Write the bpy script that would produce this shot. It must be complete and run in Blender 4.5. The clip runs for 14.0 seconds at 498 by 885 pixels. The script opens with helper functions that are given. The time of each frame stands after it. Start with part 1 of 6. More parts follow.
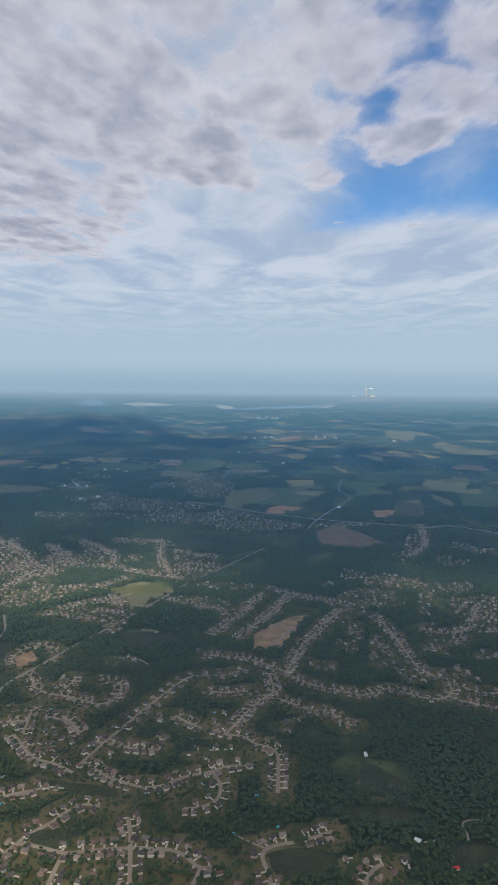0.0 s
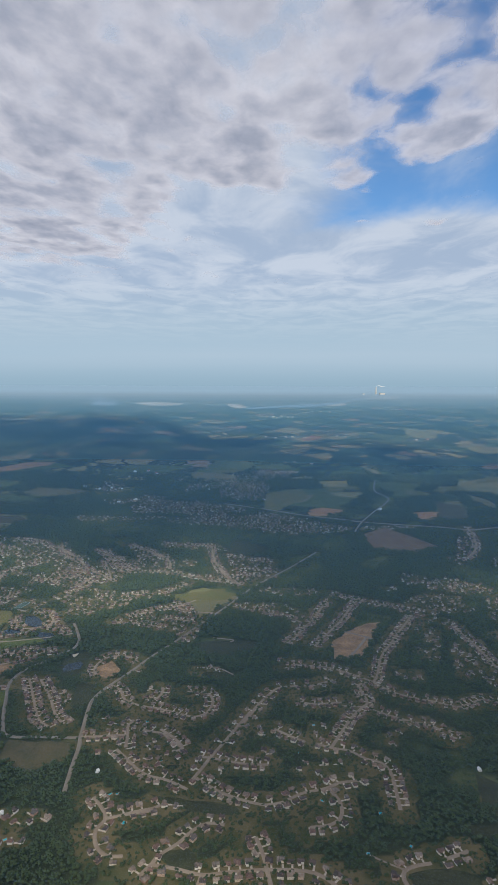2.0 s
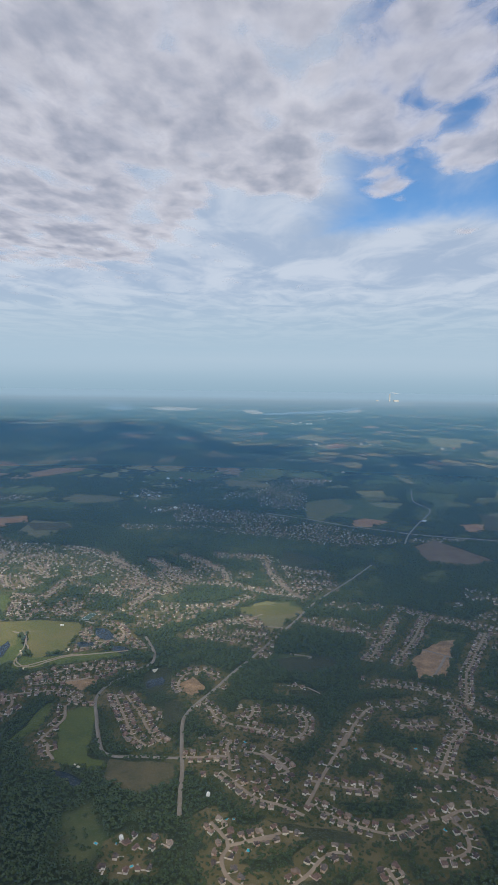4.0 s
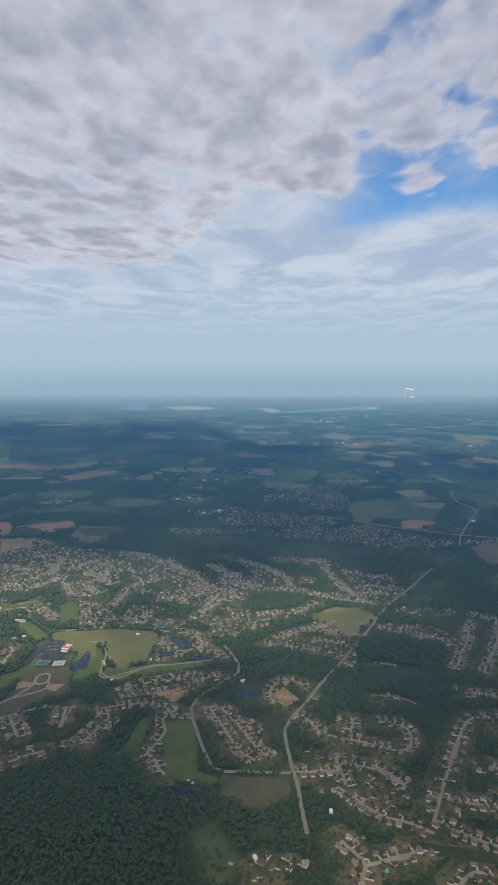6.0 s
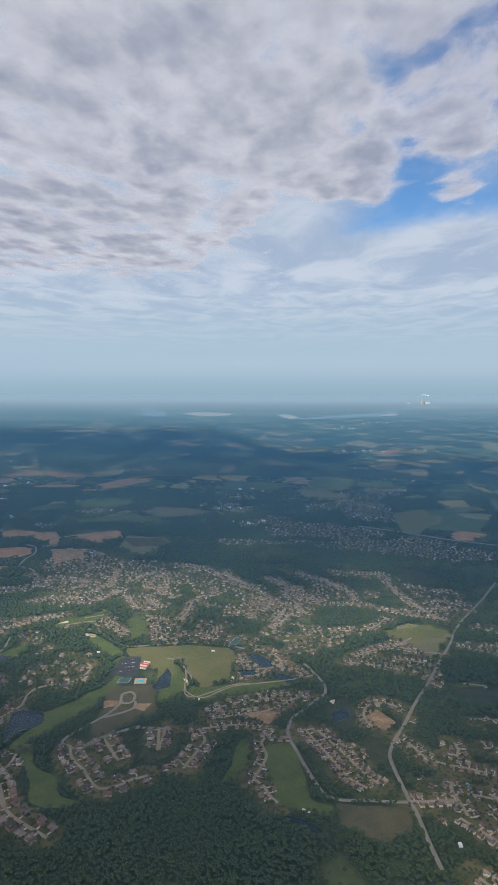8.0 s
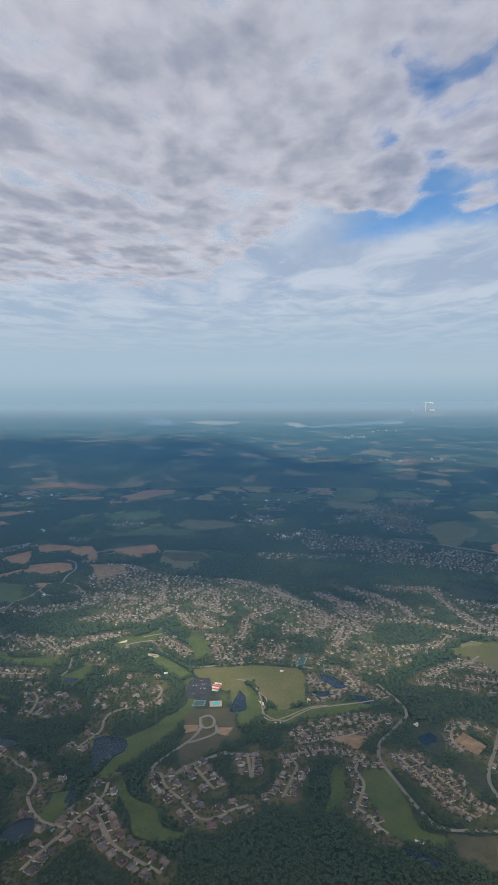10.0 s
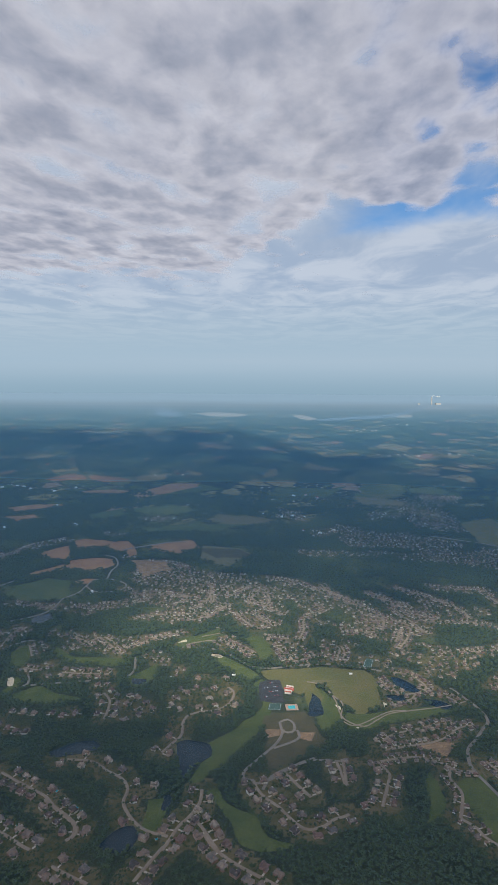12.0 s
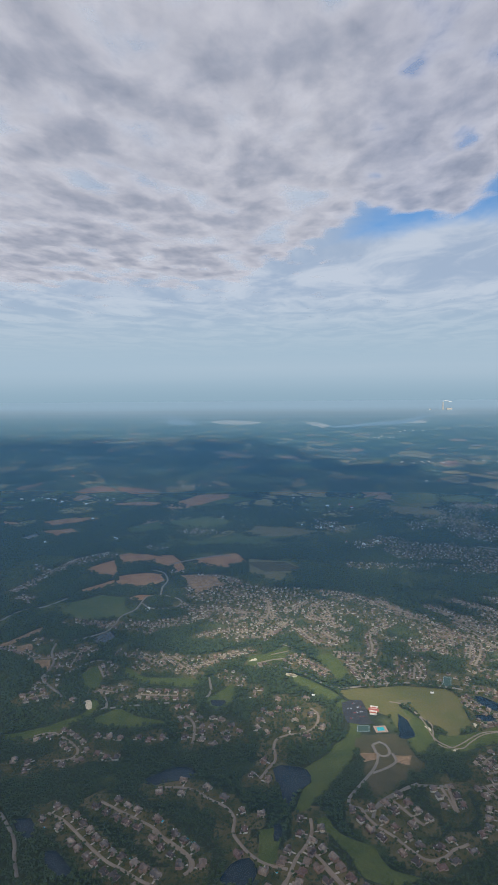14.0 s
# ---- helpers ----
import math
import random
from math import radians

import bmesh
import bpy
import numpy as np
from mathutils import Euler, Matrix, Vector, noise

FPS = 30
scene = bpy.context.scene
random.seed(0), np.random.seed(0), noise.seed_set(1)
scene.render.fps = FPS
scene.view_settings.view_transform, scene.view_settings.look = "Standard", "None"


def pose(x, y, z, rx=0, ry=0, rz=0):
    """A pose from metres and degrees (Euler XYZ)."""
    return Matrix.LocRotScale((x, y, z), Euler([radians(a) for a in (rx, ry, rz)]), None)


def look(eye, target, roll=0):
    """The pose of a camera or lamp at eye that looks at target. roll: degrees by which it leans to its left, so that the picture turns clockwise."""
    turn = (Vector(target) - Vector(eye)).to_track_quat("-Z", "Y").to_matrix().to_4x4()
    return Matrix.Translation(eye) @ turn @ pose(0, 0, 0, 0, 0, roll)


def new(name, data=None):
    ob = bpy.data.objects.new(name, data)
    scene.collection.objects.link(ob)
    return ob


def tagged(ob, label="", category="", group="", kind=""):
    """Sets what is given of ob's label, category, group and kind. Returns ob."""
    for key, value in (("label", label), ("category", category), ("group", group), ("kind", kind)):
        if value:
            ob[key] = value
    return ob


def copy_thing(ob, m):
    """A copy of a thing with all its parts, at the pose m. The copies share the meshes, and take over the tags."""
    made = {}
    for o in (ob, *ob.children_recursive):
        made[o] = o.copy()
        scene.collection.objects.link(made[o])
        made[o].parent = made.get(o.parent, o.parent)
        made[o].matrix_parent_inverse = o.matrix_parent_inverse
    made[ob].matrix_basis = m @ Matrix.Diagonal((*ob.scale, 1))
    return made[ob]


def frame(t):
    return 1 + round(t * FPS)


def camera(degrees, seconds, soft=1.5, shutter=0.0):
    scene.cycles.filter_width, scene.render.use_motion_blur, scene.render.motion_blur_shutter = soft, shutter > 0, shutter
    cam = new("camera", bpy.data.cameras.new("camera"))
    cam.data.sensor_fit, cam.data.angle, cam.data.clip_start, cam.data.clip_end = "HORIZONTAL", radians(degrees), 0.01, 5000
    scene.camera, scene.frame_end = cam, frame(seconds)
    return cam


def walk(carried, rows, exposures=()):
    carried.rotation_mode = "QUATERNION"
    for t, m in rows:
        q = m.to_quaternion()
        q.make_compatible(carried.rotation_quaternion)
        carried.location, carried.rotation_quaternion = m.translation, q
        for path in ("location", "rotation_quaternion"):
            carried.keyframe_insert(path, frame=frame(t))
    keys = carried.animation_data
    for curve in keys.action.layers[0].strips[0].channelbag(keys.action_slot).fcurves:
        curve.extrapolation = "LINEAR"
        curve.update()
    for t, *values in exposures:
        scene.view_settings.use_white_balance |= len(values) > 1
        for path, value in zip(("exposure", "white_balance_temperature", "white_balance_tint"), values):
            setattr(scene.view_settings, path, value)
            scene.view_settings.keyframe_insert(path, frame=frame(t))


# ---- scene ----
# ---- camera ----
cam = camera(44.8, 14.0, soft=1.1)
PATH = [
    (0, (1.909, 1.497, 102.703), (1.87, 3.485, 102.486), 0.6),
    (0.5, (-5.298, 2.099, 103.579), (-5.343, 4.087, 103.36), 0.7),
    (1, (-11.914, 2.877, 103.982), (-11.966, 4.864, 103.76), 0.6),
    (1.5, (-19.083, 3.112, 105.129), (-19.137, 5.099, 104.905), 0.4),
    (2, (-26.484, 3.995, 105.551), (-26.537, 5.982, 105.327), 0.2),
    (2.5, (-33.353, 5.178, 106.041), (-33.408, 7.166, 105.822), -0.2),
    (3, (-40.629, 5.246, 106.762), (-40.69, 7.234, 106.555), 0.4),
    (5.5, (-76.896, 7.326, 111.071), (-76.989, 9.313, 110.856), 0.5),
    (6, (-83.784, 7.597, 111.824), (-83.89, 9.582, 111.607), -0.1),
    (6.5, (-91.119, 8.777, 112.453), (-91.227, 10.762, 112.238), -0.3),
    (7, (-98.569, 9.595, 113.031), (-98.695, 11.58, 112.821), -0.0),
    (7.5, (-106.325, 9.658, 114.164), (-106.454, 11.643, 113.961), 0.1),
    (8, (-113.516, 10.193, 115.065), (-113.652, 12.178, 114.865), -0.0),
    (10.5, (-150.671, 11.657, 119.858), (-150.801, 13.645, 119.684), -0.3),
    (11, (-158.258, 12.51, 120.382), (-158.392, 14.498, 120.202), -0.3),
    (11.5, (-165.644, 13.044, 121.309), (-165.79, 15.03, 121.122), -0.3),
    (12, (-173.159, 13.701, 122.121), (-173.288, 15.686, 121.916), 0.3),
    (12.5, (-180.474, 14.399, 122.916), (-180.605, 16.384, 122.71), 0.3),
    (13, (-187.829, 14.786, 123.934), (-187.975, 16.771, 123.742), 0.2),
    (13.5, (-195.053, 14.627, 124.829), (-195.2, 16.613, 124.648), -0.3),
    (14, (-202.515, 15.211, 125.81), (-202.661, 17.198, 125.627), -0.5),
]
walk(cam, [(t, look(eye, target, roll)) for t, eye, target, roll in PATH], [(0, 0.0), (8, 0.0), (10.5, -0.1), (14, -0.1)])

# ---- world, sun, exposure ----
SUN_AZ, SUN_EL = 180.0, 49.8       # degrees, clockwise from +y, where the sun stands
SUN_DIR = Vector((math.sin(radians(SUN_AZ)) * math.cos(radians(SUN_EL)), math.cos(radians(SUN_AZ)) * math.cos(radians(SUN_EL)), math.sin(radians(SUN_EL))))


class Nodes:
    """Short hand for a node tree."""

    def __init__(self, tree):
        self.tree = tree
        tree.nodes.clear()

    def add(self, kind):
        return self.tree.nodes.new(kind)

    def link(self, a, b):
        self.tree.links.new(a, b)

    def put(self, socket, value):
        if isinstance(value, bpy.types.NodeSocket):
            self.link(value, socket)
        else:
            socket.default_value = value

    def math(self, op, a, b=0.0, c=0.0, clamp=False):
        node = self.add("ShaderNodeMath")
        node.operation, node.use_clamp = op, clamp
        for socket, value in zip(node.inputs, (a, b, c)):
            self.put(socket, value)
        return node.outputs[0]

    def step(self, value, low, high):
        node = self.add("ShaderNodeMapRange")
        node.interpolation_type, node.clamp = "SMOOTHSTEP", True
        self.put(node.inputs["Value"], value)
        node.inputs["From Min"].default_value, node.inputs["From Max"].default_value = low, high
        return node.outputs["Result"]

    def mix(self, factor, a, b, blend="MIX"):
        node = self.add("ShaderNodeMix")
        node.data_type, node.blend_type = "RGBA", blend
        self.put(node.inputs[0], factor)
        for socket, value in ((node.inputs[6], a), (node.inputs[7], b)):
            self.put(socket, (*value, 1.0) if isinstance(value, tuple) and len(value) == 3 else value)
        return node.outputs[2]

    def noise(self, vector, scale, detail=4.0, rough=0.55, distortion=0.0, lacunarity=2.0):
        node = self.add("ShaderNodeTexNoise")
        self.put(node.inputs["Vector"], vector)
        for key, value in (("Scale", scale), ("Detail", detail), ("Roughness", rough), ("Distortion", distortion), ("Lacunarity", lacunarity)):
            node.inputs[key].default_value = value
        return node.outputs["Fac"]

    def mapping(self, vector, place=(0, 0, 0), scale=(1, 1, 1), turn=0.0):
        node = self.add("ShaderNodeMapping")
        self.put(node.inputs["Vector"], vector)
        node.inputs["Location"].default_value, node.inputs["Scale"].default_value = place, scale
        node.inputs["Rotation"].default_value = (0, 0, turn)
        return node.outputs[0]

    def scaled(self, vector, scale, shift):
        node = self.add("ShaderNodeVectorMath")
        node.operation = "MULTIPLY_ADD"
        self.put(node.inputs[0], vector)
        node.inputs[1].default_value, node.inputs[2].default_value = (scale, scale, scale), shift
        return node.outputs[0]

    def xyz(self, vector):
        node = self.add("ShaderNodeSeparateXYZ")
        self.put(node.inputs[0], vector)
        return node.outputs

    def join(self, x, y, z):
        node = self.add("ShaderNodeCombineXYZ")
        for socket, value in zip(node.inputs, (x, y, z)):
            self.put(socket, value)
        return node.outputs[0]


def build_world():
    world = bpy.data.worlds.new("sky")
    scene.world = world
    world.use_nodes = True
    n = Nodes(world.node_tree)
    sky = n.add("ShaderNodeTexSky")
    sky.sky_type, sky.sun_disc = "NISHITA", False
    sky.sun_elevation, sky.sun_rotation = radians(SUN_EL), radians(SUN_AZ)
    sky.air_density, sky.dust_density, sky.ozone_density = 1.0, 0.6, 1.6
    way = n.add("ShaderNodeTexCoord").outputs["Generated"]
    x, y, z = n.xyz(way)
    up = n.math("MAXIMUM", z, 0.012)
    flat = n.join(n.math("DIVIDE", x, up), n.math("DIVIDE", y, up), 0.0)
    blue = n.mix(1.0, sky.outputs[0], (SKY, SKY, SKY), "MULTIPLY")
    blue = n.mix(1.0, blue, (0.55, 0.82, 1.05), "MULTIPLY")
    # high thin cloud, in streaks, thicker to the west and low down
    streak = n.noise(n.mapping(flat, (3.1, 1.7, 0), (1.0, 0.5, 1), 0.25), 1.0, 7.0, 0.6, 0.4)
    broad = n.noise(n.mapping(flat, (0.4, 5.2, 0), (0.18, 0.22, 1)), 1.0, 3.0, 0.5)
    west = n.step(n.math("DIVIDE", x, n.math("MAXIMUM", y, 0.05)), 0.21, -0.03)
    low = n.step(z, 0.27, 0.19)
    cover = n.math("ADD", n.math("ADD", streak, n.math("MULTIPLY", broad, 0.45)), n.math("MULTIPLY", n.math("MAXIMUM", west, low), 0.68))
    cover = n.step(cover, 0.70, 1.22)
    shade = n.noise(n.mapping(flat, (7.0, 2.0, 0), (1.5, 0.8, 1), 0.1), 1.0, 6.0, 0.6, 0.6)
    white = n.mix(n.step(shade, 0.36, 0.64), (0.40, 0.485, 0.62), (0.60, 0.655, 0.745))
    both = n.mix(n.math("MULTIPLY", cover, 0.9), blue, white)
    # the pale air over the horizon
    band = n.noise(n.mapping(way, (0, 0, 0), (1.2, 1.2, 26.0)), 1.0, 4.0, 0.5)
    pale = n.mix(band, (0.36, 0.515, 0.65), (0.46, 0.575, 0.685))
    pale = n.mix(n.step(z, 0.035, -0.03), pale, (0.29, 0.435, 0.55))
    both = n.mix(n.step(z, 0.165, 0.035), both, pale)
    back = n.add("ShaderNodeBackground")
    n.link(both, back.inputs[0])
    n.link(back.outputs[0], n.add("ShaderNodeOutputWorld").inputs[0])


SKY = 0.125
build_world()
sun = new("sun", bpy.data.lights.new("sun", "SUN"))
sun.data.energy, sun.data.angle, sun.data.color = 5.0, radians(5.0), (1.0, 0.915, 0.75)
sun.matrix_basis = look(SUN_DIR * 900, (0, 0, 0))


# ---- materials ----
def material(name, tones, size, rough=0.9, per="", fine=0.0, bump=0.0, spec=0.2):
    """A surface whose colour wanders between tones: by noise of that size in metres, and from piece to piece (per: object, island)."""
    m = bpy.data.materials.new(name)
    m.use_nodes = True
    n = Nodes(m.node_tree)
    place = n.add("ShaderNodeNewGeometry").outputs["Position"]
    big = n.noise(place, 1.0 / size, 5.0, 0.6)
    value = n.step(big, 0.3, 0.7)
    if per:
        one = n.add("ShaderNodeObjectInfo").outputs["Random"] if per == "object" else n.add("ShaderNodeNewGeometry").outputs["Random Per Island"]
        value = n.math("ADD", n.math("MULTIPLY", one, 0.86), n.math("MULTIPLY", value, 0.14))
    ramp = n.add("ShaderNodeValToRGB")
    n.link(value, ramp.inputs[0])
    while len(ramp.color_ramp.elements) < len(tones):
        ramp.color_ramp.elements.new(0.5)
    for i, (e, tone) in enumerate(zip(ramp.color_ramp.elements, tones)):
        e.position, e.color = i / max(1, len(tones) - 1), (*tone, 1)
    colour = ramp.outputs[0]
    if fine:
        grain = n.noise(place, 1.0 / fine, 3.0, 0.6)
        colour = n.mix(n.step(grain, 0.25, 0.75), n.mix(1.0, colour, (0.62, 0.64, 0.62), "MULTIPLY"), n.mix(1.0, colour, (1.3, 1.28, 1.22), "MULTIPLY"))
    shader = n.add("ShaderNodeBsdfPrincipled")
    n.link(colour, shader.inputs["Base Color"])
    shader.inputs["Roughness"].default_value, shader.inputs["Specular IOR Level"].default_value = rough, spec
    if bump:
        b = n.add("ShaderNodeBump")
        b.inputs["Distance"].default_value = bump
        n.link(n.noise(place, 1.0 / (fine or size), 3.0), b.inputs["Height"])
        n.link(b.outputs[0], shader.inputs["Normal"])
    n.link(shader.outputs[0], n.add("ShaderNodeOutputMaterial").inputs[0])
    return m


ROOFS = [(0.15, 0.11, 0.095), (0.075, 0.065, 0.062), (0.25, 0.18, 0.145), (0.11, 0.10, 0.10), (0.34, 0.27, 0.22), (0.07, 0.06, 0.06), (0.20, 0.125, 0.105), (0.13, 0.095, 0.085)]
WALLS = [(0.68, 0.60, 0.50), (0.38, 0.22, 0.17), (0.80, 0.76, 0.70), (0.70, 0.62, 0.52), (0.50, 0.34, 0.26), (0.82, 0.79, 0.74), (0.74, 0.67, 0.57), (0.58, 0.46, 0.37)]
M_ROOF = material("asphalt shingle", ROOFS, 3.0, 0.85, "object", 0.12)
M_WALL = material("brick and siding", WALLS, 2.0, 0.85, "object", 0.15)
BRICKS = [(0.34, 0.24, 0.185), (0.27, 0.15, 0.115), (0.40, 0.31, 0.25), (0.32, 0.19, 0.145), (0.46, 0.37, 0.30), (0.25, 0.16, 0.13), (0.60, 0.54, 0.47)]
M_BRICK = material("brown brick", BRICKS, 2.0, 0.85, "object", 0.15)
# far houses: same roof tones brightened 1.3 times to show as bright specks
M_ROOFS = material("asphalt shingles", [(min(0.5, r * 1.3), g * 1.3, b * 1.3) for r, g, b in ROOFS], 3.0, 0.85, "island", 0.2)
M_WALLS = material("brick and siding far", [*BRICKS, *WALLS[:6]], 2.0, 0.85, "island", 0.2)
M_PAVING = material("pale concrete paving", [(0.44, 0.37, 0.29), (0.55, 0.47, 0.38)], 2.0, 0.9)
M_ROAD = material("worn asphalt", [(0.25, 0.195, 0.145), (0.33, 0.265, 0.20)], 5.0, 0.9)
M_MAIN = material("grey asphalt", [(0.20, 0.172, 0.14), (0.27, 0.235, 0.19)], 7.0, 0.9)
M_BARK = material("bark", [(0.07, 0.055, 0.04), (0.11, 0.09, 0.07)], 0.3, 0.95)
LEAVES = [(0.046, 0.070, 0.034), (0.054, 0.078, 0.033), (0.048, 0.072, 0.037), (0.066, 0.090, 0.034), (0.058, 0.076, 0.036), (0.042, 0.064, 0.034)]
M_LEAF = material("summer leaves", LEAVES, 14.0, 0.8, "island", 0.35, 0.0, 0.15)
M_LEAF_ONE = material("summer leaves near", LEAVES, 14.0, 0.8, "object", 0.3, 0.0, 0.15)
FIELD = {
    "grass": material("pasture", [(0.070, 0.105, 0.038), (0.115, 0.135, 0.052)], 14.0, 0.95, "", 1.2),
    "fairway": material("mown fairway", [(0.072, 0.100, 0.029), (0.112, 0.132, 0.040)], 6.0, 0.95, "", 0.6),
    "meadow": material("dry meadow", [(0.120, 0.130, 0.040), (0.172, 0.150, 0.060)], 9.0, 0.95, "", 0.6),
    "tan": material("stubble field", [(0.20, 0.165, 0.085), (0.16, 0.155, 0.075)], 12.0, 0.95, "", 0.9),
    "straw": material("yellow hay field", [(0.27, 0.23, 0.10), (0.19, 0.19, 0.085)], 14.0, 0.95, "", 1.0),
    "clay": material("ploughed red clay", [(0.33, 0.175, 0.095), (0.42, 0.245, 0.13)], 9.0, 0.95, "", 0.7),
    "dirt": material("graded bare earth", [(0.21, 0.14, 0.085), (0.38, 0.25, 0.15)], 4.0, 0.95, "", 0.5),
    "fallow": material("brown fallow field", [(0.15, 0.10, 0.07), (0.20, 0.145, 0.095)], 8.0, 0.95, "", 0.7),
    "lawn": material("rough grass", [(0.040, 0.049, 0.026), (0.066, 0.070, 0.036)], 4.0, 0.95, "", 0.5),
    "rough": material("dull olive rough", [(0.075, 0.075, 0.038), (0.115, 0.098, 0.052)], 5.0, 0.95, "", 0.6),
    "mud": material("pale sand bank", [(0.55, 0.45, 0.36), (0.62, 0.52, 0.42)], 30.0, 0.95, "", 9.0),
}


def ground_material():
    m = bpy.data.materials.new("grass and leaf litter")
    m.use_nodes = True
    n = Nodes(m.node_tree)
    place = n.add("ShaderNodeNewGeometry").outputs["Position"]
    lawn = n.add("ShaderNodeAttribute")
    lawn.attribute_name = "lawn"
    lawn = lawn.outputs["Fac"]
    ragged = n.noise(place, 0.35, 4.0, 0.6)
    wild = n.mix(n.step(n.noise(place, 0.03, 6.0, 0.6), 0.35, 0.65), (0.032, 0.046, 0.027), (0.054, 0.064, 0.035))
    mown = n.mix(n.step(n.noise(place, 0.11, 5.0, 0.6), 0.35, 0.65), (0.075, 0.082, 0.033), (0.16, 0.13, 0.068))
    glade = n.add("ShaderNodeAttribute")
    glade.attribute_name = "glade"
    pasture = n.mix(n.step(n.noise(place, 0.08, 5.0, 0.6), 0.35, 0.65), (0.062, 0.088, 0.036), (0.115, 0.125, 0.055))
    wild = n.mix(glade.outputs["Fac"], wild, pasture)
    near = n.mix(n.step(n.math("ADD", lawn, n.math("MULTIPLY", ragged, 0.5)), 0.45, 0.85), wild, mown)
    # open country further off: woods and small fields in blocks with hedges
    x, y, z = n.xyz(place)
    wobble = n.add("ShaderNodeTexNoise")
    n.link(place, wobble.inputs["Vector"])
    wobble.inputs["Scale"].default_value, wobble.inputs["Detail"].default_value = 0.012, 3.0
    bent = n.add("ShaderNodeVectorMath")
    bent.operation = "MULTIPLY_ADD"
    n.link(wobble.outputs["Color"], bent.inputs[0])
    bent.inputs[1].default_value = (60.0, 60.0, 0.0)
    n.link(place, bent.inputs[2])
    block_at = n.mapping(bent.outputs[0], (0, 0, 0), (0.030, 0.018, 0.0), 0.3)
    cells = n.add("ShaderNodeTexVoronoi")
    n.link(block_at, cells.inputs["Vector"])
    cells.inputs["Scale"].default_value = 1.0
    pick, second, third = n.xyz(cells.outputs["Color"])
    crop = n.mix(second, (0.075, 0.115, 0.045), (0.15, 0.165, 0.065))
    crop = n.mix(n.step(pick, 0.70, 0.72), crop, (0.30, 0.25, 0.115))
    crop = n.mix(n.step(pick, 0.93, 0.94), crop, (0.33, 0.215, 0.13))
    crop = n.mix(n.step(n.noise(place, 0.09, 4.0, 0.6), 0.35, 0.65), n.mix(1.0, crop, (0.75, 0.78, 0.75), "MULTIPLY"), crop)
    wood = n.mix(n.step(n.noise(place, 0.05, 6.0, 0.7), 0.38, 0.62), (0.020, 0.034, 0.022), (0.050, 0.070, 0.036))
    open_land = n.step(n.math("ADD", n.noise(place, 0.0045, 5.0, 0.65), n.math("MULTIPLY", third, 0.22)), 0.535, 0.555)
    edges = n.add("ShaderNodeTexVoronoi")
    edges.feature = "DISTANCE_TO_EDGE"
    n.link(block_at, edges.inputs["Vector"])
    edges.inputs["Scale"].default_value = 1.0
    hedge = n.step(n.math("ADD", edges.outputs["Distance"], n.math("MULTIPLY", n.noise(place, 0.1, 3.0, 0.6), 0.16)), 0.16, 0.12)
    far = n.mix(open_land, wood, n.mix(hedge, crop, wood))
    # roofs and bare plots of scattered villages
    town = n.step(n.noise(n.mapping(place, (1, 5, 0), (0.006, 0.004, 1)), 1.0, 3.0), 0.46, 0.58)
    plots = n.noise(n.mapping(place, (3, 17, 0), (0.22, 0.12, 1)), 1.0, 2.0, 0.6)
    far = n.mix(n.math("MULTIPLY", n.step(plots, 0.60, 0.65), town), far, (0.44, 0.39, 0.32))
    colour = n.mix(n.step(n.math("ADD", y, n.math("MULTIPLY", n.noise(place, 0.02), 160.0)), 560.0, 680.0), near, far)
    shader = n.add("ShaderNodeBsdfPrincipled")
    n.link(colour, shader.inputs["Base Color"])
    shader.inputs["Roughness"].default_value, shader.inputs["Specular IOR Level"].default_value = 0.95, 0.1
    n.link(shader.outputs[0], n.add("ShaderNodeOutputMaterial").inputs[0])
    return m


def water_material():
    m = bpy.data.materials.new("still dark water")
    m.use_nodes = True
    n = Nodes(m.node_tree)
    place = n.add("ShaderNodeNewGeometry").outputs["Position"]
    shader = n.add("ShaderNodeBsdfPrincipled")
    n.link(n.mix(n.step(n.noise(place, 0.2), 0.3, 0.7), (0.012, 0.022, 0.030), (0.022, 0.034, 0.040)), shader.inputs["Base Color"])
    shader.inputs["Roughness"].default_value, shader.inputs["IOR"].default_value = 0.12, 1.33
    b = n.add("ShaderNodeBump")
    b.inputs["Distance"].default_value = 0.02
    n.link(n.noise(place, 3.0), b.inputs["Height"])
    n.link(b.outputs[0], shader.inputs["Normal"])
    n.link(shader.outputs[0], n.add("ShaderNodeOutputMaterial").inputs[0])
    return m


def plain(name, colour, rough=0.7):
    return material(name, [tuple(c * 0.9 for c in colour), colour], 1.0, rough, "", 0.3)


M_GROUND, M_WATER = ground_material(), water_material()
# base colour lightened to stand in for the pale sky the river mirrors
M_RIVER = material("broad pale river", [(0.16, 0.19, 0.20), (0.20, 0.22, 0.22)], 60.0, 0.22, "", 0.0, 0.0, 0.5)


# ---- mesh helpers ----
def mesh_of(name, verts, faces, mats, index=None):
    """A mesh from arrays of points and of faces with equal corners."""
    verts, faces = np.asarray(verts, np.float32), np.asarray(faces, np.int32)
    me = bpy.data.meshes.new(name)
    me.vertices.add(len(verts))
    me.vertices.foreach_set("co", verts.ravel())
    corners = faces.shape[1]
    me.loops.add(faces.size)
    me.loops.foreach_set("vertex_index", faces.ravel())
    me.polygons.add(len(faces))
    me.polygons.foreach_set("loop_start", np.arange(0, faces.size, corners, dtype=np.int32))
    for m in mats:
        me.materials.append(m)
    if index is not None:
        me.polygons.foreach_set("material_index", np.asarray(index, np.int32))
    me.update(calc_edges=True)
    return me


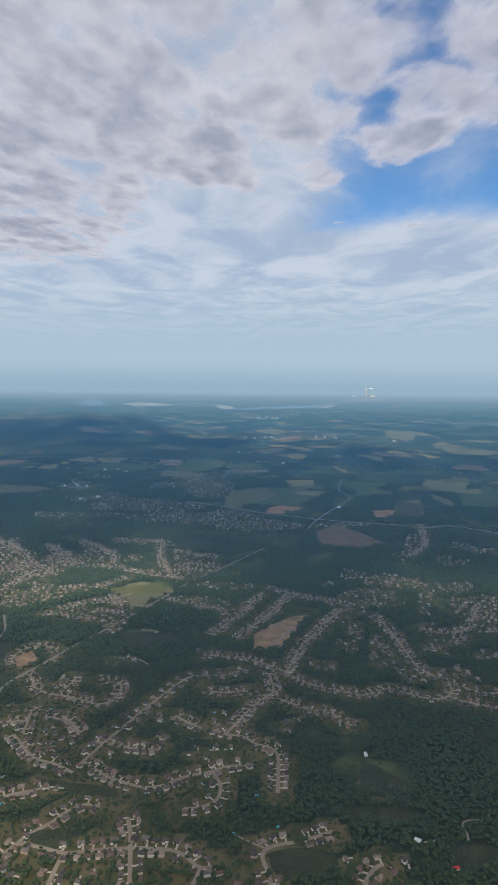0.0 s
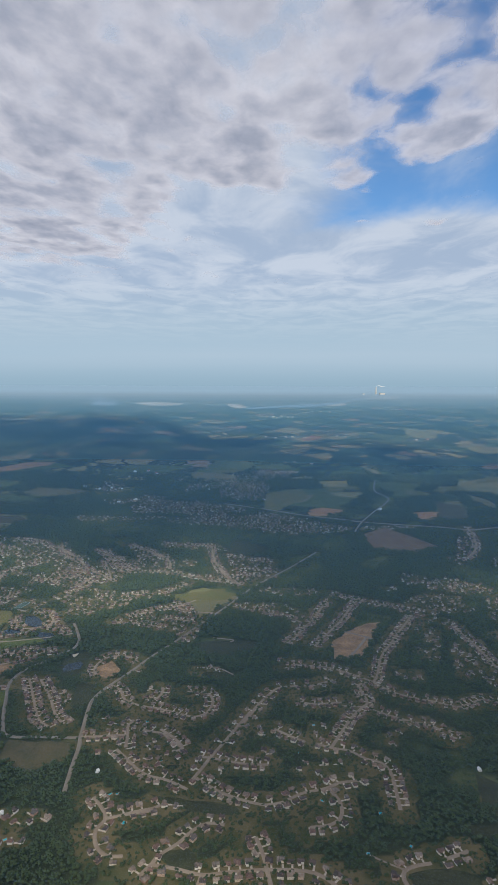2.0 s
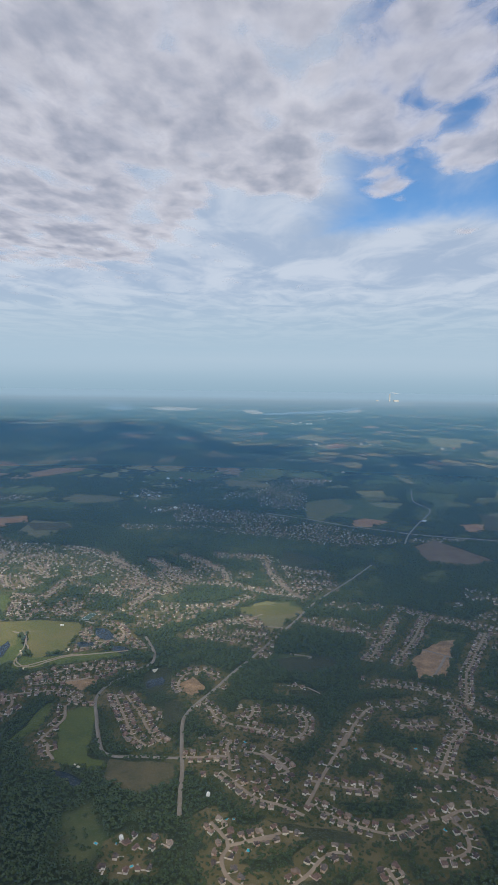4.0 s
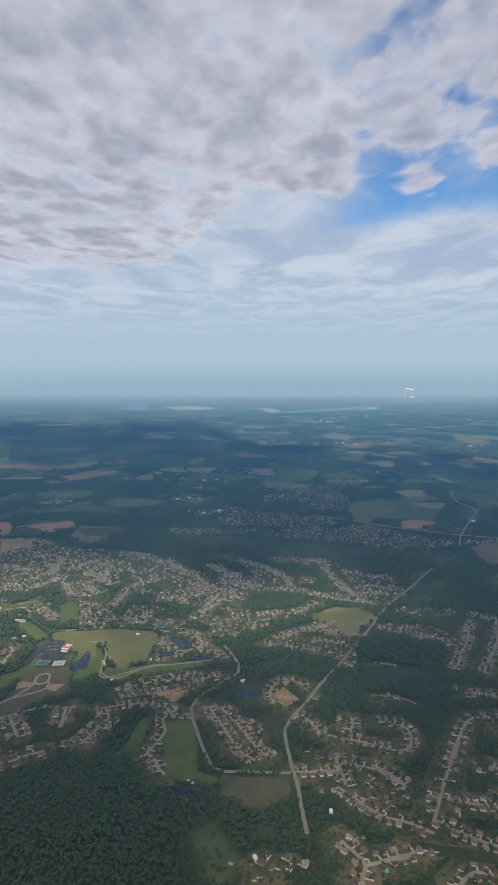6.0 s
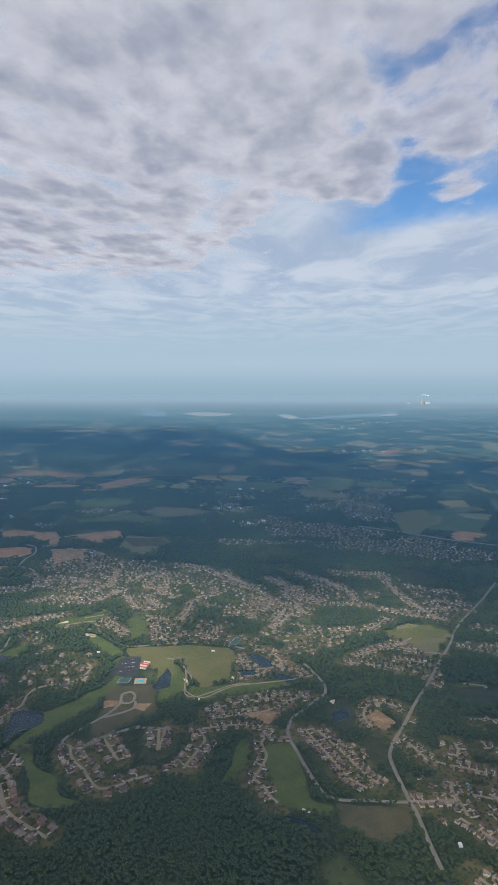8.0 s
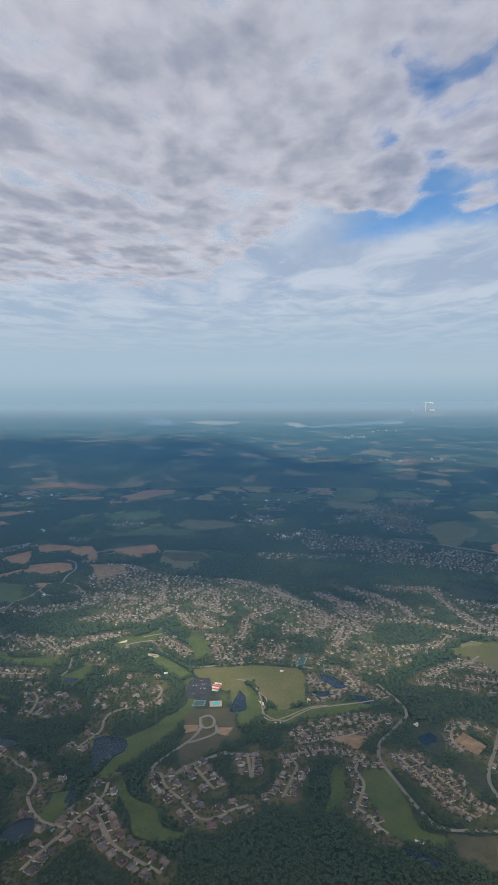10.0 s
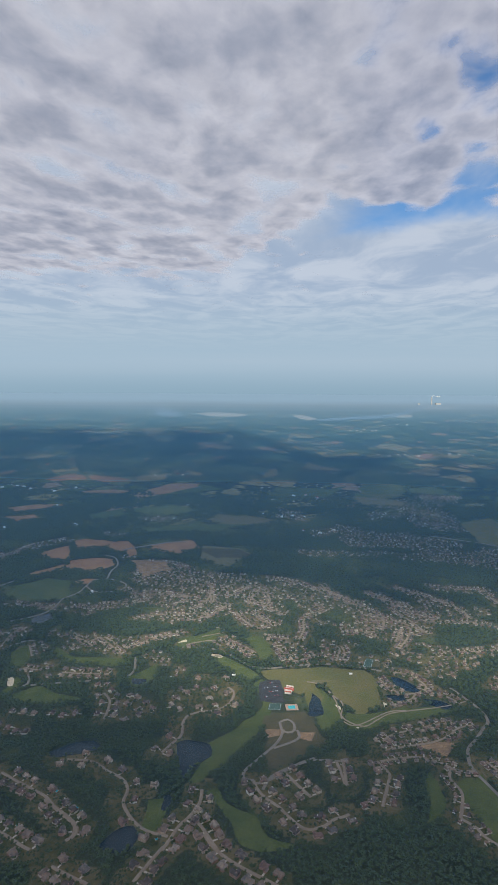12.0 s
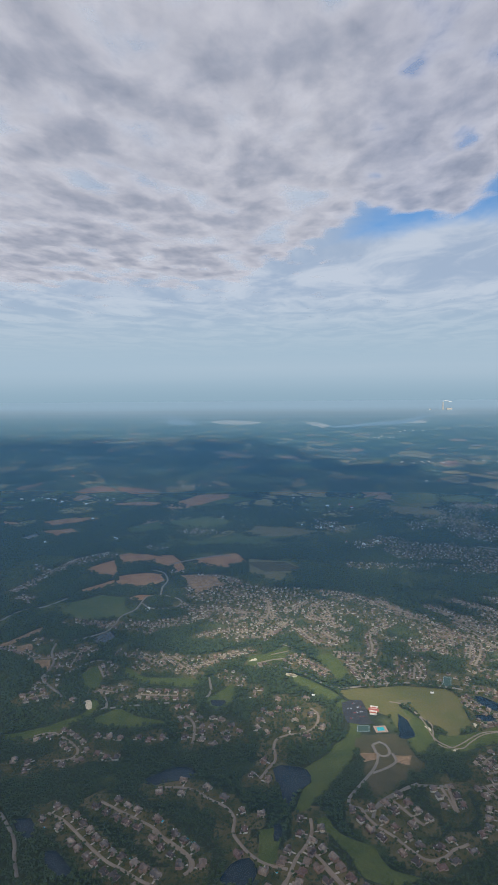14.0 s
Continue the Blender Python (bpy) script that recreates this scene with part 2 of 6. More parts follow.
# ---- clouds and haze ----
def cloud_value(n, place):
    """How thick the lower cloud is over a place: rounded heaps in larger masses, open towards the north east."""
    x, y, z = n.xyz(place)
    # unseen southern part: seed and shift chosen to set sun patches on the land
    east = n.math("SUBTRACT", x, 20.0)
    north_of = n.math("SUBTRACT", y, 8.0)
    flat = n.join(east, north_of, 0.0)
    seed = (CLOUD_SEED, CLOUD_SEED * 0.7, CLOUD_SEED)
    mass = n.noise(n.scaled(flat, 0.0036, seed), 1.0, 3.0, 0.5)
    puffs = n.noise(n.scaled(flat, 0.011, seed), 1.0, 5.0, 0.5)
    heaps = n.add("ShaderNodeTexVoronoi")
    heaps.feature = "SMOOTH_F1"
    n.put(heaps.inputs["Vector"], n.scaled(n.join(n.math("ADD", east, n.math("MULTIPLY", puffs, 60.0)), n.math("ADD", north_of, n.math("MULTIPLY", mass, 70.0)), 0.0), 0.021, seed))
    heaps.inputs["Scale"].default_value, heaps.inputs["Smoothness"].default_value = 1.0, 0.35
    lump = n.math("SUBTRACT", 0.75, heaps.outputs["Distance"])
    south = n.math("ADD", n.math("ADD", n.math("MULTIPLY", mass, 0.75), n.math("MULTIPLY", puffs, 0.5)), n.math("SUBTRACT", n.math("MULTIPLY", lump, 0.2), 0.012))
    # the northern sheet: billows drawn out along the wind, in rows, with a ragged rim
    drawn = n.mapping(place, (0, 0, 0), (1.0, 0.58, 0.0), 0.12)
    wide = n.noise(n.scaled(drawn, 0.0085, (4.2, 9.7, 0.0)), 1.0, 2.0, 0.5)
    billow = n.noise(n.scaled(drawn, 0.021, (2.3, 7.1, 0.0)), 1.0, 5.0, 0.54, 0.25)
    curl = n.add("ShaderNodeTexVoronoi")
    curl.feature = "SMOOTH_F1"
    bent = n.add("ShaderNodeVectorMath")
    bent.operation = "MULTIPLY_ADD"
    warp = n.add("ShaderNodeTexNoise")
    warp.inputs["Scale"].default_value, warp.inputs["Detail"].default_value = 0.03, 3.0
    n.link(drawn, warp.inputs["Vector"])
    n.link(warp.outputs["Color"], bent.inputs[0])
    bent.inputs[1].default_value = (34.0, 34.0, 0.0)
    n.link(drawn, bent.inputs[2])
    n.put(curl.inputs["Vector"], n.scaled(bent.outputs[0], 0.026, (1.0, 2.0, 0.0)))
    curl.inputs["Scale"].default_value, curl.inputs["Smoothness"].default_value = 1.0, 0.6
    round_heaps = n.math("SUBTRACT", 0.62, curl.outputs["Distance"])
    north = n.math("ADD", n.math("ADD", n.math("MULTIPLY", wide, 0.42), n.math("MULTIPLY", billow, 0.56)), n.math("MULTIPLY", round_heaps, 0.30))
    # its rim: far off in the west, near in the east
    rim_y = n.math("SUBTRACT", n.math("ADD", 690.0, n.math("MULTIPLY", n.step(x, -90.0, -330.0), 420.0)), n.math("MULTIPLY", n.step(x, 70.0, 230.0), 170.0))
    ragged = n.math("MULTIPLY", n.math("SUBTRACT", n.noise(n.scaled(drawn, 0.009, (6.0, 1.0, 0.0)), 1.0, 3.0, 0.5), 0.5), 330.0)
    past = n.math("SUBTRACT", n.math("ADD", y, ragged), rim_y)
    north = n.math("ADD", n.math("SUBTRACT", north, n.math("MULTIPLY", n.step(past, -70.0, 190.0), 0.29)), n.math("ADD", 0.075, n.math("MULTIPLY", n.step(x, 60.0, -160.0), 0.06)))
    share = n.step(y, 270.0, 350.0)
    return n.math("ADD", n.math("MULTIPLY", south, n.math("SUBTRACT", 1.0, share)), n.math("MULTIPLY", north, share))


def cloud_swell(n, place):
    """The large rounded swell of the cloud's underside."""
    drawn = n.mapping(place, (0, 0, 0), (1.0, 0.58, 0.0), 0.12)
    return n.math("ADD", n.noise(n.scaled(drawn, 0.017, (2.3, 7.1, 0.0)), 1.0, 1.5, 0.4, 0.2), n.math("MULTIPLY", n.noise(n.scaled(drawn, 0.045, (5.0, 1.4, 0.0)), 1.0, 1.5, 0.4), 0.22))


def cloud_layer():
    """The broken lower cloud: one wide layer whose thick parts pass less light than its thin edges."""
    m = bpy.data.materials.new("broken cloud")
    m.use_nodes = True
    n = Nodes(m.node_tree)
    place = n.add("ShaderNodeNewGeometry").outputs["Position"]
    value = cloud_value(n, place)
    dense = n.step(value, CLOUD_EDGE - 0.06, CLOUD_EDGE + 0.12)
    thick = n.step(value, CLOUD_EDGE + 0.02, CLOUD_EDGE + 0.30)
    curds = n.noise(n.scaled(n.mapping(place, (0, 0, 0), (1.0, 0.58, 0.0), 0.12), 0.055, (3.0, 8.0, 0.0)), 1.0, 5.0, 0.55, 0.3)
    thick = n.math("ADD", n.math("MULTIPLY", thick, 0.72), n.math("MULTIPLY", n.math("SUBTRACT", curds, 0.36), 0.9), clamp=True)
    tone = n.mix(thick, (0.42, 0.418, 0.470), (0.205, 0.225, 0.288))
    body = n.add("ShaderNodeBsdfTranslucent")
    n.link(tone, body.inputs[0])
    relief = n.add("ShaderNodeBump")
    relief.inputs["Strength"].default_value, relief.inputs["Distance"].default_value = 1.0, 12.0
    n.link(cloud_swell(n, place), relief.inputs["Height"])
    n.link(relief.outputs[0], body.inputs["Normal"])
    clear = n.add("ShaderNodeBsdfTransparent")
    both = n.add("ShaderNodeMixShader")
    # far off it thins out into the pale air
    cover = n.math("MULTIPLY", n.math("MULTIPLY", dense, 0.88), n.step(n.xyz(place)[1], 1900.0, 1000.0))
    n.link(cover, both.inputs[0])
    n.link(clear.outputs[0], both.inputs[1])
    n.link(body.outputs[0], both.inputs[2])
    n.link(both.outputs[0], n.add("ShaderNodeOutputMaterial").inputs[0])
    # heaped underside: lumps of two sizes hang below the layer
    fine = np.arange(-900.0, 1300.1, 11.0)
    grow = np.cumsum(14.0 * 1.16 ** np.arange(30))
    grow = grow[grow < 6000]
    xs = np.concatenate([-900 - grow[::-1], np.arange(-900.0, 700.1, 11.0), 700 + grow])
    ys = np.concatenate([-900 - grow[::-1], fine, 1300 + grow])
    gx, gy = np.meshgrid(xs, ys)
    sag = [-30 * noise.noise(Vector((x * 0.012, y * 0.012, 5))) ** 2 - 14 * noise.noise(Vector((x * 0.028, y * 0.028, 9))) ** 2 - 3 * noise.noise(Vector((x * 0.06, y * 0.06, 2)))
           for x, y in zip(gx.ravel(), gy.ravel())]
    sag = np.array(sag) * (1 - 0.85 * np.clip((gy.ravel() - 500) / 600, 0, 1)) * np.clip((gx.ravel() + 760) / 360, 0.08, 1) * np.clip((330 - gy.ravel()) / 200, 0.2, 1)
    ny, nx = gx.shape
    k = (np.arange(ny - 1)[:, None] * nx + np.arange(nx - 1)[None, :]).ravel()
    me = mesh_of("cloud_layer", np.c_[gx.ravel(), gy.ravel(), np.array(sag) + 8], np.stack([k, k + 1, k + nx + 1, k + nx], 1), [m])
    me.polygons.foreach_set("use_smooth", np.ones(len(me.polygons), bool))
    ob = new("cloud_layer", me)
    ob.location = (0, 0, 315)
    return tagged(ob, "broken layer of grey and white cloud over the country", "cloud", kind="structure")


CLOUD_SEED, CLOUD_EDGE = 1838.13, 0.522
cloud_layer()


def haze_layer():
    """Tinted see-through sheet that stands in for distance haze; more opaque further north."""
    m = bpy.data.materials.new("distance haze tint")
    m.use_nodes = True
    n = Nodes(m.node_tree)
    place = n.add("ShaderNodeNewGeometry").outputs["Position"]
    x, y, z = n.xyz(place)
    # opacity set by distance north, so far land fades to the haze colour
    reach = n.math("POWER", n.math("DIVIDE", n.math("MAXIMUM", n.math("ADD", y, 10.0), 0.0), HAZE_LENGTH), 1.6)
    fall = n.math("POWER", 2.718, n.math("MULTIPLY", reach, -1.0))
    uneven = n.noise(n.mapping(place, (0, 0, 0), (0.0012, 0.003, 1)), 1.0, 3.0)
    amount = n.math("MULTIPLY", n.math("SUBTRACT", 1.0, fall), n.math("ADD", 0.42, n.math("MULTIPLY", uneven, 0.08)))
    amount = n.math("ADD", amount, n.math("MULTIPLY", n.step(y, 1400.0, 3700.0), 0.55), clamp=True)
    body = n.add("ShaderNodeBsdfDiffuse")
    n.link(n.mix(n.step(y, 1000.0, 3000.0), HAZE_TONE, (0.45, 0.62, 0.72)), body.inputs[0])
    # normal tilted by hand: lit by the sky ahead, hardly by the sun
    far_tilt = n.step(y, 700.0, 2200.0)
    n.link(n.join(0.0, n.math("SUBTRACT", 0.731, n.math("MULTIPLY", far_tilt, 0.162)), n.math("ADD", 0.682, n.math("MULTIPLY", far_tilt, 0.140))), body.inputs["Normal"])
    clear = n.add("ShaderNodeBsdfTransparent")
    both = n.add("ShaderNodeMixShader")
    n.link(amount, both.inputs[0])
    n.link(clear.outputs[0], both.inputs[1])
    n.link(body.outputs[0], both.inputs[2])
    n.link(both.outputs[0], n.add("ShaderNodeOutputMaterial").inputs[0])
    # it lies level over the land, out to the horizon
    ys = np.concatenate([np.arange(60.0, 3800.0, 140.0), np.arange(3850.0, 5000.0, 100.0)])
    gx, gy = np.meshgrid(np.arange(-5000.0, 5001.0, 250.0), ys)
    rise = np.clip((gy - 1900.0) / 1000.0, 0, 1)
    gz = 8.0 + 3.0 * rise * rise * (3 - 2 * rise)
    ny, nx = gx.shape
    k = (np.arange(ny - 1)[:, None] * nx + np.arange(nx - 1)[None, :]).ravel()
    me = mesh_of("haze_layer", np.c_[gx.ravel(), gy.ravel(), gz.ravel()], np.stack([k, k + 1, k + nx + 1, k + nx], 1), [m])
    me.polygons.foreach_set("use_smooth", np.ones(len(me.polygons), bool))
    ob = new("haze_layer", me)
    return tagged(ob, "blue see-through sheet over the land standing in for distance haze", "haze", kind="structure")


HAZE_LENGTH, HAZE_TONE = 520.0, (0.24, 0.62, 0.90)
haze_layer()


def part(name, bm, mat, parent, label=""):
    me = bpy.data.meshes.new(name)
    bmesh.ops.recalc_face_normals(bm, faces=bm.faces)
    bm.to_mesh(me), bm.free()
    me.materials.append(mat)
    ob = new(name, me)
    ob.parent = parent
    if label:
        tagged(ob, label)
    return ob


def block(bm, x0, y0, z0, x1, y1, z1):
    v = [bm.verts.new(p) for p in ((x0, y0, z0), (x1, y0, z0), (x1, y1, z0), (x0, y1, z0), (x0, y0, z1), (x1, y0, z1), (x1, y1, z1), (x0, y1, z1))]
    for f in ((0, 3, 2, 1), (4, 5, 6, 7), (0, 1, 5, 4), (1, 2, 6, 5), (2, 3, 7, 6), (3, 0, 4, 7)):
        bm.faces.new([v[i] for i in f])


def smooth_line(points, gap=1.0):
    """A Catmull-Rom line through plan points."""
    p = np.array([points[0], *points, points[-1]], float)
    out = []
    for a, b, c, d in zip(p, p[1:], p[2:], p[3:]):
        count = max(2, int(np.hypot(*(c - b)) / gap))
        for i in range(count):
            t = i / count
            out.append(0.5 * (2 * b + (c - a) * t + (2 * a - 5 * b + 4 * c - d) * t * t + (3 * b - a - 3 * c + d) * t ** 3))
    out.append(p[-2])
    return np.array(out)


# ---- plan rasters, which keep trees off streets, lots and fields ----
X0, Y0, X1, Y1, CELL = -520.0, 90.0, 260.0, 640.0, 0.5
NX, NY = int((X1 - X0) / CELL), int((Y1 - Y0) / CELL)
taken, lots = np.zeros((NY, NX), bool), np.zeros((NY, NX), np.float32)


def stamp(raster, x, y, r, value):
    i0, i1 = int((x - r - X0) / CELL), int((x + r - X0) / CELL) + 1
    j0, j1 = int((y - r - Y0) / CELL), int((y + r - Y0) / CELL) + 1
    i0, j0, i1, j1 = max(i0, 0), max(j0, 0), min(i1, NX), min(j1, NY)
    if i0 >= i1 or j0 >= j1:
        return
    gx, gy = np.meshgrid(X0 + (np.arange(i0, i1) + 0.5) * CELL - x, Y0 + (np.arange(j0, j1) + 0.5) * CELL - y)
    raster[j0:j1, i0:i1][gx * gx + gy * gy < r * r] = value


def inside(points, x, y):
    """Which of the places x, y lie in the outline."""
    p, hit = np.array(points, float), np.zeros(np.shape(x), bool)
    for (ax, ay), (bx, by) in zip(p, np.roll(p, -1, 0)):
        if ay != by:
            hit ^= ((ay > y) != (by > y)) & (x < (bx - ax) * (y - ay) / (by - ay) + ax)
    return hit


def stamp_area(raster, points, value):
    p = np.array(points, float)
    (ax, ay), (bx, by) = p.min(0), p.max(0)
    i0, i1 = max(int((ax - X0) / CELL), 0), min(int((bx - X0) / CELL) + 1, NX)
    j0, j1 = max(int((ay - Y0) / CELL), 0), min(int((by - Y0) / CELL) + 1, NY)
    if i0 < i1 and j0 < j1:
        raster[j0:j1, i0:i1][inside(points, GX[j0:j1, i0:i1], GY[j0:j1, i0:i1])] = value


def at_cell(raster, x, y):
    i, j = int((x - X0) / CELL), int((y - Y0) / CELL)
    return raster[j, i] if 0 <= i < NX and 0 <= j < NY else False


GX, GY = np.meshgrid(X0 + (np.arange(NX) + 0.5) * CELL, Y0 + (np.arange(NY) + 0.5) * CELL)
streets, sites, far_fields, far_lines = [], [], [], []
WIDTH = {"M": 0.92, "S": 0.76, "s": 0.76, "R": 0.8, "T": 0.65, "D": 0.28}
count_of = {"road": 0, "field": 0}


def road(kind, *points):
    """A street of that kind along plan points: a ribbon with a shallow kerb."""
    line = smooth_line(points, 1.2 if points[0][1] < 500 else 4.0)
    way = np.gradient(line, axis=0)
    way /= np.hypot(way[:, 0], way[:, 1])[:, None] + 1e-9
    side = np.stack([-way[:, 1], way[:, 0]], 1)
    half = WIDTH[kind] / 2 * (1.9 if points[0][1] > 420 else 1.0)
    z = 0.05 + 0.0013 * count_of["road"]
    count_of["road"] += 1
    n = len(line)
    strips = [line + side * (half + 0.12), line + side * half, line - side * half, line - side * (half + 0.12)]
    heights = (0.0, z, z, 0.0)
    verts = np.concatenate([np.c_[s, np.full(n, h)] for s, h in zip(strips, heights)])
    k = np.arange(n - 1)
    faces = np.concatenate([np.stack([a * n + k, (a + 1) * n + k, (a + 1) * n + k + 1, a * n + k + 1], 1) for a in range(3)])
    me = mesh_of("road", verts, faces, [M_MAIN if kind in "MR" else M_ROAD])
    label = {"M": "grey asphalt main road between fields and estates", "D": "pale concrete private drive"}.get(kind, "worn pale asphalt residential street between houses")
    tagged(new("road", me), label, "road", kind="structure")
    for x, y in line:
        stamp(taken, x, y, half + (5.0 if kind == "M" and y > 380 else 1.6 if kind == "M" and y > 300 else 0.4), True)
    if points[-1][1] > 560 or points[0][1] > 560:
        far_lines.append(line)
    if kind in "SsT":
        # the turning circle at a dead end
        for x, y in line[::2]:
            stamp(lots, x, y, 5.0, 1.0)
        streets.append((kind, line))


def edged(points, gap):
    """Straight sides between plan corners, cut into short pieces."""
    out = []
    for a, b in zip(points, [*points[1:], points[0]]):
        count = max(1, int(math.dist(a, b) / gap))
        out += [(a[0] + (b[0] - a[0]) * i / count, a[1] + (b[1] - a[1]) * i / count) for i in range(count)]
    return np.array(out)


def outline(points, wander=0.0, curved=True):
    line = smooth_line([*points, points[0]], 2.0)[:-1] if curved else edged(points, 2.0 if points[0][1] < 640 else 8.0)
    if wander:
        for p in line:
            v = Vector((p[0] / (wander * 8), p[1] / (wander * 8), 0))
            p += wander * np.array((noise.noise(v) + 0.5 * noise.noise(v * 3.7), noise.noise(v + Vector((7, 3, 1))) + 0.5 * noise.noise(v * 3.1)))
    return line


def flat_piece(name, line, z, mat, label, category, thing_kind="structure"):
    bm = bmesh.new()
    top = [bm.verts.new((x, y, z)) for x, y in line]
    low = [bm.verts.new((x, y, -0.1)) for x, y in line]
    bm.faces.new(top)
    for i in range(len(line)):
        bm.faces.new((low[i - 1], low[i], top[i], top[i - 1]))
    bmesh.ops.triangulate(bm, faces=bm.faces[:])
    bmesh.ops.recalc_face_normals(bm, faces=bm.faces)
    me = bpy.data.meshes.new(name)
    bm.to_mesh(me), bm.free()
    me.materials.append(mat)
    return tagged(new(name, me), label, category, kind=thing_kind)


FIELD_WORDS = {"grass": "green pasture among hedges and woods", "fairway": "mown green golf fairway between trees", "meadow": "broad yellow green meadow of the golf course",
               "tan": "tan stubble field beside woods", "straw": "yellow hay field beside woods", "clay": "bare reddish clay field",
               "fallow": "brown fallow field beside woods", "lawn": "patch of rough grass among trees", "rough": "dull olive rough grass of the golf course", "dirt": "graded bare earth of a building site", "mud": "pale sand bank beside the river"}


def field(kind, *points):
    line = outline(points, 1.6 if points[0][1] < 500 else 9.0, kind in ("fairway", "mud", "lawn"))
    z = 0.012 + 0.00016 * count_of["field"] + (0.12 if points[0][1] > 700 else 0.0)
    count_of["field"] += 1
    flat_piece("field", line, z, FIELD[kind], FIELD_WORDS[kind], "field")
    if points[0][1] < 640:
        stamp_area(taken, line, True)
    else:
        far_fields.append(line)


def water(kind, *points):
    line = outline(points, 0.6 if kind == "pond" else 0.0)
    far = points[0][1] > 700
    flat_piece("water", line, 0.3 if far else 0.06, M_RIVER if far else M_WATER, "wide pale river reflecting the sky" if far else "dark still pond with grassy banks", "water")
    if not far:
        stamp_area(taken, line, True)
    else:
        far_fields.append(line)


def estate(*points):
    """A block of lots with houses in loose rows."""
    sites.append(points)
    if points[0][1] < 640:
        stamp_area(lots, points, 1.0)


M_SAND = plain("pale bunker sand", (0.72, 0.62, 0.47))


def bunker(*points):
    flat_piece("bunker", outline(points, 0.2), 0.075, M_SAND, "pale sand bunker on the golf course", "bunker")
    stamp_area(taken, points, True)


barns = []


# ---- the plan: roads, fields, water, estates ----
road("S", (-52.9, 119.5), (-50.4, 123.4), (-49.4, 125.6), (-45.4, 129.5), (-42.7, 133.3), (-39.3, 135.7), (-35.4, 135.2))
road("S", (-50.3, 123.1), (-45.4, 122.3), (-39.3, 120.8), (-34, 121.6), (-25.3, 122.6), (-16.9, 122.4), (-13, 120.7), (-9.6, 117.8), (-4.4, 118.7))
road("S", (-39.3, 120.8), (-39.9, 117.1), (-40, 112.4))
road("S", (-28, 131.7), (-26.2, 126.2), (-25.5, 122.6), (-23.5, 113))
road("S", (-9.6, 117.8), (-10.2, 115.2), (-10.9, 113.4))
road("s", (-36, 171.9), (-32.1, 178.2), (-28.5, 186.8), (-25.6, 192.3), (-21.6, 198.2), (-15, 200), (-9.2, 200.6), (-1.4, 205))
road("S", (11.5, 203.5), (13.9, 208.6), (16, 216.7), (19.1, 225.4), (23.4, 233.2), (28.8, 243.9), (34.8, 255), (39, 262.9))
road("S", (-44.3, 160.8), (-39.2, 159.7), (-31.7, 157.9), (-25.1, 157.7))
road("S", (-79.1, 199), (-74.5, 195.2), (-71.5, 189.3), (-66, 186), (-60, 184.5), (-52.8, 181.7), (-47.9, 180.2), (-44.1, 182.7), (-42.8, 189), (-44.4, 193.4), (-48.1, 195.1), (-51.9, 195))
road("S", (-64, 188.2), (-61.1, 190.9), (-60.1, 194.7), (-60.7, 197.3))
road("S", (-57.2, 173.2), (-52.4, 168.9), (-49.3, 164.2), (-52.1, 162.7))
road("S", (-23.1, 174.5), (-19.3, 171.6), (-16.5, 169.7), (-14.2, 168.3))
road("S", (-10.9, 167.6), (-7.1, 165.8), (-2.2, 164.6), (1.9, 161.2), (5.8, 159.6), (7.6, 155.8), (7.6, 149.9), (7.2, 141.3))
road("S", (-7.1, 165.8), (-4.9, 170.1), (-1.7, 176.3), (0.8, 181.1), (5.3, 187.4), (7.2, 190), (6.4, 197.4), (6.1, 201.3), (10.5, 203.5))
road("S", (-1.1, 187.9), (5.3, 187.4), (9.8, 184.8), (15, 181.7), (20.1, 179.3), (25.2, 177.3), (27.2, 173.4), (30.3, 171.4))
road("S", (-15.1, 190.1), (-11.3, 188.9), (-6.6, 189.1), (-1.1, 190))
road("S", (-16.3, 215.3), (-10, 214.7), (-3.7, 213.6), (0.5, 211.5), (6.6, 207.5), (11.5, 203.5))
road("S", (11.5, 203.5), (16, 197.7), (21.5, 194.2), (28.7, 191.5), (35.6, 188.6), (39.6, 190.2), (45.8, 193.3), (50, 191.3), (54.7, 188.3), (60, 187.5), (64.3, 189.7), (66.6, 194.1), (66.4, 199.8), (63.3, 202.4), (59.8, 207.6), (58.3, 214), (57.6, 224.1), (56.6, 234.2), (55, 242.8), (54, 249.8), (51.5, 255.8))
road("S", (64.5, 187.7), (69.3, 185.8), (74.1, 184), (77, 181.5))
road("S", (70, 196.1), (74.4, 192.6), (81, 191.8))
road("S", (68.8, 242.3), (74.9, 239.3), (80.7, 239.5), (87.4, 242.6), (92.8, 251.5), (97.8, 261.1), (103.5, 270))
road("S", (78.5, 229), (82.4, 234.3), (87.4, 242.6), (95, 241.3), (100.1, 241.5))
road("S", (-6.5, 230.3), (-3.3, 236.9), (2.4, 247.4), (7.3, 256.9), (12.7, 269.8), (17, 278))
road("S", (-17.4, 232.5), (-13.7, 238.1), (-9.6, 248.1), (-5, 256.3), (-0.3, 269.9), (3.7, 277.3))
road("S", (5.1, 289), (13.2, 283.1), (21, 278.2), (28.7, 274.9), (38.6, 269.7), (43.4, 267.2))
road("R", (0, 245.5), (7.1, 244.1), (12.9, 240.9), (17.4, 237.8))
road("R", (5.7, 221.9), (9.1, 227.4), (15.2, 239.4))
road("S", (-20.2, 144.1), (-16.2, 146.8), (-10.5, 148.6), (-6.3, 151), (-1.8, 151.9), (-0.3, 152.7))
road("S", (-9.8, 148.6), (-7.6, 144.9), (-7.1, 140.8), (-8.2, 137.7), (-11.4, 135.7), (-15.4, 135.1))
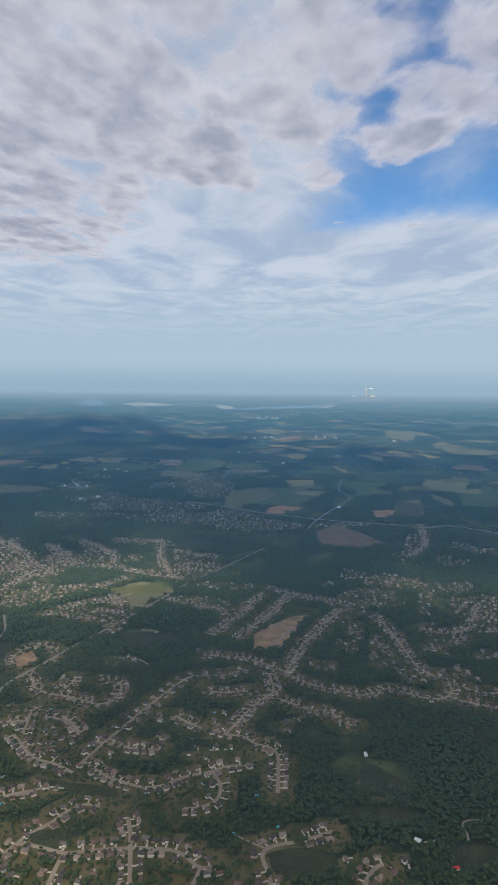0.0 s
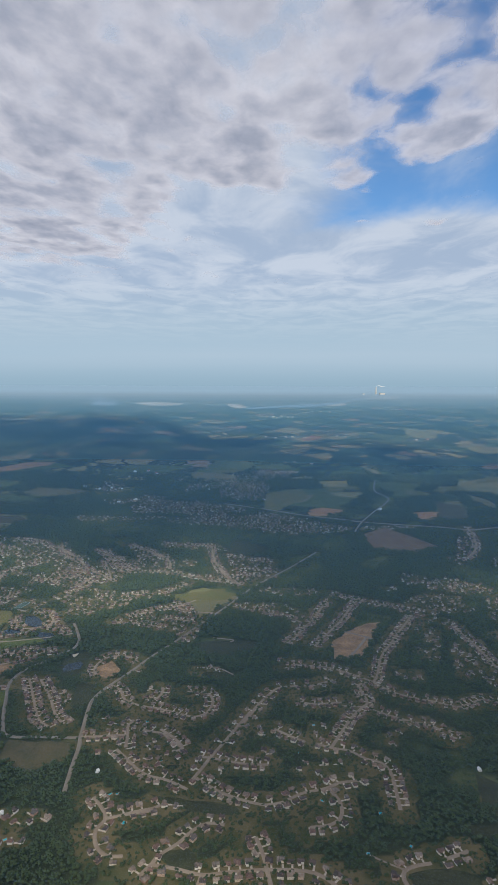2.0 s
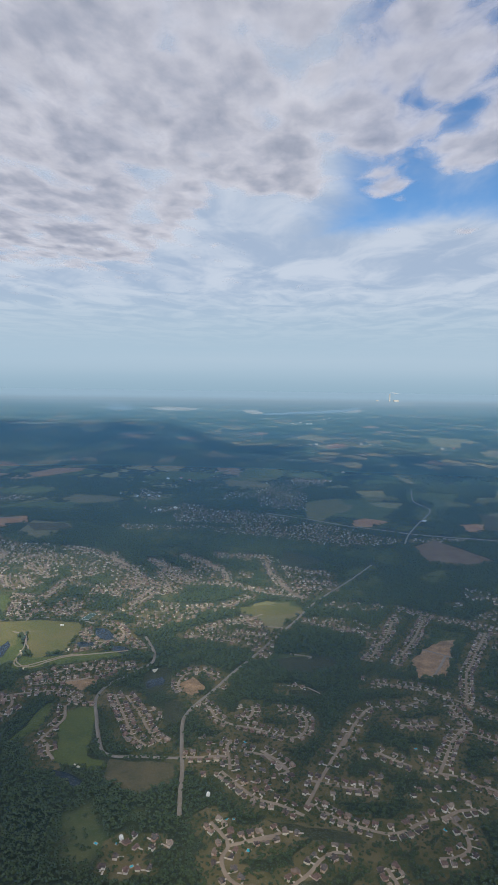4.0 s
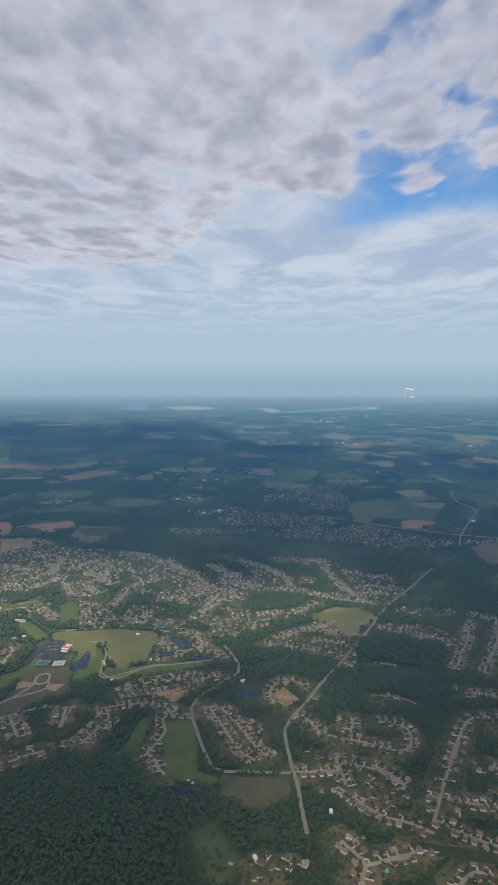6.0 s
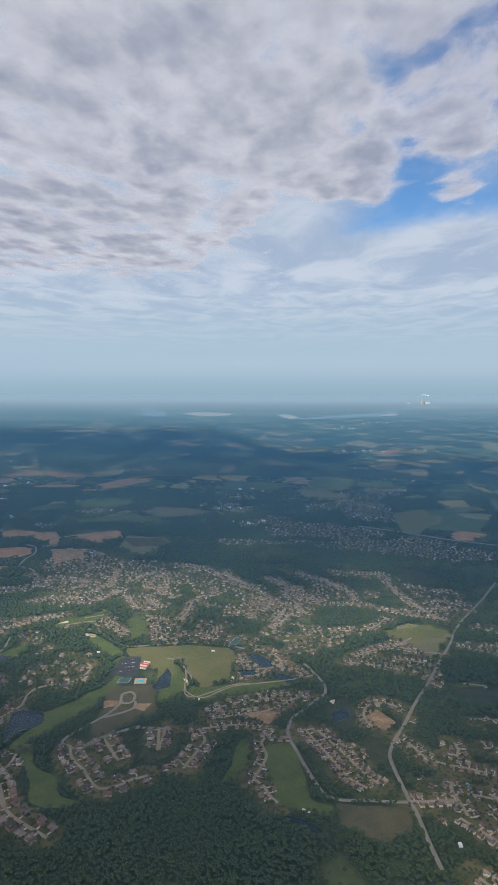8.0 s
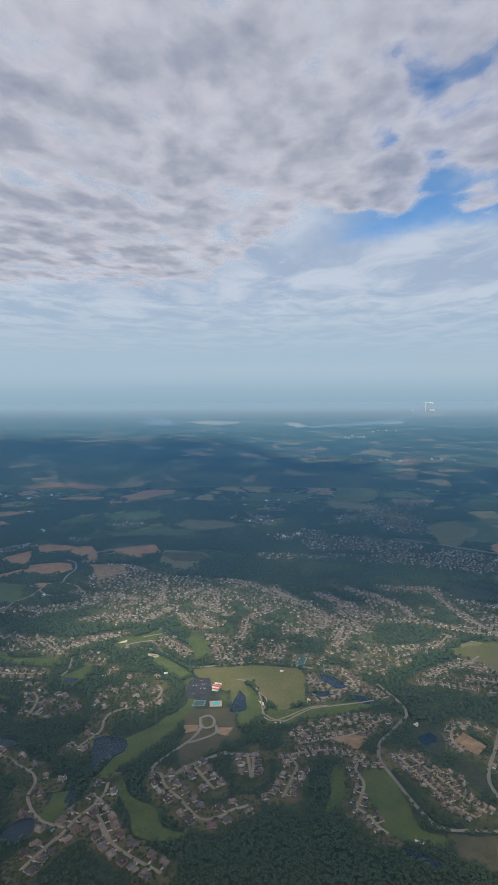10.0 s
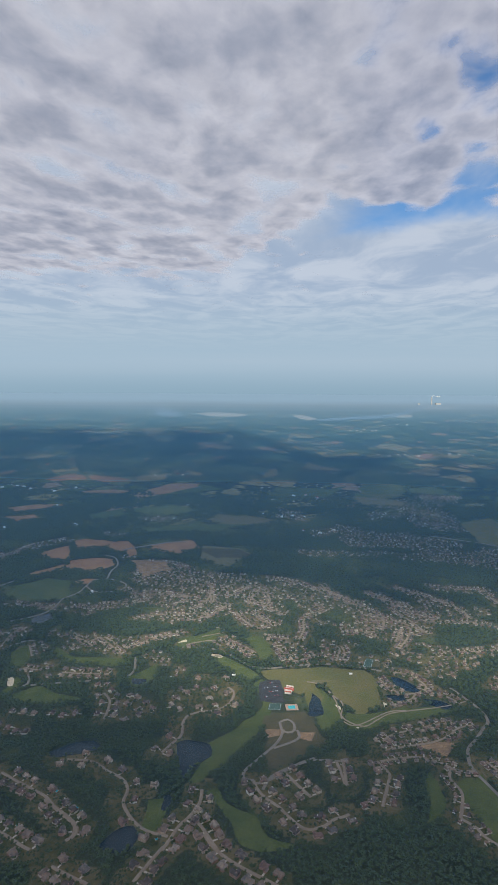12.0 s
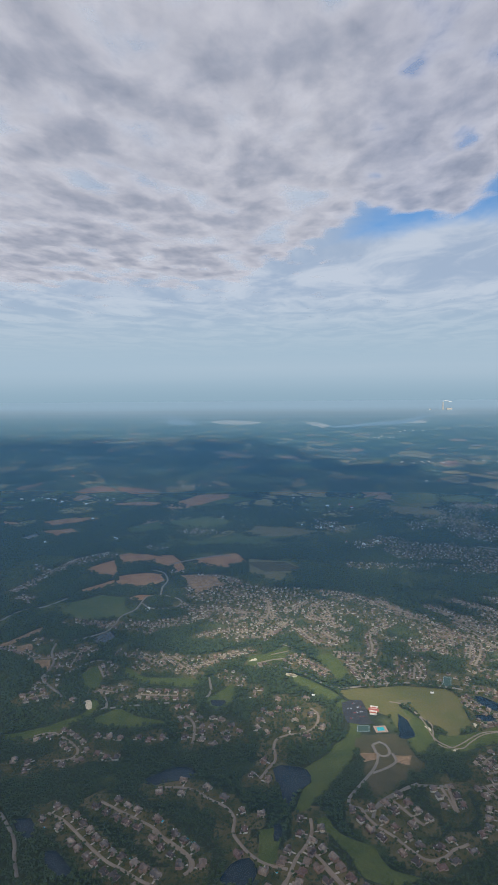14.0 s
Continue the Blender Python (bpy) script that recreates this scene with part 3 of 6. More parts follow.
road("S", (-44, 151.6), (-38.3, 147.1), (-32.4, 144.1), (-25.6, 142.2), (-20.2, 143.8))
road("S", (-60.7, 137.5), (-57.1, 139), (-53.3, 140.2), (-51.6, 141.3))
road("S", (5.1, 113.9), (4.6, 117.1), (3.4, 120.8), (4, 123.1), (6.5, 124.5), (10.3, 125.4))
road("S", (12.9, 126.3), (16.2, 127.6), (19.5, 129.1))
road("S", (24.1, 114.5), (25.7, 117.1), (27.6, 119.3), (28.9, 119.8))
road("D", (-2.3, 127), (0.3, 125.4), (4, 123.5))
road("D", (49.5, 127.1), (49.9, 129.1), (49.6, 131.3), (50.5, 133.1), (53.1, 133.8), (55, 133.7))
road("D", (39.3, 126.4), (41.2, 126.8), (43, 127.4))
road("S", (-126.4, 356.7), (-115.4, 339.6), (-103.8, 319), (-92.3, 316.7), (-77.2, 317.5), (-66.7, 311.3), (-53.4, 304.7), (-44.2, 301.6))
road("S", (-109.7, 363.9), (-97.6, 358.3), (-84.7, 341.3), (-80.1, 336), (-77.9, 320.4))
road("S", (-90.5, 371.6), (-75.6, 368.5), (-58, 369.5))
road("S", (-59.4, 366.9), (-54.5, 337.4), (-50.3, 321.9), (-45.1, 307.8), (-39.5, 299.2))
road("S", (-49.7, 349), (-37.1, 341.7), (-22.2, 339.2))
road("S", (-44.2, 322.2), (-33.4, 322.8), (-22.6, 323.4))
road("S", (-94.6, 282.4), (-82.9, 284.6), (-73, 289.1), (-65.7, 300.5))
road("S", (-118.1, 304), (-110.7, 299.9), (-102.2, 309.5))
road("S", (-136.6, 312.4), (-125.8, 315.9), (-112.7, 313.7))
road("S", (-121.5, 290.8), (-116.3, 306.9))
road("S", (-40.7, 270.1), (-28.3, 265.1), (-17.6, 258.9), (-9.8, 252.9))
road("S", (-90.8, 251.1), (-80.3, 250), (-67.9, 245.4))
road("S", (-86, 256.2), (-76, 264), (-65.5, 270.4), (-58.5, 276.9))
road("S", (-68.2, 268.4), (-56.5, 263.1), (-49.3, 262.2))
road("S", (-70.5, 255.7), (-62.4, 253.9), (-55.6, 252.1))
road("M", (-76.9, 145.2), (-77.9, 153.1), (-78.9, 163.7), (-79.8, 168.3), (-80.9, 175.8), (-82.1, 185.4), (-81.9, 189.9), (-79.8, 196.3), (-74.4, 206.8), (-68.1, 220.5), (-60, 236), (-50.2, 256.6), (-42.9, 271.3), (-36, 287.7), (-25.5, 306.3), (-12.1, 327.4), (4.6, 356.7))
road("M", (-107.2, 248.8), (-102.5, 238.9), (-100, 232), (-100, 225.4), (-103.1, 221), (-107.1, 214.7), (-111.6, 208.8), (-113.5, 202.2), (-113.2, 196.4), (-110.5, 188.6), (-108.1, 181.4), (-105.5, 174.7), (-103, 169.7), (-98.8, 167.9), (-92.5, 168.2), (-84.5, 168.1), (-80.3, 168.3))
road("S", (-79.8, 168.6), (-75, 169), (-68.6, 169.8), (-66.3, 169.4), (-65.9, 166.6), (-65.5, 163.9))
road("S", (-66.3, 169.4), (-67.2, 173.9), (-66.2, 177.8))
road("S", (-63.4, 172.8), (-58.8, 171.8), (-55.8, 170.7), (-52.6, 167.2), (-49.4, 164.6))
road("S", (-67.9, 163.1), (-64.1, 158.9), (-60.4, 154.9), (-56.7, 152.1), (-51.5, 150.5), (-45.7, 147.1))
road("s", (-30.5, 183.5), (-34.2, 175.4), (-37.5, 167.9), (-40.7, 161.1), (-43.3, 154.7), (-45.5, 149.8))
road("S", (-142.3, 199.5), (-136.9, 201.2), (-129.4, 202.6), (-123.2, 200.4), (-118.9, 196.8), (-113.2, 196.4))
road("S", (-120, 197.8), (-122, 192.8), (-120.2, 186.6), (-121.5, 180.8), (-123.5, 175.2))
road("S", (-123.5, 175.2), (-120.1, 171.9), (-119.1, 169), (-116.1, 165.5))
road("S", (-143.3, 199.5), (-140.4, 193.6), (-141.4, 188.7), (-143.4, 182.6), (-144.7, 178.3))
road("R", (-179.5, 183), (-177.5, 188.7), (-173.6, 192.7), (-168.3, 196.3), (-163.3, 198.6), (-154.6, 198.6))
road("S", (-173.3, 192.1), (-168.9, 185.9), (-165, 180.8))
road("S", (-156.3, 197.9), (-155.1, 191.3), (-154.5, 186.6))
road("T", (-108, 201.8), (-101.6, 189), (-95.9, 177.8), (-90.9, 173.3))
road("T", (-103.8, 201.3), (-96.2, 189.3), (-90.9, 179.4), (-86.7, 175))
road("T", (-134.9, 255.8), (-131.9, 247.8), (-126.4, 242.9), (-118.7, 245.7), (-116.9, 251.1), (-122.6, 259.1), (-129, 260.6))
road("T", (-133.2, 235.2), (-124.7, 239), (-121.8, 243), (-113.9, 244.4), (-106.5, 237.8))
road("T", (-139.9, 205.7), (-130.5, 208.7), (-122.9, 211.3), (-116.3, 215.5), (-111.7, 220.6), (-105.6, 223))
road("T", (-140.8, 209.4), (-135.8, 214.7), (-126.2, 219.1), (-118.2, 222.4), (-112, 223.5))
road("S", (-85.1, 204.5), (-87.3, 209.9), (-86.4, 215.7), (-82.6, 219.8), (-76.5, 218.9), (-72.7, 215.1))
road("S", (-68.8, 143.6), (-65.2, 139), (-64, 136), (-65.3, 132.5), (-63.9, 128), (-60.9, 125.3), (-57.2, 125.2))
road("S", (-64.1, 136.3), (-59, 137.9), (-52.4, 139.5))
road("R", (-289.9, 178.6), (-284.7, 173.1), (-280.5, 167.9), (-277.7, 162), (-274, 155.6))
road("S", (-275.6, 179.5), (-269.2, 176.3), (-263.1, 171.1), (-257.4, 166.2), (-252.2, 162.2), (-247.7, 160), (-242.4, 157), (-239.1, 155.5))
road("S", (-261.1, 185.3), (-254.9, 181.9), (-248.9, 178.7), (-243.1, 175.6), (-238.9, 171.5), (-234.2, 167.7), (-230.6, 164.9), (-229.7, 161.1), (-231.1, 159.2))
road("s", (-245.3, 192.8), (-238.2, 193.2), (-233.5, 192.1), (-228.5, 188.5), (-222.9, 185.1), (-219.9, 180.5), (-219.7, 174.9), (-217.4, 170.8), (-214, 166.9), (-210.1, 164.2), (-204.1, 162.7))
road("S", (-197.7, 181.9), (-197.5, 176.2), (-199.5, 170.8), (-201.9, 166.7), (-203.4, 161.9), (-204.8, 157.6))
road("S", (-199.5, 170.8), (-195.8, 167.1), (-192.4, 162), (-190.1, 158.6))
road("s", (-213.5, 198.8), (-211, 204.2), (-208.7, 209.5), (-209.5, 215.9), (-208.6, 221.1), (-204.6, 224.1), (-198.5, 225.9), (-194.2, 231), (-193.2, 238.9), (-195.9, 242.8))
road("S", (-154.5, 199.6), (-154.1, 194.3), (-154.1, 189.3), (-154, 186.9))
road("R", (-182.6, 185.6), (-178.2, 187.3), (-173.3, 191.9), (-168.2, 196.6), (-163.3, 199.6))
road("S", (-173.3, 191.9), (-170.5, 188.3), (-166.7, 182.6), (-165.3, 181.5))
road("S", (-182.4, 187.1), (-181.2, 183.6), (-178.4, 179.6), (-174.3, 175.9), (-171.8, 172.5), (-168.7, 169.1), (-166, 167.9), (-161.9, 169.6), (-159, 172.3), (-156.4, 173.5), (-154.6, 174.6))
road("R", (-182.4, 187.1), (-185.3, 187.9), (-185.7, 191.1), (-181.1, 198.5), (-176.7, 205.3), (-174.6, 210), (-173.6, 214.8))
road("R", (-176.9, 203.9), (-170.8, 207.8), (-168.1, 211), (-168.7, 215))
road("R", (-174.9, 219.6), (-172.2, 221.5), (-170, 219.2), (-169.7, 215), (-171.9, 213.3), (-174, 214.7), (-174.9, 219.6))
road("M", (-220.4, 277.7), (-207.6, 277.2), (-198.8, 272.3), (-192.9, 265.9), (-186, 260.4), (-178.9, 260.3), (-169.2, 263.3), (-159.5, 265.3), (-149.9, 265.8), (-138.9, 263), (-132.5, 261))
road("T", (-219.3, 280.5), (-210.4, 285), (-202.5, 285.5), (-194.9, 279), (-187.7, 271.3))
road("T", (-184, 291.2), (-178.2, 290.9), (-172.2, 290.6))
road("T", (-175.9, 280.1), (-171.1, 267.1), (-160.4, 274.4))
road("S", (-167.2, 289.1), (-164.3, 301.6), (-164.4, 311.5), (-160.4, 320.2), (-151.7, 330.3))
road("S", (-149.4, 268.3), (-146.6, 276.2), (-147.5, 284.4))
road("S", (-134, 323.7), (-124.3, 322), (-123.7, 313.6), (-128.1, 306.7), (-133.6, 306.4))
road("S", (-135.1, 300), (-131.8, 297), (-128.6, 294.2))
road("S", (-120.4, 310.4), (-111.7, 307.6), (-115.5, 294.9), (-121.5, 283))
road("S", (-346.4, 291.9), (-332.4, 286.3), (-324.3, 280.7), (-315, 281.2), (-307.9, 287.6))
road("M", (-319.8, 296.6), (-318.2, 287.1), (-313.3, 277.1), (-311.9, 267.2), (-312.3, 261.9), (-308.9, 257), (-301.2, 250.2), (-297.1, 245.8))
road("M", (-312.7, 262.9), (-304.6, 264.9), (-299.5, 272.2), (-295, 278.1), (-290.1, 279.6))
road("S", (-312.4, 242.7), (-308.7, 245.1), (-305, 247.6))
road("S", (-310.3, 272.8), (-304.2, 274.2), (-304.5, 286), (-303.2, 294.2))
road("M", (-312.6, 300.3), (-305.6, 305.5), (-299.2, 313), (-297.6, 322.9), (-297.5, 333.3), (-292.4, 343.8), (-291.9, 354.7))
road("M", (-291.9, 354.7), (-290.4, 365.3), (-281.2, 367.8), (-270.3, 361.4), (-268.2, 354), (-271.9, 347.5), (-283.1, 346), (-291.9, 354.7))
road("M", (-282.9, 367.7), (-285.3, 383.2), (-284.8, 396.7), (-290.8, 412.2), (-300, 418.2))
road("S", (-268.9, 354), (-258.5, 345.5), (-247.1, 344.3), (-234.1, 342.4), (-227.2, 340.2))
road("S", (-321.9, 325.6), (-310.1, 323), (-298.5, 320.5))
road("S", (-288.5, 323.3), (-268.3, 322.1), (-256.1, 330.5), (-249.9, 341.6))
road("S", (-251, 308.4), (-240.3, 314.6), (-225.8, 316.8))
road("S", (-377.2, 368.3), (-372.4, 390.4), (-367.1, 415.2), (-360.1, 440.3), (-350.9, 451.2), (-342.6, 459.3))
road("S", (-369, 358.6), (-363.9, 358.8), (-358.7, 359.1))
road("S", (-284, 252.6), (-277.6, 251.5), (-274.2, 256.5))
road("S", (-290.9, 273.8), (-287.9, 268.5), (-285, 263.4))
road("S", (-266.4, 249.8), (-255.7, 249.5), (-246.5, 250))
road("R", (-279.7, 246.8), (-276.7, 239.5), (-280.5, 235.1))
road("R", (-276.3, 238.2), (-265.3, 241), (-252.2, 243.9))
road("S", (-243.8, 234.7), (-240, 229.5), (-238.6, 221.1), (-238.5, 216.6))
road("S", (-289.2, 219.9), (-282, 215), (-277.6, 210.2), (-278.4, 205.4), (-283.8, 204.1))
road("S", (-296.7, 217.7), (-293.3, 219.7), (-289.4, 220.6))
road("R", (-239.3, 265.9), (-236.9, 253.8), (-239, 246.8))
road("S", (-260.5, 284.1), (-253.8, 277), (-245.9, 268.1))
road("S", (-275.9, 286.3), (-267.8, 280.8), (-261.3, 275.4))
road("S", (-248, 273.4), (-239, 282.3), (-226.7, 292))
road("S", (-223.5, 351.6), (-216.8, 347.5), (-217.9, 334.9), (-223.3, 322.9))
road("S", (-208.8, 343.6), (-200.9, 352.8), (-194.1, 365.1))
road("S", (-196.2, 344.3), (-190.3, 333.8), (-180.5, 345))
road("S", (-190.6, 324.5), (-184, 311.9), (-180.1, 307.3))
road("S", (-152.2, 369.1), (-147.8, 355.4), (-137.4, 343))
road("S", (-122.1, 356.6), (-115.9, 344.1), (-105.5, 338.1))
road("S", (-109.5, 369.2), (-99.8, 357.7), (-89.3, 349.6))
road("M", (-58.9, 490.2), (-25.1, 470.8), (1.8, 452.6), (26.9, 441.2), (42.9, 433.3), (66.5, 426.2), (97.2, 419.8), (115.2, 413), (136.5, 419), (161.5, 400.6))
road("M", (34.6, 404.9), (42.6, 429.8), (56.4, 462.1), (79.2, 514.2), (74.1, 550.3), (84, 606.2))
road("S", (115.3, 421), (106.2, 376.5), (93.8, 351.2), (85.8, 345.1))
road("D", (-164.3, 249.7), (-158.1, 247.1), (-154.3, 239.1), (-151.3, 233.5), (-152.5, 223.6), (-147.7, 219.5), (-135.3, 228.9), (-128.3, 230.7))
road("D", (-157.8, 246.7), (-154, 236.7), (-151.9, 223.9), (-145.1, 219.1), (-139.8, 223.6), (-134.2, 228.3), (-125.8, 230.9), (-113, 234.7), (-104.1, 238.9))
road("D", (-208, 301.2), (-202.5, 296.4), (-213.1, 289.6))
road("D", (-171.6, 269), (-163, 266.3), (-163.9, 262))
road("D", (-46.8, 236.6), (-38.5, 234.7), (-39.9, 233.3))
road("D", (-51.4, 211.5), (-42.7, 211.1), (-37.1, 206.7))
road("S", (-266.7, 407.1), (-251.2, 405.4), (-239.1, 396.5))
road("S", (-269.3, 378.6), (-253, 390.2), (-235.4, 396.7))
road("M", (-291, 431.9), (-276.7, 443.9), (-261.4, 454.9), (-248.9, 457))
road("M", (-362.1, 323.5), (-356.5, 338.9), (-346.1, 345.6), (-338.1, 360.1))
field("dirt", (-0.7, 220.6), (0.2, 233.3), (7.1, 244.7), (17.1, 254.2), (23.3, 255.7), (19.2, 248.2), (17.3, 236.7), (11.1, 222.6))
field("dirt", (-87.9, 210.6), (-82.7, 215.8), (-77.2, 208.5), (-80.4, 202.3), (-85.1, 203.5))
field("dirt", (-128.6, 209.2), (-118.9, 211.5), (-113.8, 210.6), (-119.9, 204), (-126.3, 207.4))
field("dirt", (-323, 277.8), (-315.1, 278.2), (-312.3, 268.2), (-316.8, 269.6))
field("dirt", (-347.3, 293.8), (-338.4, 305.9), (-335.7, 317.1), (-332.3, 312.8), (-339.1, 301), (-344.8, 288.8))
field("clay", (-321.4, 390.4), (-308.5, 405.2), (-289.5, 406), (-286.7, 396.6), (-295.3, 382.7), (-310.3, 384.2))
field("clay", (-347.3, 416), (-337.7, 429.9), (-330.3, 433), (-321.8, 410.8), (-331.5, 404.1))
field("clay", (-335.9, 451.8), (-327.3, 459.9), (-308.2, 453), (-304.7, 438.4), (-324.2, 433.3))
field("clay", (-306.8, 438.3), (-290.3, 449.2), (-283.4, 435), (-294.1, 427.7))
field("clay", (-275.2, 435.4), (-261.4, 454.9), (-244.8, 458.7), (-238.7, 437), (-249.8, 427))
field("clay", (-301.7, 359.9), (-298.5, 366.9), (-290.1, 368.3), (-293, 359.4))
field("clay", (-337.4, 372.2), (-322.1, 392.7), (-316.4, 386.1), (-331.3, 370.4))
field("clay", (-437.1, 562.8), (-416.3, 580.8), (-392.1, 584.2), (-398.4, 561.8), (-417.2, 540.5))
field("clay", (-423.9, 525.2), (-401.6, 541), (-390.1, 530.6), (-402.3, 515.7))
field("clay", (-484.2, 568.6), (-466.5, 566.7), (-454.5, 552.8), (-471.7, 554.5))
field("grass", (-21.1, 532.3), (6.6, 545.2), (33.4, 564.4), (50.4, 517), (37.7, 475.1), (6.2, 479.3), (-12.2, 489))
field("clay", (6.2, 468.8), (19.9, 480.3), (37.2, 468.9), (18.9, 451.8))
field("fallow", (37.1, 397.5), (57.3, 417.3), (69.4, 395), (82.5, 368.7), (63.5, 358.9), (40.1, 363.7))
field("clay", (87.3, 464.2), (103.6, 469.3), (101.7, 446), (86.7, 437.9))
field("tan", (114.3, 497.9), (138.8, 511.3), (125.2, 447.6), (104.3, 442.6))
field("straw", (29.7, 601.8), (58.8, 610.9), (52.6, 571.8), (30.7, 564.2))
field("grass", (81.2, 606), (129.7, 593.5), (93.9, 515.3), (78.6, 545.1))
field("straw", (162.3, 612.6), (209.4, 599.8), (188.5, 553.4), (155.4, 565))
field("straw", (268.7, 927.6), (313, 882), (340.7, 864.8), (325.6, 825.7), (264.7, 831.6))
field("straw", (243, 1188), (293, 1124), (254, 1009), (220, 1023))
field("straw", (0, 1166), (42, 1136), (35, 1058), (5, 1097))
field("straw", (19, 1017), (77, 1024), (63, 960), (27, 956))
field("straw", (102, 1088), (146, 1115), (126, 1040))
field("grass", (-99.5, 665.5), (-72.4, 676.3), (-69.3, 621.4), (-96.6, 608.5))
field("tan", (-239.3, 549), (-210.7, 557.2), (-190.2, 541.3), (-210.9, 518.1), (-223.2, 512))
field("grass", (178, 552.6), (227.1, 570.5), (192.8, 481.5), (167.8, 490.5))
field("tan", (-238.4, 558), (-207.4, 554.6), (-182.6, 538.2), (-192.8, 517.7), (-231.5, 526.1))
field("tan", (-101.9, 648.7), (-80.2, 640.5), (-57.9, 618.6), (-73.6, 592.2), (-102.1, 611.9))
field("tan", (-235.1, 448.6), (-206.5, 442.6), (-198.5, 429.2), (-213.4, 397.7), (-232.7, 414.8))
field("grass", (-176.4, 702.4), (-127, 686.3), (-104.9, 711.4), (-132.2, 638.9), (-173.7, 623.3))
field("grass", (-318.7, 566.9), (-279.4, 593), (-249.7, 569.2), (-273.2, 545.6), (-308.9, 544.4))
field("grass", (-282.1, 504.8), (-251, 525.4), (-239.3, 506.4), (-256.6, 487.7))
field("grass", (-350, 542.9), (-329.4, 566.5), (-316.9, 533.3), (-339.3, 522.1))
field("grass", (-336, 337.3), (-331.3, 350.9), (-310.8, 361.4), (-299.7, 352.4), (-301.5, 330.6), (-319.7, 328.1))
field("meadow", (-183.9, 257.2), (-159.8, 263.3), (-139.5, 260.6), (-135.4, 250.5), (-137.9, 232.4), (-145.9, 226.5), (-151.9, 235.3), (-157.7, 249.2), (-180, 249.3))
field("tan", (-166.6, 249.2), (-153.7, 252.5), (-158.1, 247.1))
field("fairway", (-207.5, 271.8), (-197.7, 268.2), (-184.2, 253.5), (-186.7, 248.9), (-195.6, 256.1))
field("fairway", (-187, 215.6), (-184.9, 212.5), (-189.6, 200.3), (-193.6, 191.9), (-199.3, 184.8), (-202.6, 186.3), (-198.2, 195.6), (-193.4, 202.9), (-189.1, 212.2))
field("fairway", (-196.1, 180.8), (-192.7, 182.2), (-189.9, 176.7), (-181, 172), (-177.6, 164.4), (-171, 161.2), (-177, 159.4), (-183.9, 160.4), (-188.9, 169.5))
field("fairway", (-309.4, 217.7), (-298.6, 221.9), (-288.8, 230.2), (-284.1, 235.7), (-283.6, 244.3), (-279.5, 240.2), (-283.9, 228.9), (-293, 219), (-303.8, 214.8))
field("fairway", (-279.2, 231.1), (-271.4, 238.5), (-261, 233), (-251.5, 229.6), (-263.4, 225.8), (-274.1, 225.6))
field("fairway", (-279.3, 274.4), (-266.7, 265.4), (-246.5, 264), (-244.3, 258.1), (-265.2, 259.4), (-275.8, 266.5))
field("fairway", (-237.8, 246.9), (-233, 254), (-227.7, 260), (-227.1, 247.5), (-233.5, 239.8))
field("fairway", (-297.1, 265.3), (-290.9, 273.8), (-286.2, 263.3), (-285.5, 253.4), (-291.1, 255.5))
field("fairway", (-187.1, 282.3), (-180.9, 279.8), (-177.9, 271.9), (-183.2, 266.5), (-186.3, 274.1))
field("fairway", (-223.1, 283.2), (-210.7, 295.9), (-212.9, 283.7), (-222.7, 277.5))
field("fairway", (-165.1, 244.6), (-158.7, 243.7), (-151.5, 227.9), (-155.9, 217.4), (-161, 220.4))
field("fairway", (-151.5, 227.9), (-135.3, 228.9), (-127.6, 233), (-130, 225.7), (-148.1, 217.9))
field("fairway", (-138.6, 170.6), (-132.7, 174.7), (-130.8, 181.8), (-129.7, 189.3), (-128.7, 195.7), (-125.8, 187.9), (-126.2, 180.5), (-129.3, 174.9))
field("fairway", (-119.5, 176.7), (-120.9, 188.1), (-115.6, 193.1), (-110.5, 179.9), (-106.9, 168.3), (-101.1, 165), (-101.5, 160.4), (-106.3, 162), (-115.2, 164.3))
field("rough", (-100.2, 166.2), (-87.7, 166.1), (-79.7, 165.5), (-80.6, 156), (-89.5, 152.6), (-99.6, 156.2))
field("lawn", (-100.1, 219.1), (-92.9, 223.5), (-90.8, 209.7), (-92.8, 202.4), (-99.7, 207.5))
field("lawn", (-89.9, 197.5), (-83.4, 197.8), (-83, 186.9), (-87.4, 183.7))
field("rough", (-183.4, 223.9), (-173.4, 226.5), (-166.1, 224.6), (-157.8, 208.6), (-161.5, 204.7), (-170.8, 208.1))
field("tan", (-65, 276.6), (-40.6, 284.2), (-38.6, 280.9), (-55, 256.4), (-58.4, 267.7))
field("fairway", (-223.1, 287.1), (-216.4, 291), (-214.7, 283.9), (-218.6, 280.2))
field("fairway", (-192.7, 288.3), (-185.5, 292.3), (-179.7, 278.4), (-185.3, 274.9))
field("lawn", (-54.1, 231.7), (-34.2, 234.9), (-30, 226.3), (-45.5, 221.5))
field("lawn", (-47.9, 209.8), (-34.7, 208.6), (-37.6, 204.9), (-46.9, 205.2))
field("lawn", (-55.3, 145.4), (-44.5, 143.6), (-33.8, 140.8), (-34.6, 138.4), (-48.1, 141.4))
field("lawn", (-50, 126.3), (-43, 128.2), (-40.4, 122.5), (-46.7, 122.6))
field("lawn", (62, 174.1), (68.3, 172.9), (67.2, 163.1), (64.3, 161.7), (65.1, 168.5))
field("lawn", (30.2, 155.4), (36.7, 149.8), (40.6, 147.7), (35.3, 143.3), (28.5, 145.1))
field("lawn", (45.2, 125.3), (55.4, 125.6), (53, 119.4), (46.1, 120.7))
field("rough", (30.6, 141.1), (34.8, 141.2), (35, 138.8), (30.8, 138.1))
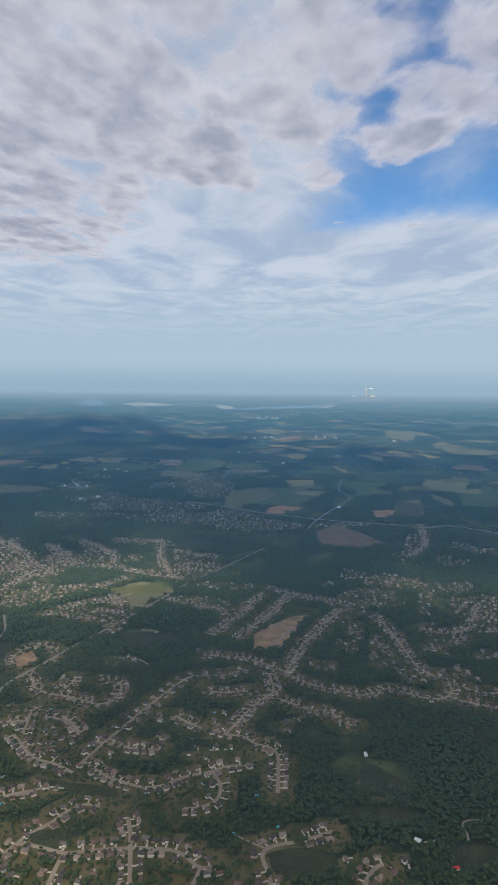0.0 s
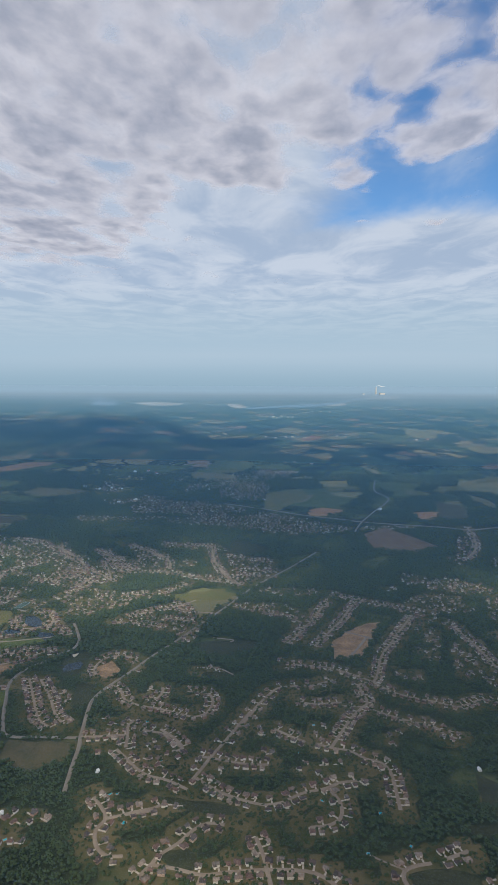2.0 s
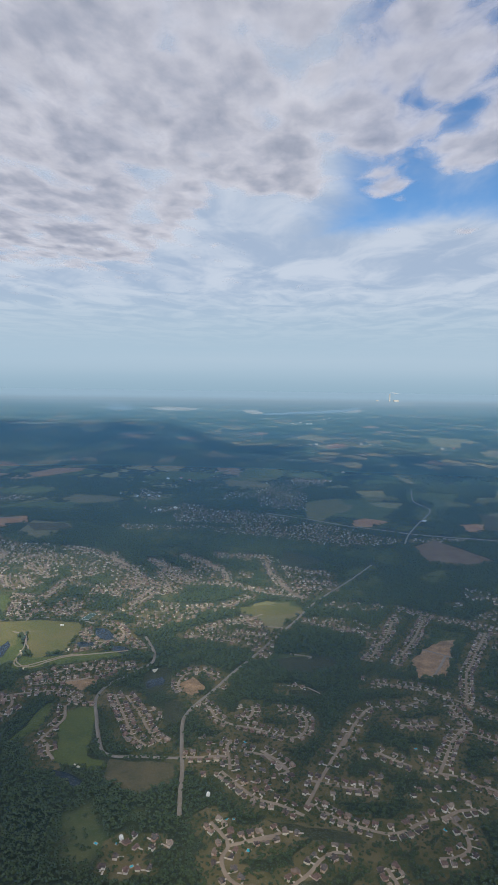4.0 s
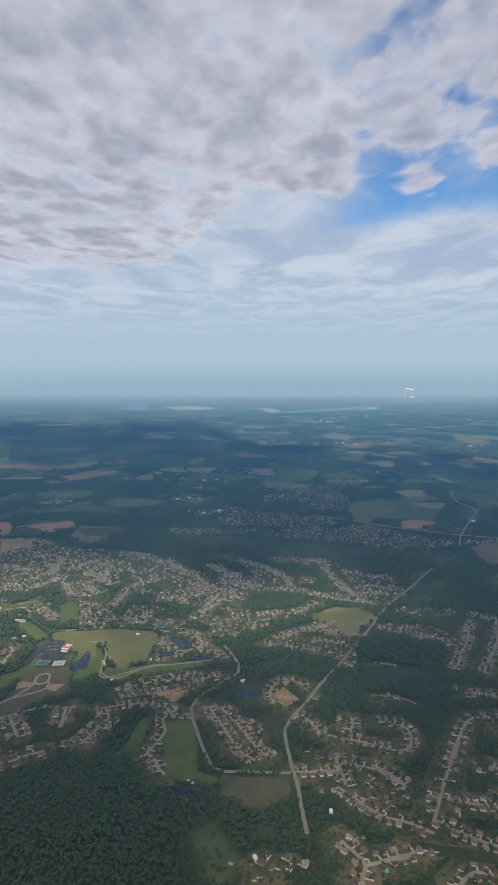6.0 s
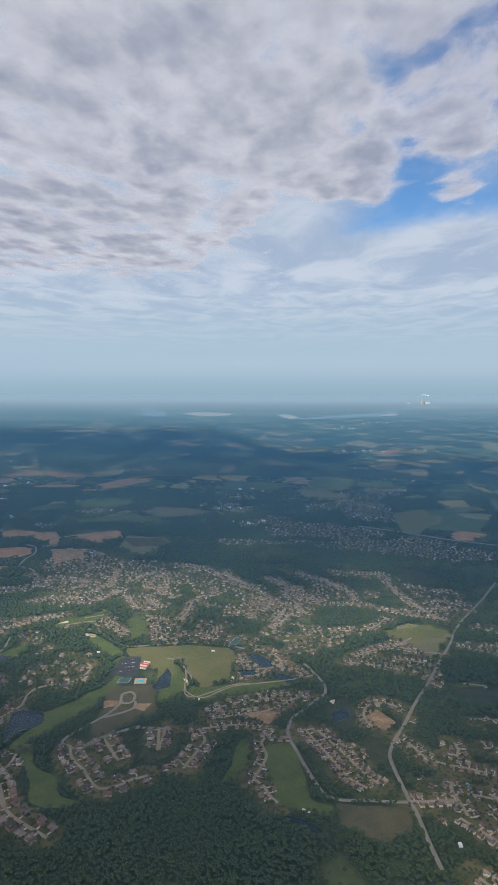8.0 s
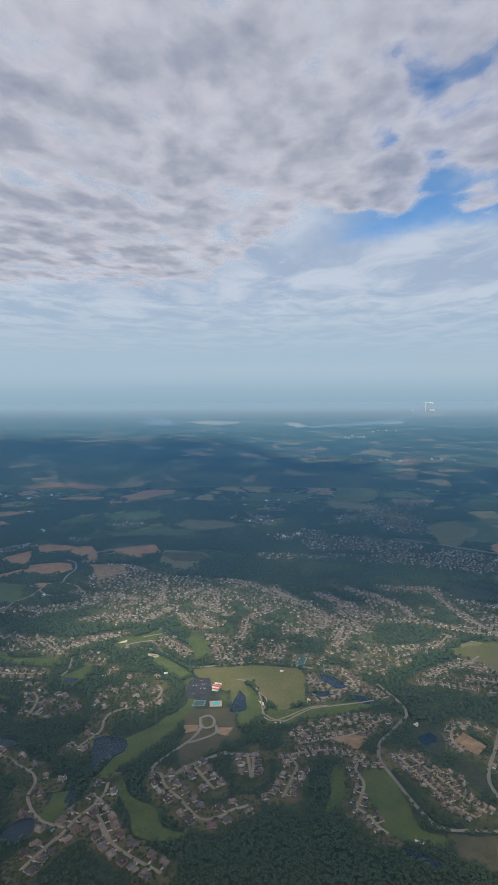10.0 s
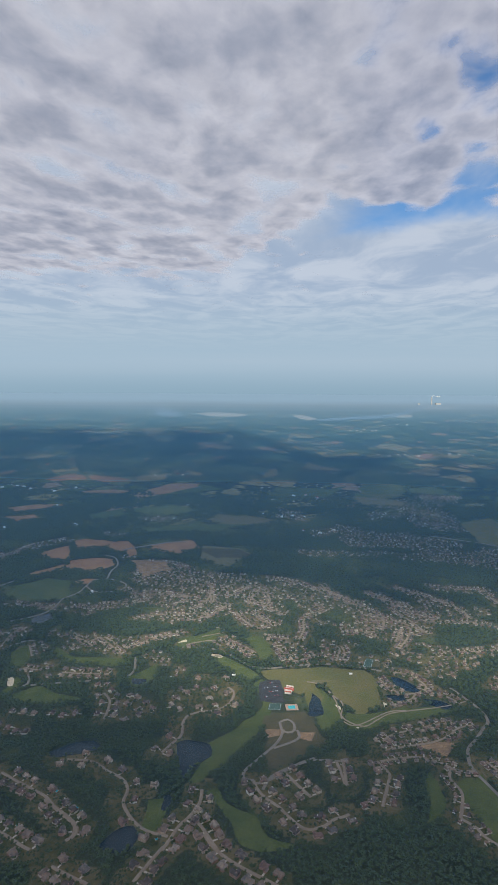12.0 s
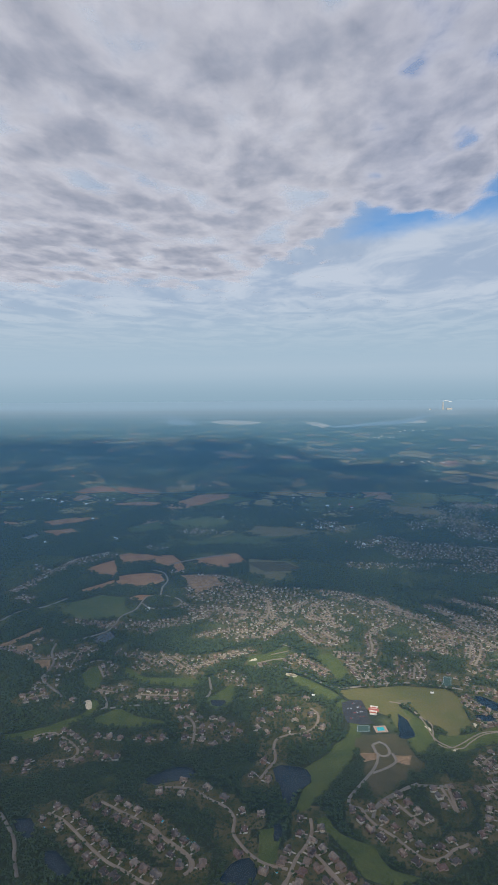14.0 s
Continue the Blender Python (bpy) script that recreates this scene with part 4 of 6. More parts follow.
field("lawn", (21.8, 136.8), (35.2, 136.3), (42.5, 133.8), (34.2, 131.7), (22.6, 133.1))
field("lawn", (5.3, 123.2), (15.2, 124.3), (19.6, 119.8), (7.5, 115.1))
field("lawn", (-45.3, 381.1), (-23.9, 362.6), (-31.4, 350), (-48.9, 355))
field("straw", (-67.4, 277.6), (-63.3, 289.6), (-57.2, 294), (-41.9, 286.6), (-48.7, 278.5))
field("mud", (-508, 2198), (-458, 2309), (-333, 2197), (-332, 2068), (-425, 2046))
field("mud", (-161, 2109), (-125, 2160), (-86, 1973), (-99, 1869), (-123, 1896))
field("mud", (159, 2186), (258, 2253), (258, 2126), (190, 2072))
field("mud", (419, 2858), (530, 3041), (633, 2995), (546, 2696), (415, 2660))
field("mud", (681, 3088), (812, 3212), (753, 3032))
water("pond", (-210, 204.2), (-206.4, 206.6), (-198, 204.1), (-197.2, 198.4), (-200.8, 194.1), (-204.3, 186.2), (-206.7, 193.8))
water("pond", (-270.8, 164), (-267.3, 165.2), (-262.8, 161), (-260.6, 157.9), (-263.7, 156.2), (-268.2, 159.7))
water("pond", (-285.2, 176), (-279.6, 176.8), (-276.8, 172.5), (-276.9, 168.8), (-281.5, 171.7))
water("pond", (-214.6, 165.9), (-217.6, 164.7), (-221.5, 158.9), (-219.8, 156.7), (-213.9, 156.4), (-212.2, 162.2))
water("pond", (-250.7, 196), (-243.7, 202.2), (-236.3, 203.3), (-235.5, 198.9), (-247.3, 193.5))
water("pond", (-162.5, 240.6), (-160, 236.8), (-159, 225.7), (-164.3, 224.4), (-164.1, 230.8))
water("pond", (-235.6, 247), (-229.9, 247.3), (-230.5, 243), (-235, 242.7))
water("pond", (-303.7, 304.2), (-297.3, 311.6), (-292.3, 304.8), (-294.5, 297.9), (-299.5, 297.7))
water("pond", (-208.3, 178.5), (-205.9, 179.1), (-206.1, 173.6), (-208.1, 172.4))
water("pond", (-130.8, 256), (-126.6, 256.1), (-121, 249.3), (-120.3, 244.1), (-127, 246.9))
water("pond", (-119.8, 239.7), (-113.3, 238.5), (-109.6, 233.9), (-113.9, 232.3), (-118.7, 235.8))
water("pond", (-133.8, 241), (-127.4, 241.8), (-126.9, 237.9), (-132.5, 237.6))
water("pond", (-115.4, 160.9), (-110.7, 160), (-105, 156.6), (-105.9, 154.6), (-110.3, 156.7))
water("pond", (-98.8, 212), (-93.9, 214.9), (-92.8, 209.6), (-97.7, 206.8))
water("pond", (-434.9, 504.6), (-428.8, 518.8), (-419.6, 509.1), (-423.4, 495.5))
water("river", (-887, 2902), (-774, 2779), (-644, 2421), (-534, 2103), (-552, 2016), (-628, 2079), (-710, 2402))
water("river", (-1277, 2940), (-1130, 2993), (-989, 2953), (-887, 2902), (-778, 2632), (-927, 2729), (-1182, 2721))
water("river", (-116, 1865), (-40, 1983), (76, 2124), (209, 2286), (338, 2638), (515, 3117), (475, 2874), (309, 2408), (193, 2112), (71, 1972), (-38, 1882))
estate((57.4, 304.2), (73.5, 311.2), (81.9, 303.7), (76.7, 288.5), (66.5, 292), (53.1, 295.4))
estate((40.3, 282.9), (53.8, 291.4), (67.9, 285.8), (64.2, 275.2), (50.8, 265.5), (46.1, 252.4), (38.4, 249.1))
estate((83, 296.9), (110.3, 302.5), (106, 290), (81.2, 284.9))
estate((79.9, 284.8), (85.4, 285.1), (75.4, 253.8), (71.3, 256.7))
estate((91.3, 277.9), (110.1, 282.5), (114.6, 279), (107.9, 261.6), (85.2, 254.2))
estate((45.5, 222.6), (55.7, 216.1), (48.2, 205), (40.6, 206.8))
estate((20.8, 214.6), (31, 212.8), (30.2, 203.5), (20.5, 205.9))
estate((37, 247.8), (48, 249.5), (42.8, 232.5), (36.4, 234.9))
estate((83.1, 223.3), (94, 225.7), (89.7, 214.4), (81.6, 215.8))
estate((-19.9, 157.3), (-3.7, 161), (-1.9, 155.5), (-16.9, 152.5))
estate((6, 172), (14.7, 176), (13.3, 167.1), (6.7, 166.3))
estate((-65.4, 163.6), (-57.4, 163.9), (-50.4, 152.5), (-58.8, 154.7))
estate((-13.2, 179), (-8, 180.8), (-8.2, 170), (-11.5, 169.9))
estate((-84, 439.4), (-49.7, 451.1), (-6, 435.4), (29.8, 420.5), (28.8, 404.5), (-5.6, 394.9), (-41.7, 416), (-78.6, 422))
estate((-134.4, 476), (-74.8, 503.1), (-58.7, 454.4), (-118.5, 450.4))
estate((-88.4, 592.2), (-65, 636.6), (-23.9, 663.9), (-1.8, 642.1), (-31.6, 580.6))
estate((121.5, 370.9), (136.2, 368), (145.9, 360), (141.8, 349.3), (129.3, 353.2), (118.7, 362.1))
estate((-155.1, 355), (-130.4, 344.4), (-117.8, 323.3), (-132.6, 317.5), (-138.7, 317.2))
estate((-114.6, 291.1), (-95.1, 288), (-86, 276.7), (-104, 274.3))
estate((-123.6, 282.5), (-107.2, 275.6), (-96.7, 265.3), (-106.6, 254.8), (-112.9, 257.7))
estate((-44.2, 322.2), (-21.4, 328.6), (-21.7, 311.8), (-38.6, 303.6))
estate((-189, 367.3), (-160.6, 354.7), (-165.7, 337.5), (-189.7, 348.9))
estate((-130.1, 468.1), (-81.7, 478), (-51.9, 463.7), (-58.1, 444.8), (-120.2, 453.5))
estate((-51.6, 576), (-22.1, 554.6), (-29, 533.7), (-52.1, 564.5))
estate((-156.7, 500.5), (-126.6, 520.2), (-120.9, 498.3), (-150.4, 475.2))
estate((-180.9, 583.7), (-157.8, 572.4), (-162.9, 538.9), (-182.4, 542.4))
estate((-239, 329.8), (-217.5, 327), (-208.8, 343.6), (-202.5, 335.6), (-214, 312.4), (-230.6, 304.7))
estate((-296.4, 335), (-280, 319.9), (-267.7, 319.1), (-277.4, 309.1))
estate((-171, 345.5), (-158, 350.5), (-146.7, 342.5), (-166.1, 333.5))
estate((-93.8, 133.4), (-81.6, 132.2), (-77.6, 127.4), (-90.7, 125.4))
estate((-261.2, 221.5), (-250.6, 225.8), (-246.7, 217.1), (-256.4, 214.8))
estate((-237.1, 234.3), (-221.7, 231.3), (-218.5, 217.1), (-232.4, 216.2))
estate((-276.7, 220.6), (-264.8, 219.5), (-262, 206.3), (-271.7, 205.8))
estate((-301.8, 202.4), (-292.9, 204.5), (-285.3, 196), (-297.5, 193.8))
estate((-314.9, 259.2), (-304.8, 262.3), (-299.8, 252.6), (-311.3, 251))
estate((-299.7, 243.4), (-291.7, 243.9), (-289.3, 237.5), (-297.1, 234.1))
estate((-278.3, 253.8), (-267, 247.5), (-270.9, 240.7))
estate((-290.1, 279.6), (-280.9, 275.5), (-282, 266.2), (-289.1, 260.6))
estate((-237.6, 271.3), (-225, 271.9), (-221.4, 259.4), (-231.1, 258.9))
estate((-221.5, 261.9), (-214.6, 262.2), (-215.2, 250.4), (-220.5, 247.9))
estate((-219, 239.4), (-197, 242.7), (-200.5, 225.1), (-216.9, 224.1))
estate((-216, 183.1), (-211, 183.4), (-211.5, 177.6), (-215.6, 178))
estate((-173, 183.4), (-162.7, 186.3), (-162.6, 179.5), (-174, 177.7))
estate((-146.6, 202.8), (-138.5, 206.2), (-138.2, 200.6), (-146.4, 197.4))
estate((-236.6, 307.7), (-217, 315.8), (-208.4, 323.6), (-216.5, 305.4))
estate((-284.8, 288.9), (-273.9, 289.4), (-262, 272.6), (-270.2, 269.5))
estate((-251.8, 241.8), (-242, 244.5), (-240.7, 236.1), (-249.4, 235.6))
estate((-211.8, 252.9), (-196.8, 251.4), (-198.1, 244.8), (-209.3, 246.3))
estate((-150.7, 178), (-141.2, 181.3), (-141.4, 175.7), (-148, 174.8))
estate((-103.4, 188.9), (-96.3, 192.3), (-94.4, 186.3), (-99.5, 183.2))
estate((-243.6, 318.3), (-216.2, 328.5), (-200.6, 320), (-214, 306.7), (-235.8, 301.8))
estate((-270.3, 374.6), (-238.8, 388.3), (-199.8, 383.4), (-192.9, 371.4), (-228.5, 360.9), (-262.1, 357.4))
estate((-210.4, 359.3), (-182.9, 360.3), (-170, 321.2), (-188.3, 320.5))
estate((-140.8, 331.4), (-122, 332.1), (-113.3, 298.9), (-132, 290.8))
estate((-185.5, 292.3), (-171.5, 292.9), (-166.4, 279), (-178.4, 278.5))
estate((-209.3, 287.7), (-198.1, 291.8), (-190.6, 274.7), (-203, 275.5))
estate((-106.7, 281.4), (-85.4, 285.7), (-90.8, 266.3), (-103.2, 262.8))
estate((-179, 271.9), (-159.8, 279.3), (-154.6, 268.5), (-174.5, 265.8))
estate((-74.6, 143.9), (-65, 145.2), (-66.9, 141.7), (-73.5, 142.2))
estate((-33, 183.4), (-26.9, 181), (-32.1, 165.9), (-36.3, 168))
estate((-40.6, 158.9), (-35.2, 157.1), (-39.8, 143.8), (-43.5, 145.4))
estate((-93.5, 137.9), (-80.3, 140.2), (-75.6, 135.6), (-90.9, 132.1))
estate((-62.8, 139.4), (-46.2, 145.3), (-44.4, 138.6), (-60.6, 134.7))
estate((-76.2, 194.8), (-69.7, 196.8), (-71.2, 190.4), (-75.7, 190.2))
estate((-64.8, 198.6), (-59.5, 197.2), (-62.8, 187.8), (-66.3, 187.6))
estate((0.3, 282.6), (8, 286.2), (3.3, 276.3))
estate((-20.5, 220.6), (-13.7, 218.9), (-17, 209.4), (-22.6, 210.9))
estate((-75.1, 210.4), (-69, 212.6), (-71.9, 201.7), (-75.7, 201.5))
estate((-61, 245.7), (-54.5, 243.4), (-55.5, 229.5), (-60.6, 231.5))
estate((-55.4, 211.3), (-51.1, 213.4), (-50.2, 207.9))
estate((-29.3, 195.4), (-26.7, 192.4), (-30, 184.9))
estate((-39.8, 274.5), (-19.5, 275.4), (-5.6, 264.1), (-10.6, 255.6), (-27.4, 263.1))
estate((-75.7, 161.6), (-69.3, 164.2), (-61.7, 155.9), (-68.4, 159.8))
estate((-61.2, 166.8), (-50.8, 165), (-53.9, 158.3), (-60.9, 160.1))
estate((-99.8, 189.1), (-90.9, 195.8), (-85.8, 181), (-95.9, 177.8))
estate((-122, 192.8), (-118.1, 191.4), (-117.7, 182.3), (-123.8, 182.1))
estate((-128.5, 179), (-120.4, 182.2), (-117.6, 170.3), (-124.7, 168.7))
estate((-124, 509.9), (-76.9, 490.6), (-77.4, 471.4), (-122, 479.3))
estate((-183.6, 583), (-162.6, 569.6), (-161, 536.3), (-174.8, 543.3))
estate((-69.2, 572.2), (-39.8, 547.2), (-47.7, 512.3), (-64.4, 511.7))
estate((-30.4, 463.8), (6.8, 440), (2.4, 403.6), (-30, 409.2))
estate((-115.6, 443.9), (-66.2, 437.5), (-52, 415.4), (-90.6, 421.3))
estate((9.4, 417.6), (36.2, 418.5), (30.2, 404.6), (7.3, 401.1))
estate((-50.5, 309.2), (-19.1, 322.8), (-19, 310.5), (-40.9, 298.1))
estate((-17, 295.5), (-1.8, 292.6), (6.6, 286.1), (-11.7, 285.4))
estate((-32.1, 672.4), (10.6, 658), (-3.4, 615), (-32.4, 627.6))
estate((-100.6, 574.3), (-67, 575.5), (-67.5, 553), (-99.3, 541.3))
estate((-367.1, 415.2), (-361.1, 443.2), (-350.3, 455.8), (-344.3, 443.9), (-357.6, 422.2))
estate((-388.8, 427.7), (-367.1, 415.2), (-367, 405), (-381, 414.5))
estate((-271.2, 389.4), (-230.5, 385.8), (-229.4, 370.2), (-260.6, 368.8))
estate((-288.2, 418.7), (-279.6, 425.6), (-275.3, 412.9), (-284.2, 408.7))
estate((-322.6, 485), (-300.3, 477.3), (-302, 464.1), (-316.6, 470))
estate((-499, 694.3), (-478.8, 694.8), (-465.7, 654), (-484.2, 660))
estate((-301.5, 297.6), (-296.6, 291.4), (-300.9, 276.1), (-307.2, 278.6))
estate((-334, 302.7), (-319.6, 303.4), (-319.8, 296.6), (-329.1, 294.8))
estate((-288.4, 291.8), (-283.3, 293.3), (-281.2, 286), (-286.6, 285.7))
estate((-142.9, 276.4), (-126.3, 274.7), (-129.2, 264.5), (-142.8, 266.2))
estate((-154.9, 292.8), (-140.4, 287.6), (-145.8, 268.5), (-158.6, 270.4))
estate((-106, 336.5), (-96, 329.4), (-107.1, 295.3), (-113.6, 301.1))
estate((-306.9, 533.7), (-288.5, 545.1), (-260.7, 525.1), (-289.1, 518))
estate((92.6, 278), (116.1, 282.8), (104.2, 252.1), (87.2, 245.4))
estate((104, 346.1), (115.8, 352.4), (110.5, 335.7), (101.6, 332.1))
estate((78.7, 350.4), (90.2, 356.9), (83.2, 334.2))
estate((44.6, 317.2), (59.8, 318), (53.8, 299.7), (44.3, 303.5))
estate((30.8, 298.5), (42.3, 299.1), (40.1, 292.3), (30.2, 291.8))
estate((50.7, 207.2), (62.8, 207.7), (57.6, 195.6), (51.8, 199.2))
estate((62.8, 207.7), (77.7, 210.4), (78.1, 200.3), (69, 201.8))
estate((67.7, 233.6), (78.2, 231.5), (72.2, 219.1), (63.9, 223.4))
estate((66.6, 247.4), (77, 250.8), (71.7, 240.2))
estate((48.3, 238.1), (54.7, 235.7), (53.1, 218.2), (43.3, 222.5))
estate((106, 278.6), (113.2, 275.4), (99.7, 240.4), (95.5, 245.8))
estate((31.3, 229.4), (42.8, 232.5), (38.7, 220), (31.5, 222))
estate((-27.1, 167.8), (-21.8, 165.2), (-21.8, 154.8), (-29.5, 154.5))
estate((-79.7, 181.3), (-67.2, 176.9), (-64.9, 166.4), (-73.1, 166.1))
estate((-60.5, 168), (-53.9, 168.3), (-49.3, 158.8), (-55.1, 157.3))
estate((-30.1, 175.2), (-25.2, 176.9), (-23.8, 168), (-28.2, 169.2))
estate((-69.2, 250.2), (-52.8, 247.9), (-53.8, 236.3), (-62.5, 238.7))
estate((-53.8, 213.7), (-40.9, 212), (-41.6, 205.5), (-53.6, 205))
estate((-2.3, 127), (5.4, 129), (2.8, 123.9), (-0.9, 123.8))
estate((18.6, 121.3), (34.8, 123.4), (33, 115.9), (18.9, 114.3))
estate((-37, 119.5), (-26.4, 120.6), (-24.6, 112.9), (-34.9, 112.6))
estate((-23.9, 120.6), (-15.4, 120.9), (-12.1, 113.3), (-21.2, 113))
estate((-34.9, 129.4), (-28.7, 127.8), (-28.5, 124.5), (-34.1, 124.3))
estate((-51.3, 116), (-40.8, 116.4), (-40.6, 112.4), (-49.7, 112.1))
estate((-9, 117.4), (-0.7, 116.9), (-0.6, 113.7), (-7.5, 113.5))
estate((26.9, 144), (34, 159.3), (28.9, 147.3))
estate((-71.7, 593.5), (-20.6, 581.5), (-26.8, 499.4), (-56.4, 509.3))
estate((293, 1013), (352, 1020), (313, 933), (278, 929))
estate((-11, 1129), (150, 1150), (130, 994), (0, 961))
estate((206, 1003), (274, 1011), (238, 909), (195, 904))
estate((-186, 1233), (-71, 1250), (-70, 1066), (-152, 1076))
estate((233, 1680), (379, 1707), (329, 1478), (216, 1460))
estate((-356.9, 857.8), (-306.1, 900.8), (-269.4, 771.3), (-311.9, 767))
estate((-177.6, 553.8), (-161.1, 570.3), (-154.1, 527.6), (-166.4, 526.7))
estate((-551.8, 877.6), (-503.7, 940.1), (-474.4, 824.3), (-522.2, 823.5))
estate((-171.6, 829.3), (-108.1, 855.9), (-116.2, 783.3), (-166.2, 782.3))
estate((-696, 1450), (-537, 1372), (-527, 1281), (-643, 1334))
estate((-28, 1186), (120, 1185), (46, 978), (-36, 1013))
estate((70.9, 944.9), (106, 945.2), (86.4, 885.7), (56.8, 896.6))
estate((-662, 1050), (-581, 1026), (-558, 940), (-610, 953))
estate((-239.3, 803.8), (-202.1, 828.8), (-202.1, 760), (-230.2, 759.4))

# the denser housing and the fields further off
road("S", (-194.5, 164), (-191.3, 159.7), (-186, 155.2), (-176.6, 149.9), (-174.3, 148.7))
road("S", (-204.7, 158.9), (-206.9, 154), (-209.7, 147.2))
road("S", (-242.9, 174.1), (-236.8, 170.2), (-230.4, 165.2), (-229.1, 161.5), (-230.9, 159.3))
road("S", (-231.3, 150.6), (-226.5, 148.3), (-220.5, 145.9))
field("rough", (-184.3, 226.1), (-165.9, 227.2), (-161, 210.9), (-165.7, 203.2), (-176.4, 200), (-180, 204.1), (-176.9, 217.9))
field("fairway", (-198.5, 204.8), (-190.6, 215), (-181.5, 230.8), (-185.3, 248), (-180.5, 248.3), (-177.8, 226.5), (-185.4, 207.5), (-193.5, 194.5))
field("meadow", (-184.1, 248), (-162.3, 252.1), (-155.6, 230.1), (-154, 219.4), (-160.1, 214.9), (-167, 238.9))
field("fairway", (-152.4, 221.6), (-136.6, 229.1), (-112.9, 235.1), (-112.6, 230.6), (-133.4, 222.8), (-148.9, 215.6))
field("fairway", (-117, 178.3), (-117.2, 188.2), (-112.3, 194.7), (-110.1, 191.7), (-108.4, 165.1), (-113.6, 168.3))
road("S", (-272.6, 326.6), (-262.7, 331.2), (-255.4, 342.7), (-251.7, 350), (-233, 344), (-228.7, 339.1), (-233, 329.8))
road("S", (-207, 329), (-214, 319.3), (-218, 313.2))
road("S", (-218.3, 363.3), (-214.7, 336.6))
road("S", (-199.3, 321.7), (-194.9, 311.1), (-188, 302.7), (-181, 305.1))
road("S", (-193.3, 342.1), (-188.3, 358.4), (-182.3, 342.7), (-184.3, 330.3))
road("S", (-116.6, 334.4), (-109.7, 316.3), (-104.5, 301.3))
road("S", (-129.4, 322.3), (-123.4, 317.6), (-125.3, 306.5), (-131, 301.6), (-146.2, 298.8))
road("S", (-124.9, 352.2), (-112.4, 339.5), (-101.3, 326.2), (-92.6, 316))
road("S", (-110.5, 366.7), (-96.3, 353.9), (-83.8, 342.8))
road("S", (-186.2, 379.2), (-167.6, 373.1), (-155.6, 359.4), (-148.9, 349))
road("S", (-151.1, 268.9), (-148.6, 279.7), (-149.9, 284.1))
road("S", (-273.3, 270.8), (-266.2, 278), (-260, 285.5), (-251.6, 277.8))
road("S", (-239.8, 285.6), (-229.6, 289.2), (-222, 294.1))
road("S", (-249.4, 346.3), (-231.4, 344), (-214.3, 334.6), (-216.3, 353.3))
road("S", (-233.8, 313.3), (-219.8, 309.6), (-211.3, 318.8), (-204, 333.2))
road("S", (-238.6, 369.4), (-224.4, 370.1), (-214.6, 353.3))
road("S", (-195, 345.7), (-183.4, 329.3), (-174.3, 319.7))
road("S", (-149.3, 351.1), (-137.2, 338.3), (-129.7, 334.8))
road("S", (-79.8, 316.4), (-65.3, 311.3), (-53.9, 309.4), (-27.1, 314.8))
road("S", (-47.2, 346.6), (-32.2, 339.5), (-20.6, 334.4))
road("S", (-153.9, 363.8), (-135.2, 341.1), (-123.9, 322.7), (-112.6, 311.7), (-105.4, 303))
road("S", (-126.6, 355.6), (-109.4, 331.8), (-97.5, 317.4))
road("S", (-102.9, 357.1), (-84.8, 344.2), (-78.3, 328.5), (-80.9, 318.4))
road("S", (-56.2, 340.4), (-51.1, 325.1), (-42.9, 306.7), (-37.8, 298.3))
field("rough", (-180.3, 224.3), (-163.6, 225.6), (-161.8, 214.3), (-167.7, 199.6), (-177.3, 191.7), (-179.6, 198.8), (-177.1, 211), (-180.9, 215))
field("fairway", (-223, 286.6), (-211.4, 291.6), (-207.1, 302.7), (-207.1, 283.8), (-220.4, 280.8))
field("fairway", (-158.7, 236.1), (-153.1, 236.5), (-153.2, 224), (-159.3, 214.5), (-162.4, 223.3))
field("dirt", (-181.1, 214.1), (-173.9, 214.7), (-175.2, 209.9), (-179.6, 209.1))
field("dirt", (-168.2, 213.8), (-161.8, 214.3), (-163.3, 208.7), (-167.2, 209.6))
field("fairway", (-213.4, 175.9), (-207, 176.4), (-207.2, 165), (-211.2, 164.8))
estate((-265.6, 380.6), (-246.3, 388), (-219.3, 386.6), (-192.3, 384), (-187.5, 354.6), (-197.6, 343.5), (-208.6, 328.1), (-215.1, 305.7), (-229.8, 304.9))
estate((-208.6, 328.1), (-191.3, 324.3), (-175.4, 307.6), (-183.1, 299.1), (-197.4, 306.5))
estate((-199.3, 348.7), (-182.4, 354.9), (-176.3, 344.5), (-174.5, 320.6), (-191.1, 338.7))
estate((-189.5, 380.4), (-164.1, 373), (-150.3, 356.4), (-131.2, 341.6), (-129.9, 331.9), (-144.2, 341), (-156, 350.7), (-185.3, 371.9))
estate((-161.2, 316.8), (-141.5, 309.2), (-135.5, 327), (-120, 327.7), (-106.9, 319.4), (-103.4, 311.1), (-123.4, 306), (-155.9, 306.9))
estate((-186.2, 291.3), (-169.4, 292.1), (-162.7, 278.2), (-153.8, 275.3), (-157.4, 268.6), (-171.2, 271.2), (-175.2, 263.4))
estate((-130.3, 359.6), (-123.3, 357.7), (-101.1, 324.1), (-100.7, 315.4), (-110.7, 328.2))
estate((-89.7, 370.6), (-48.8, 363.5), (-49.4, 356.9), (-89.6, 362.6))
estate((-102.8, 355.4), (-76.4, 339.3), (-63.7, 339.9), (-64.2, 330.4), (-76.8, 320.9), (-85.9, 324.8), (-100.9, 319.7))
estate((-59.1, 360.8), (-52.7, 357.8), (-47.2, 318), (-53.5, 313.5), (-58, 330.7))
estate((-50, 350.6), (-19.2, 342), (-20.9, 332.5), (-47.8, 340.7))
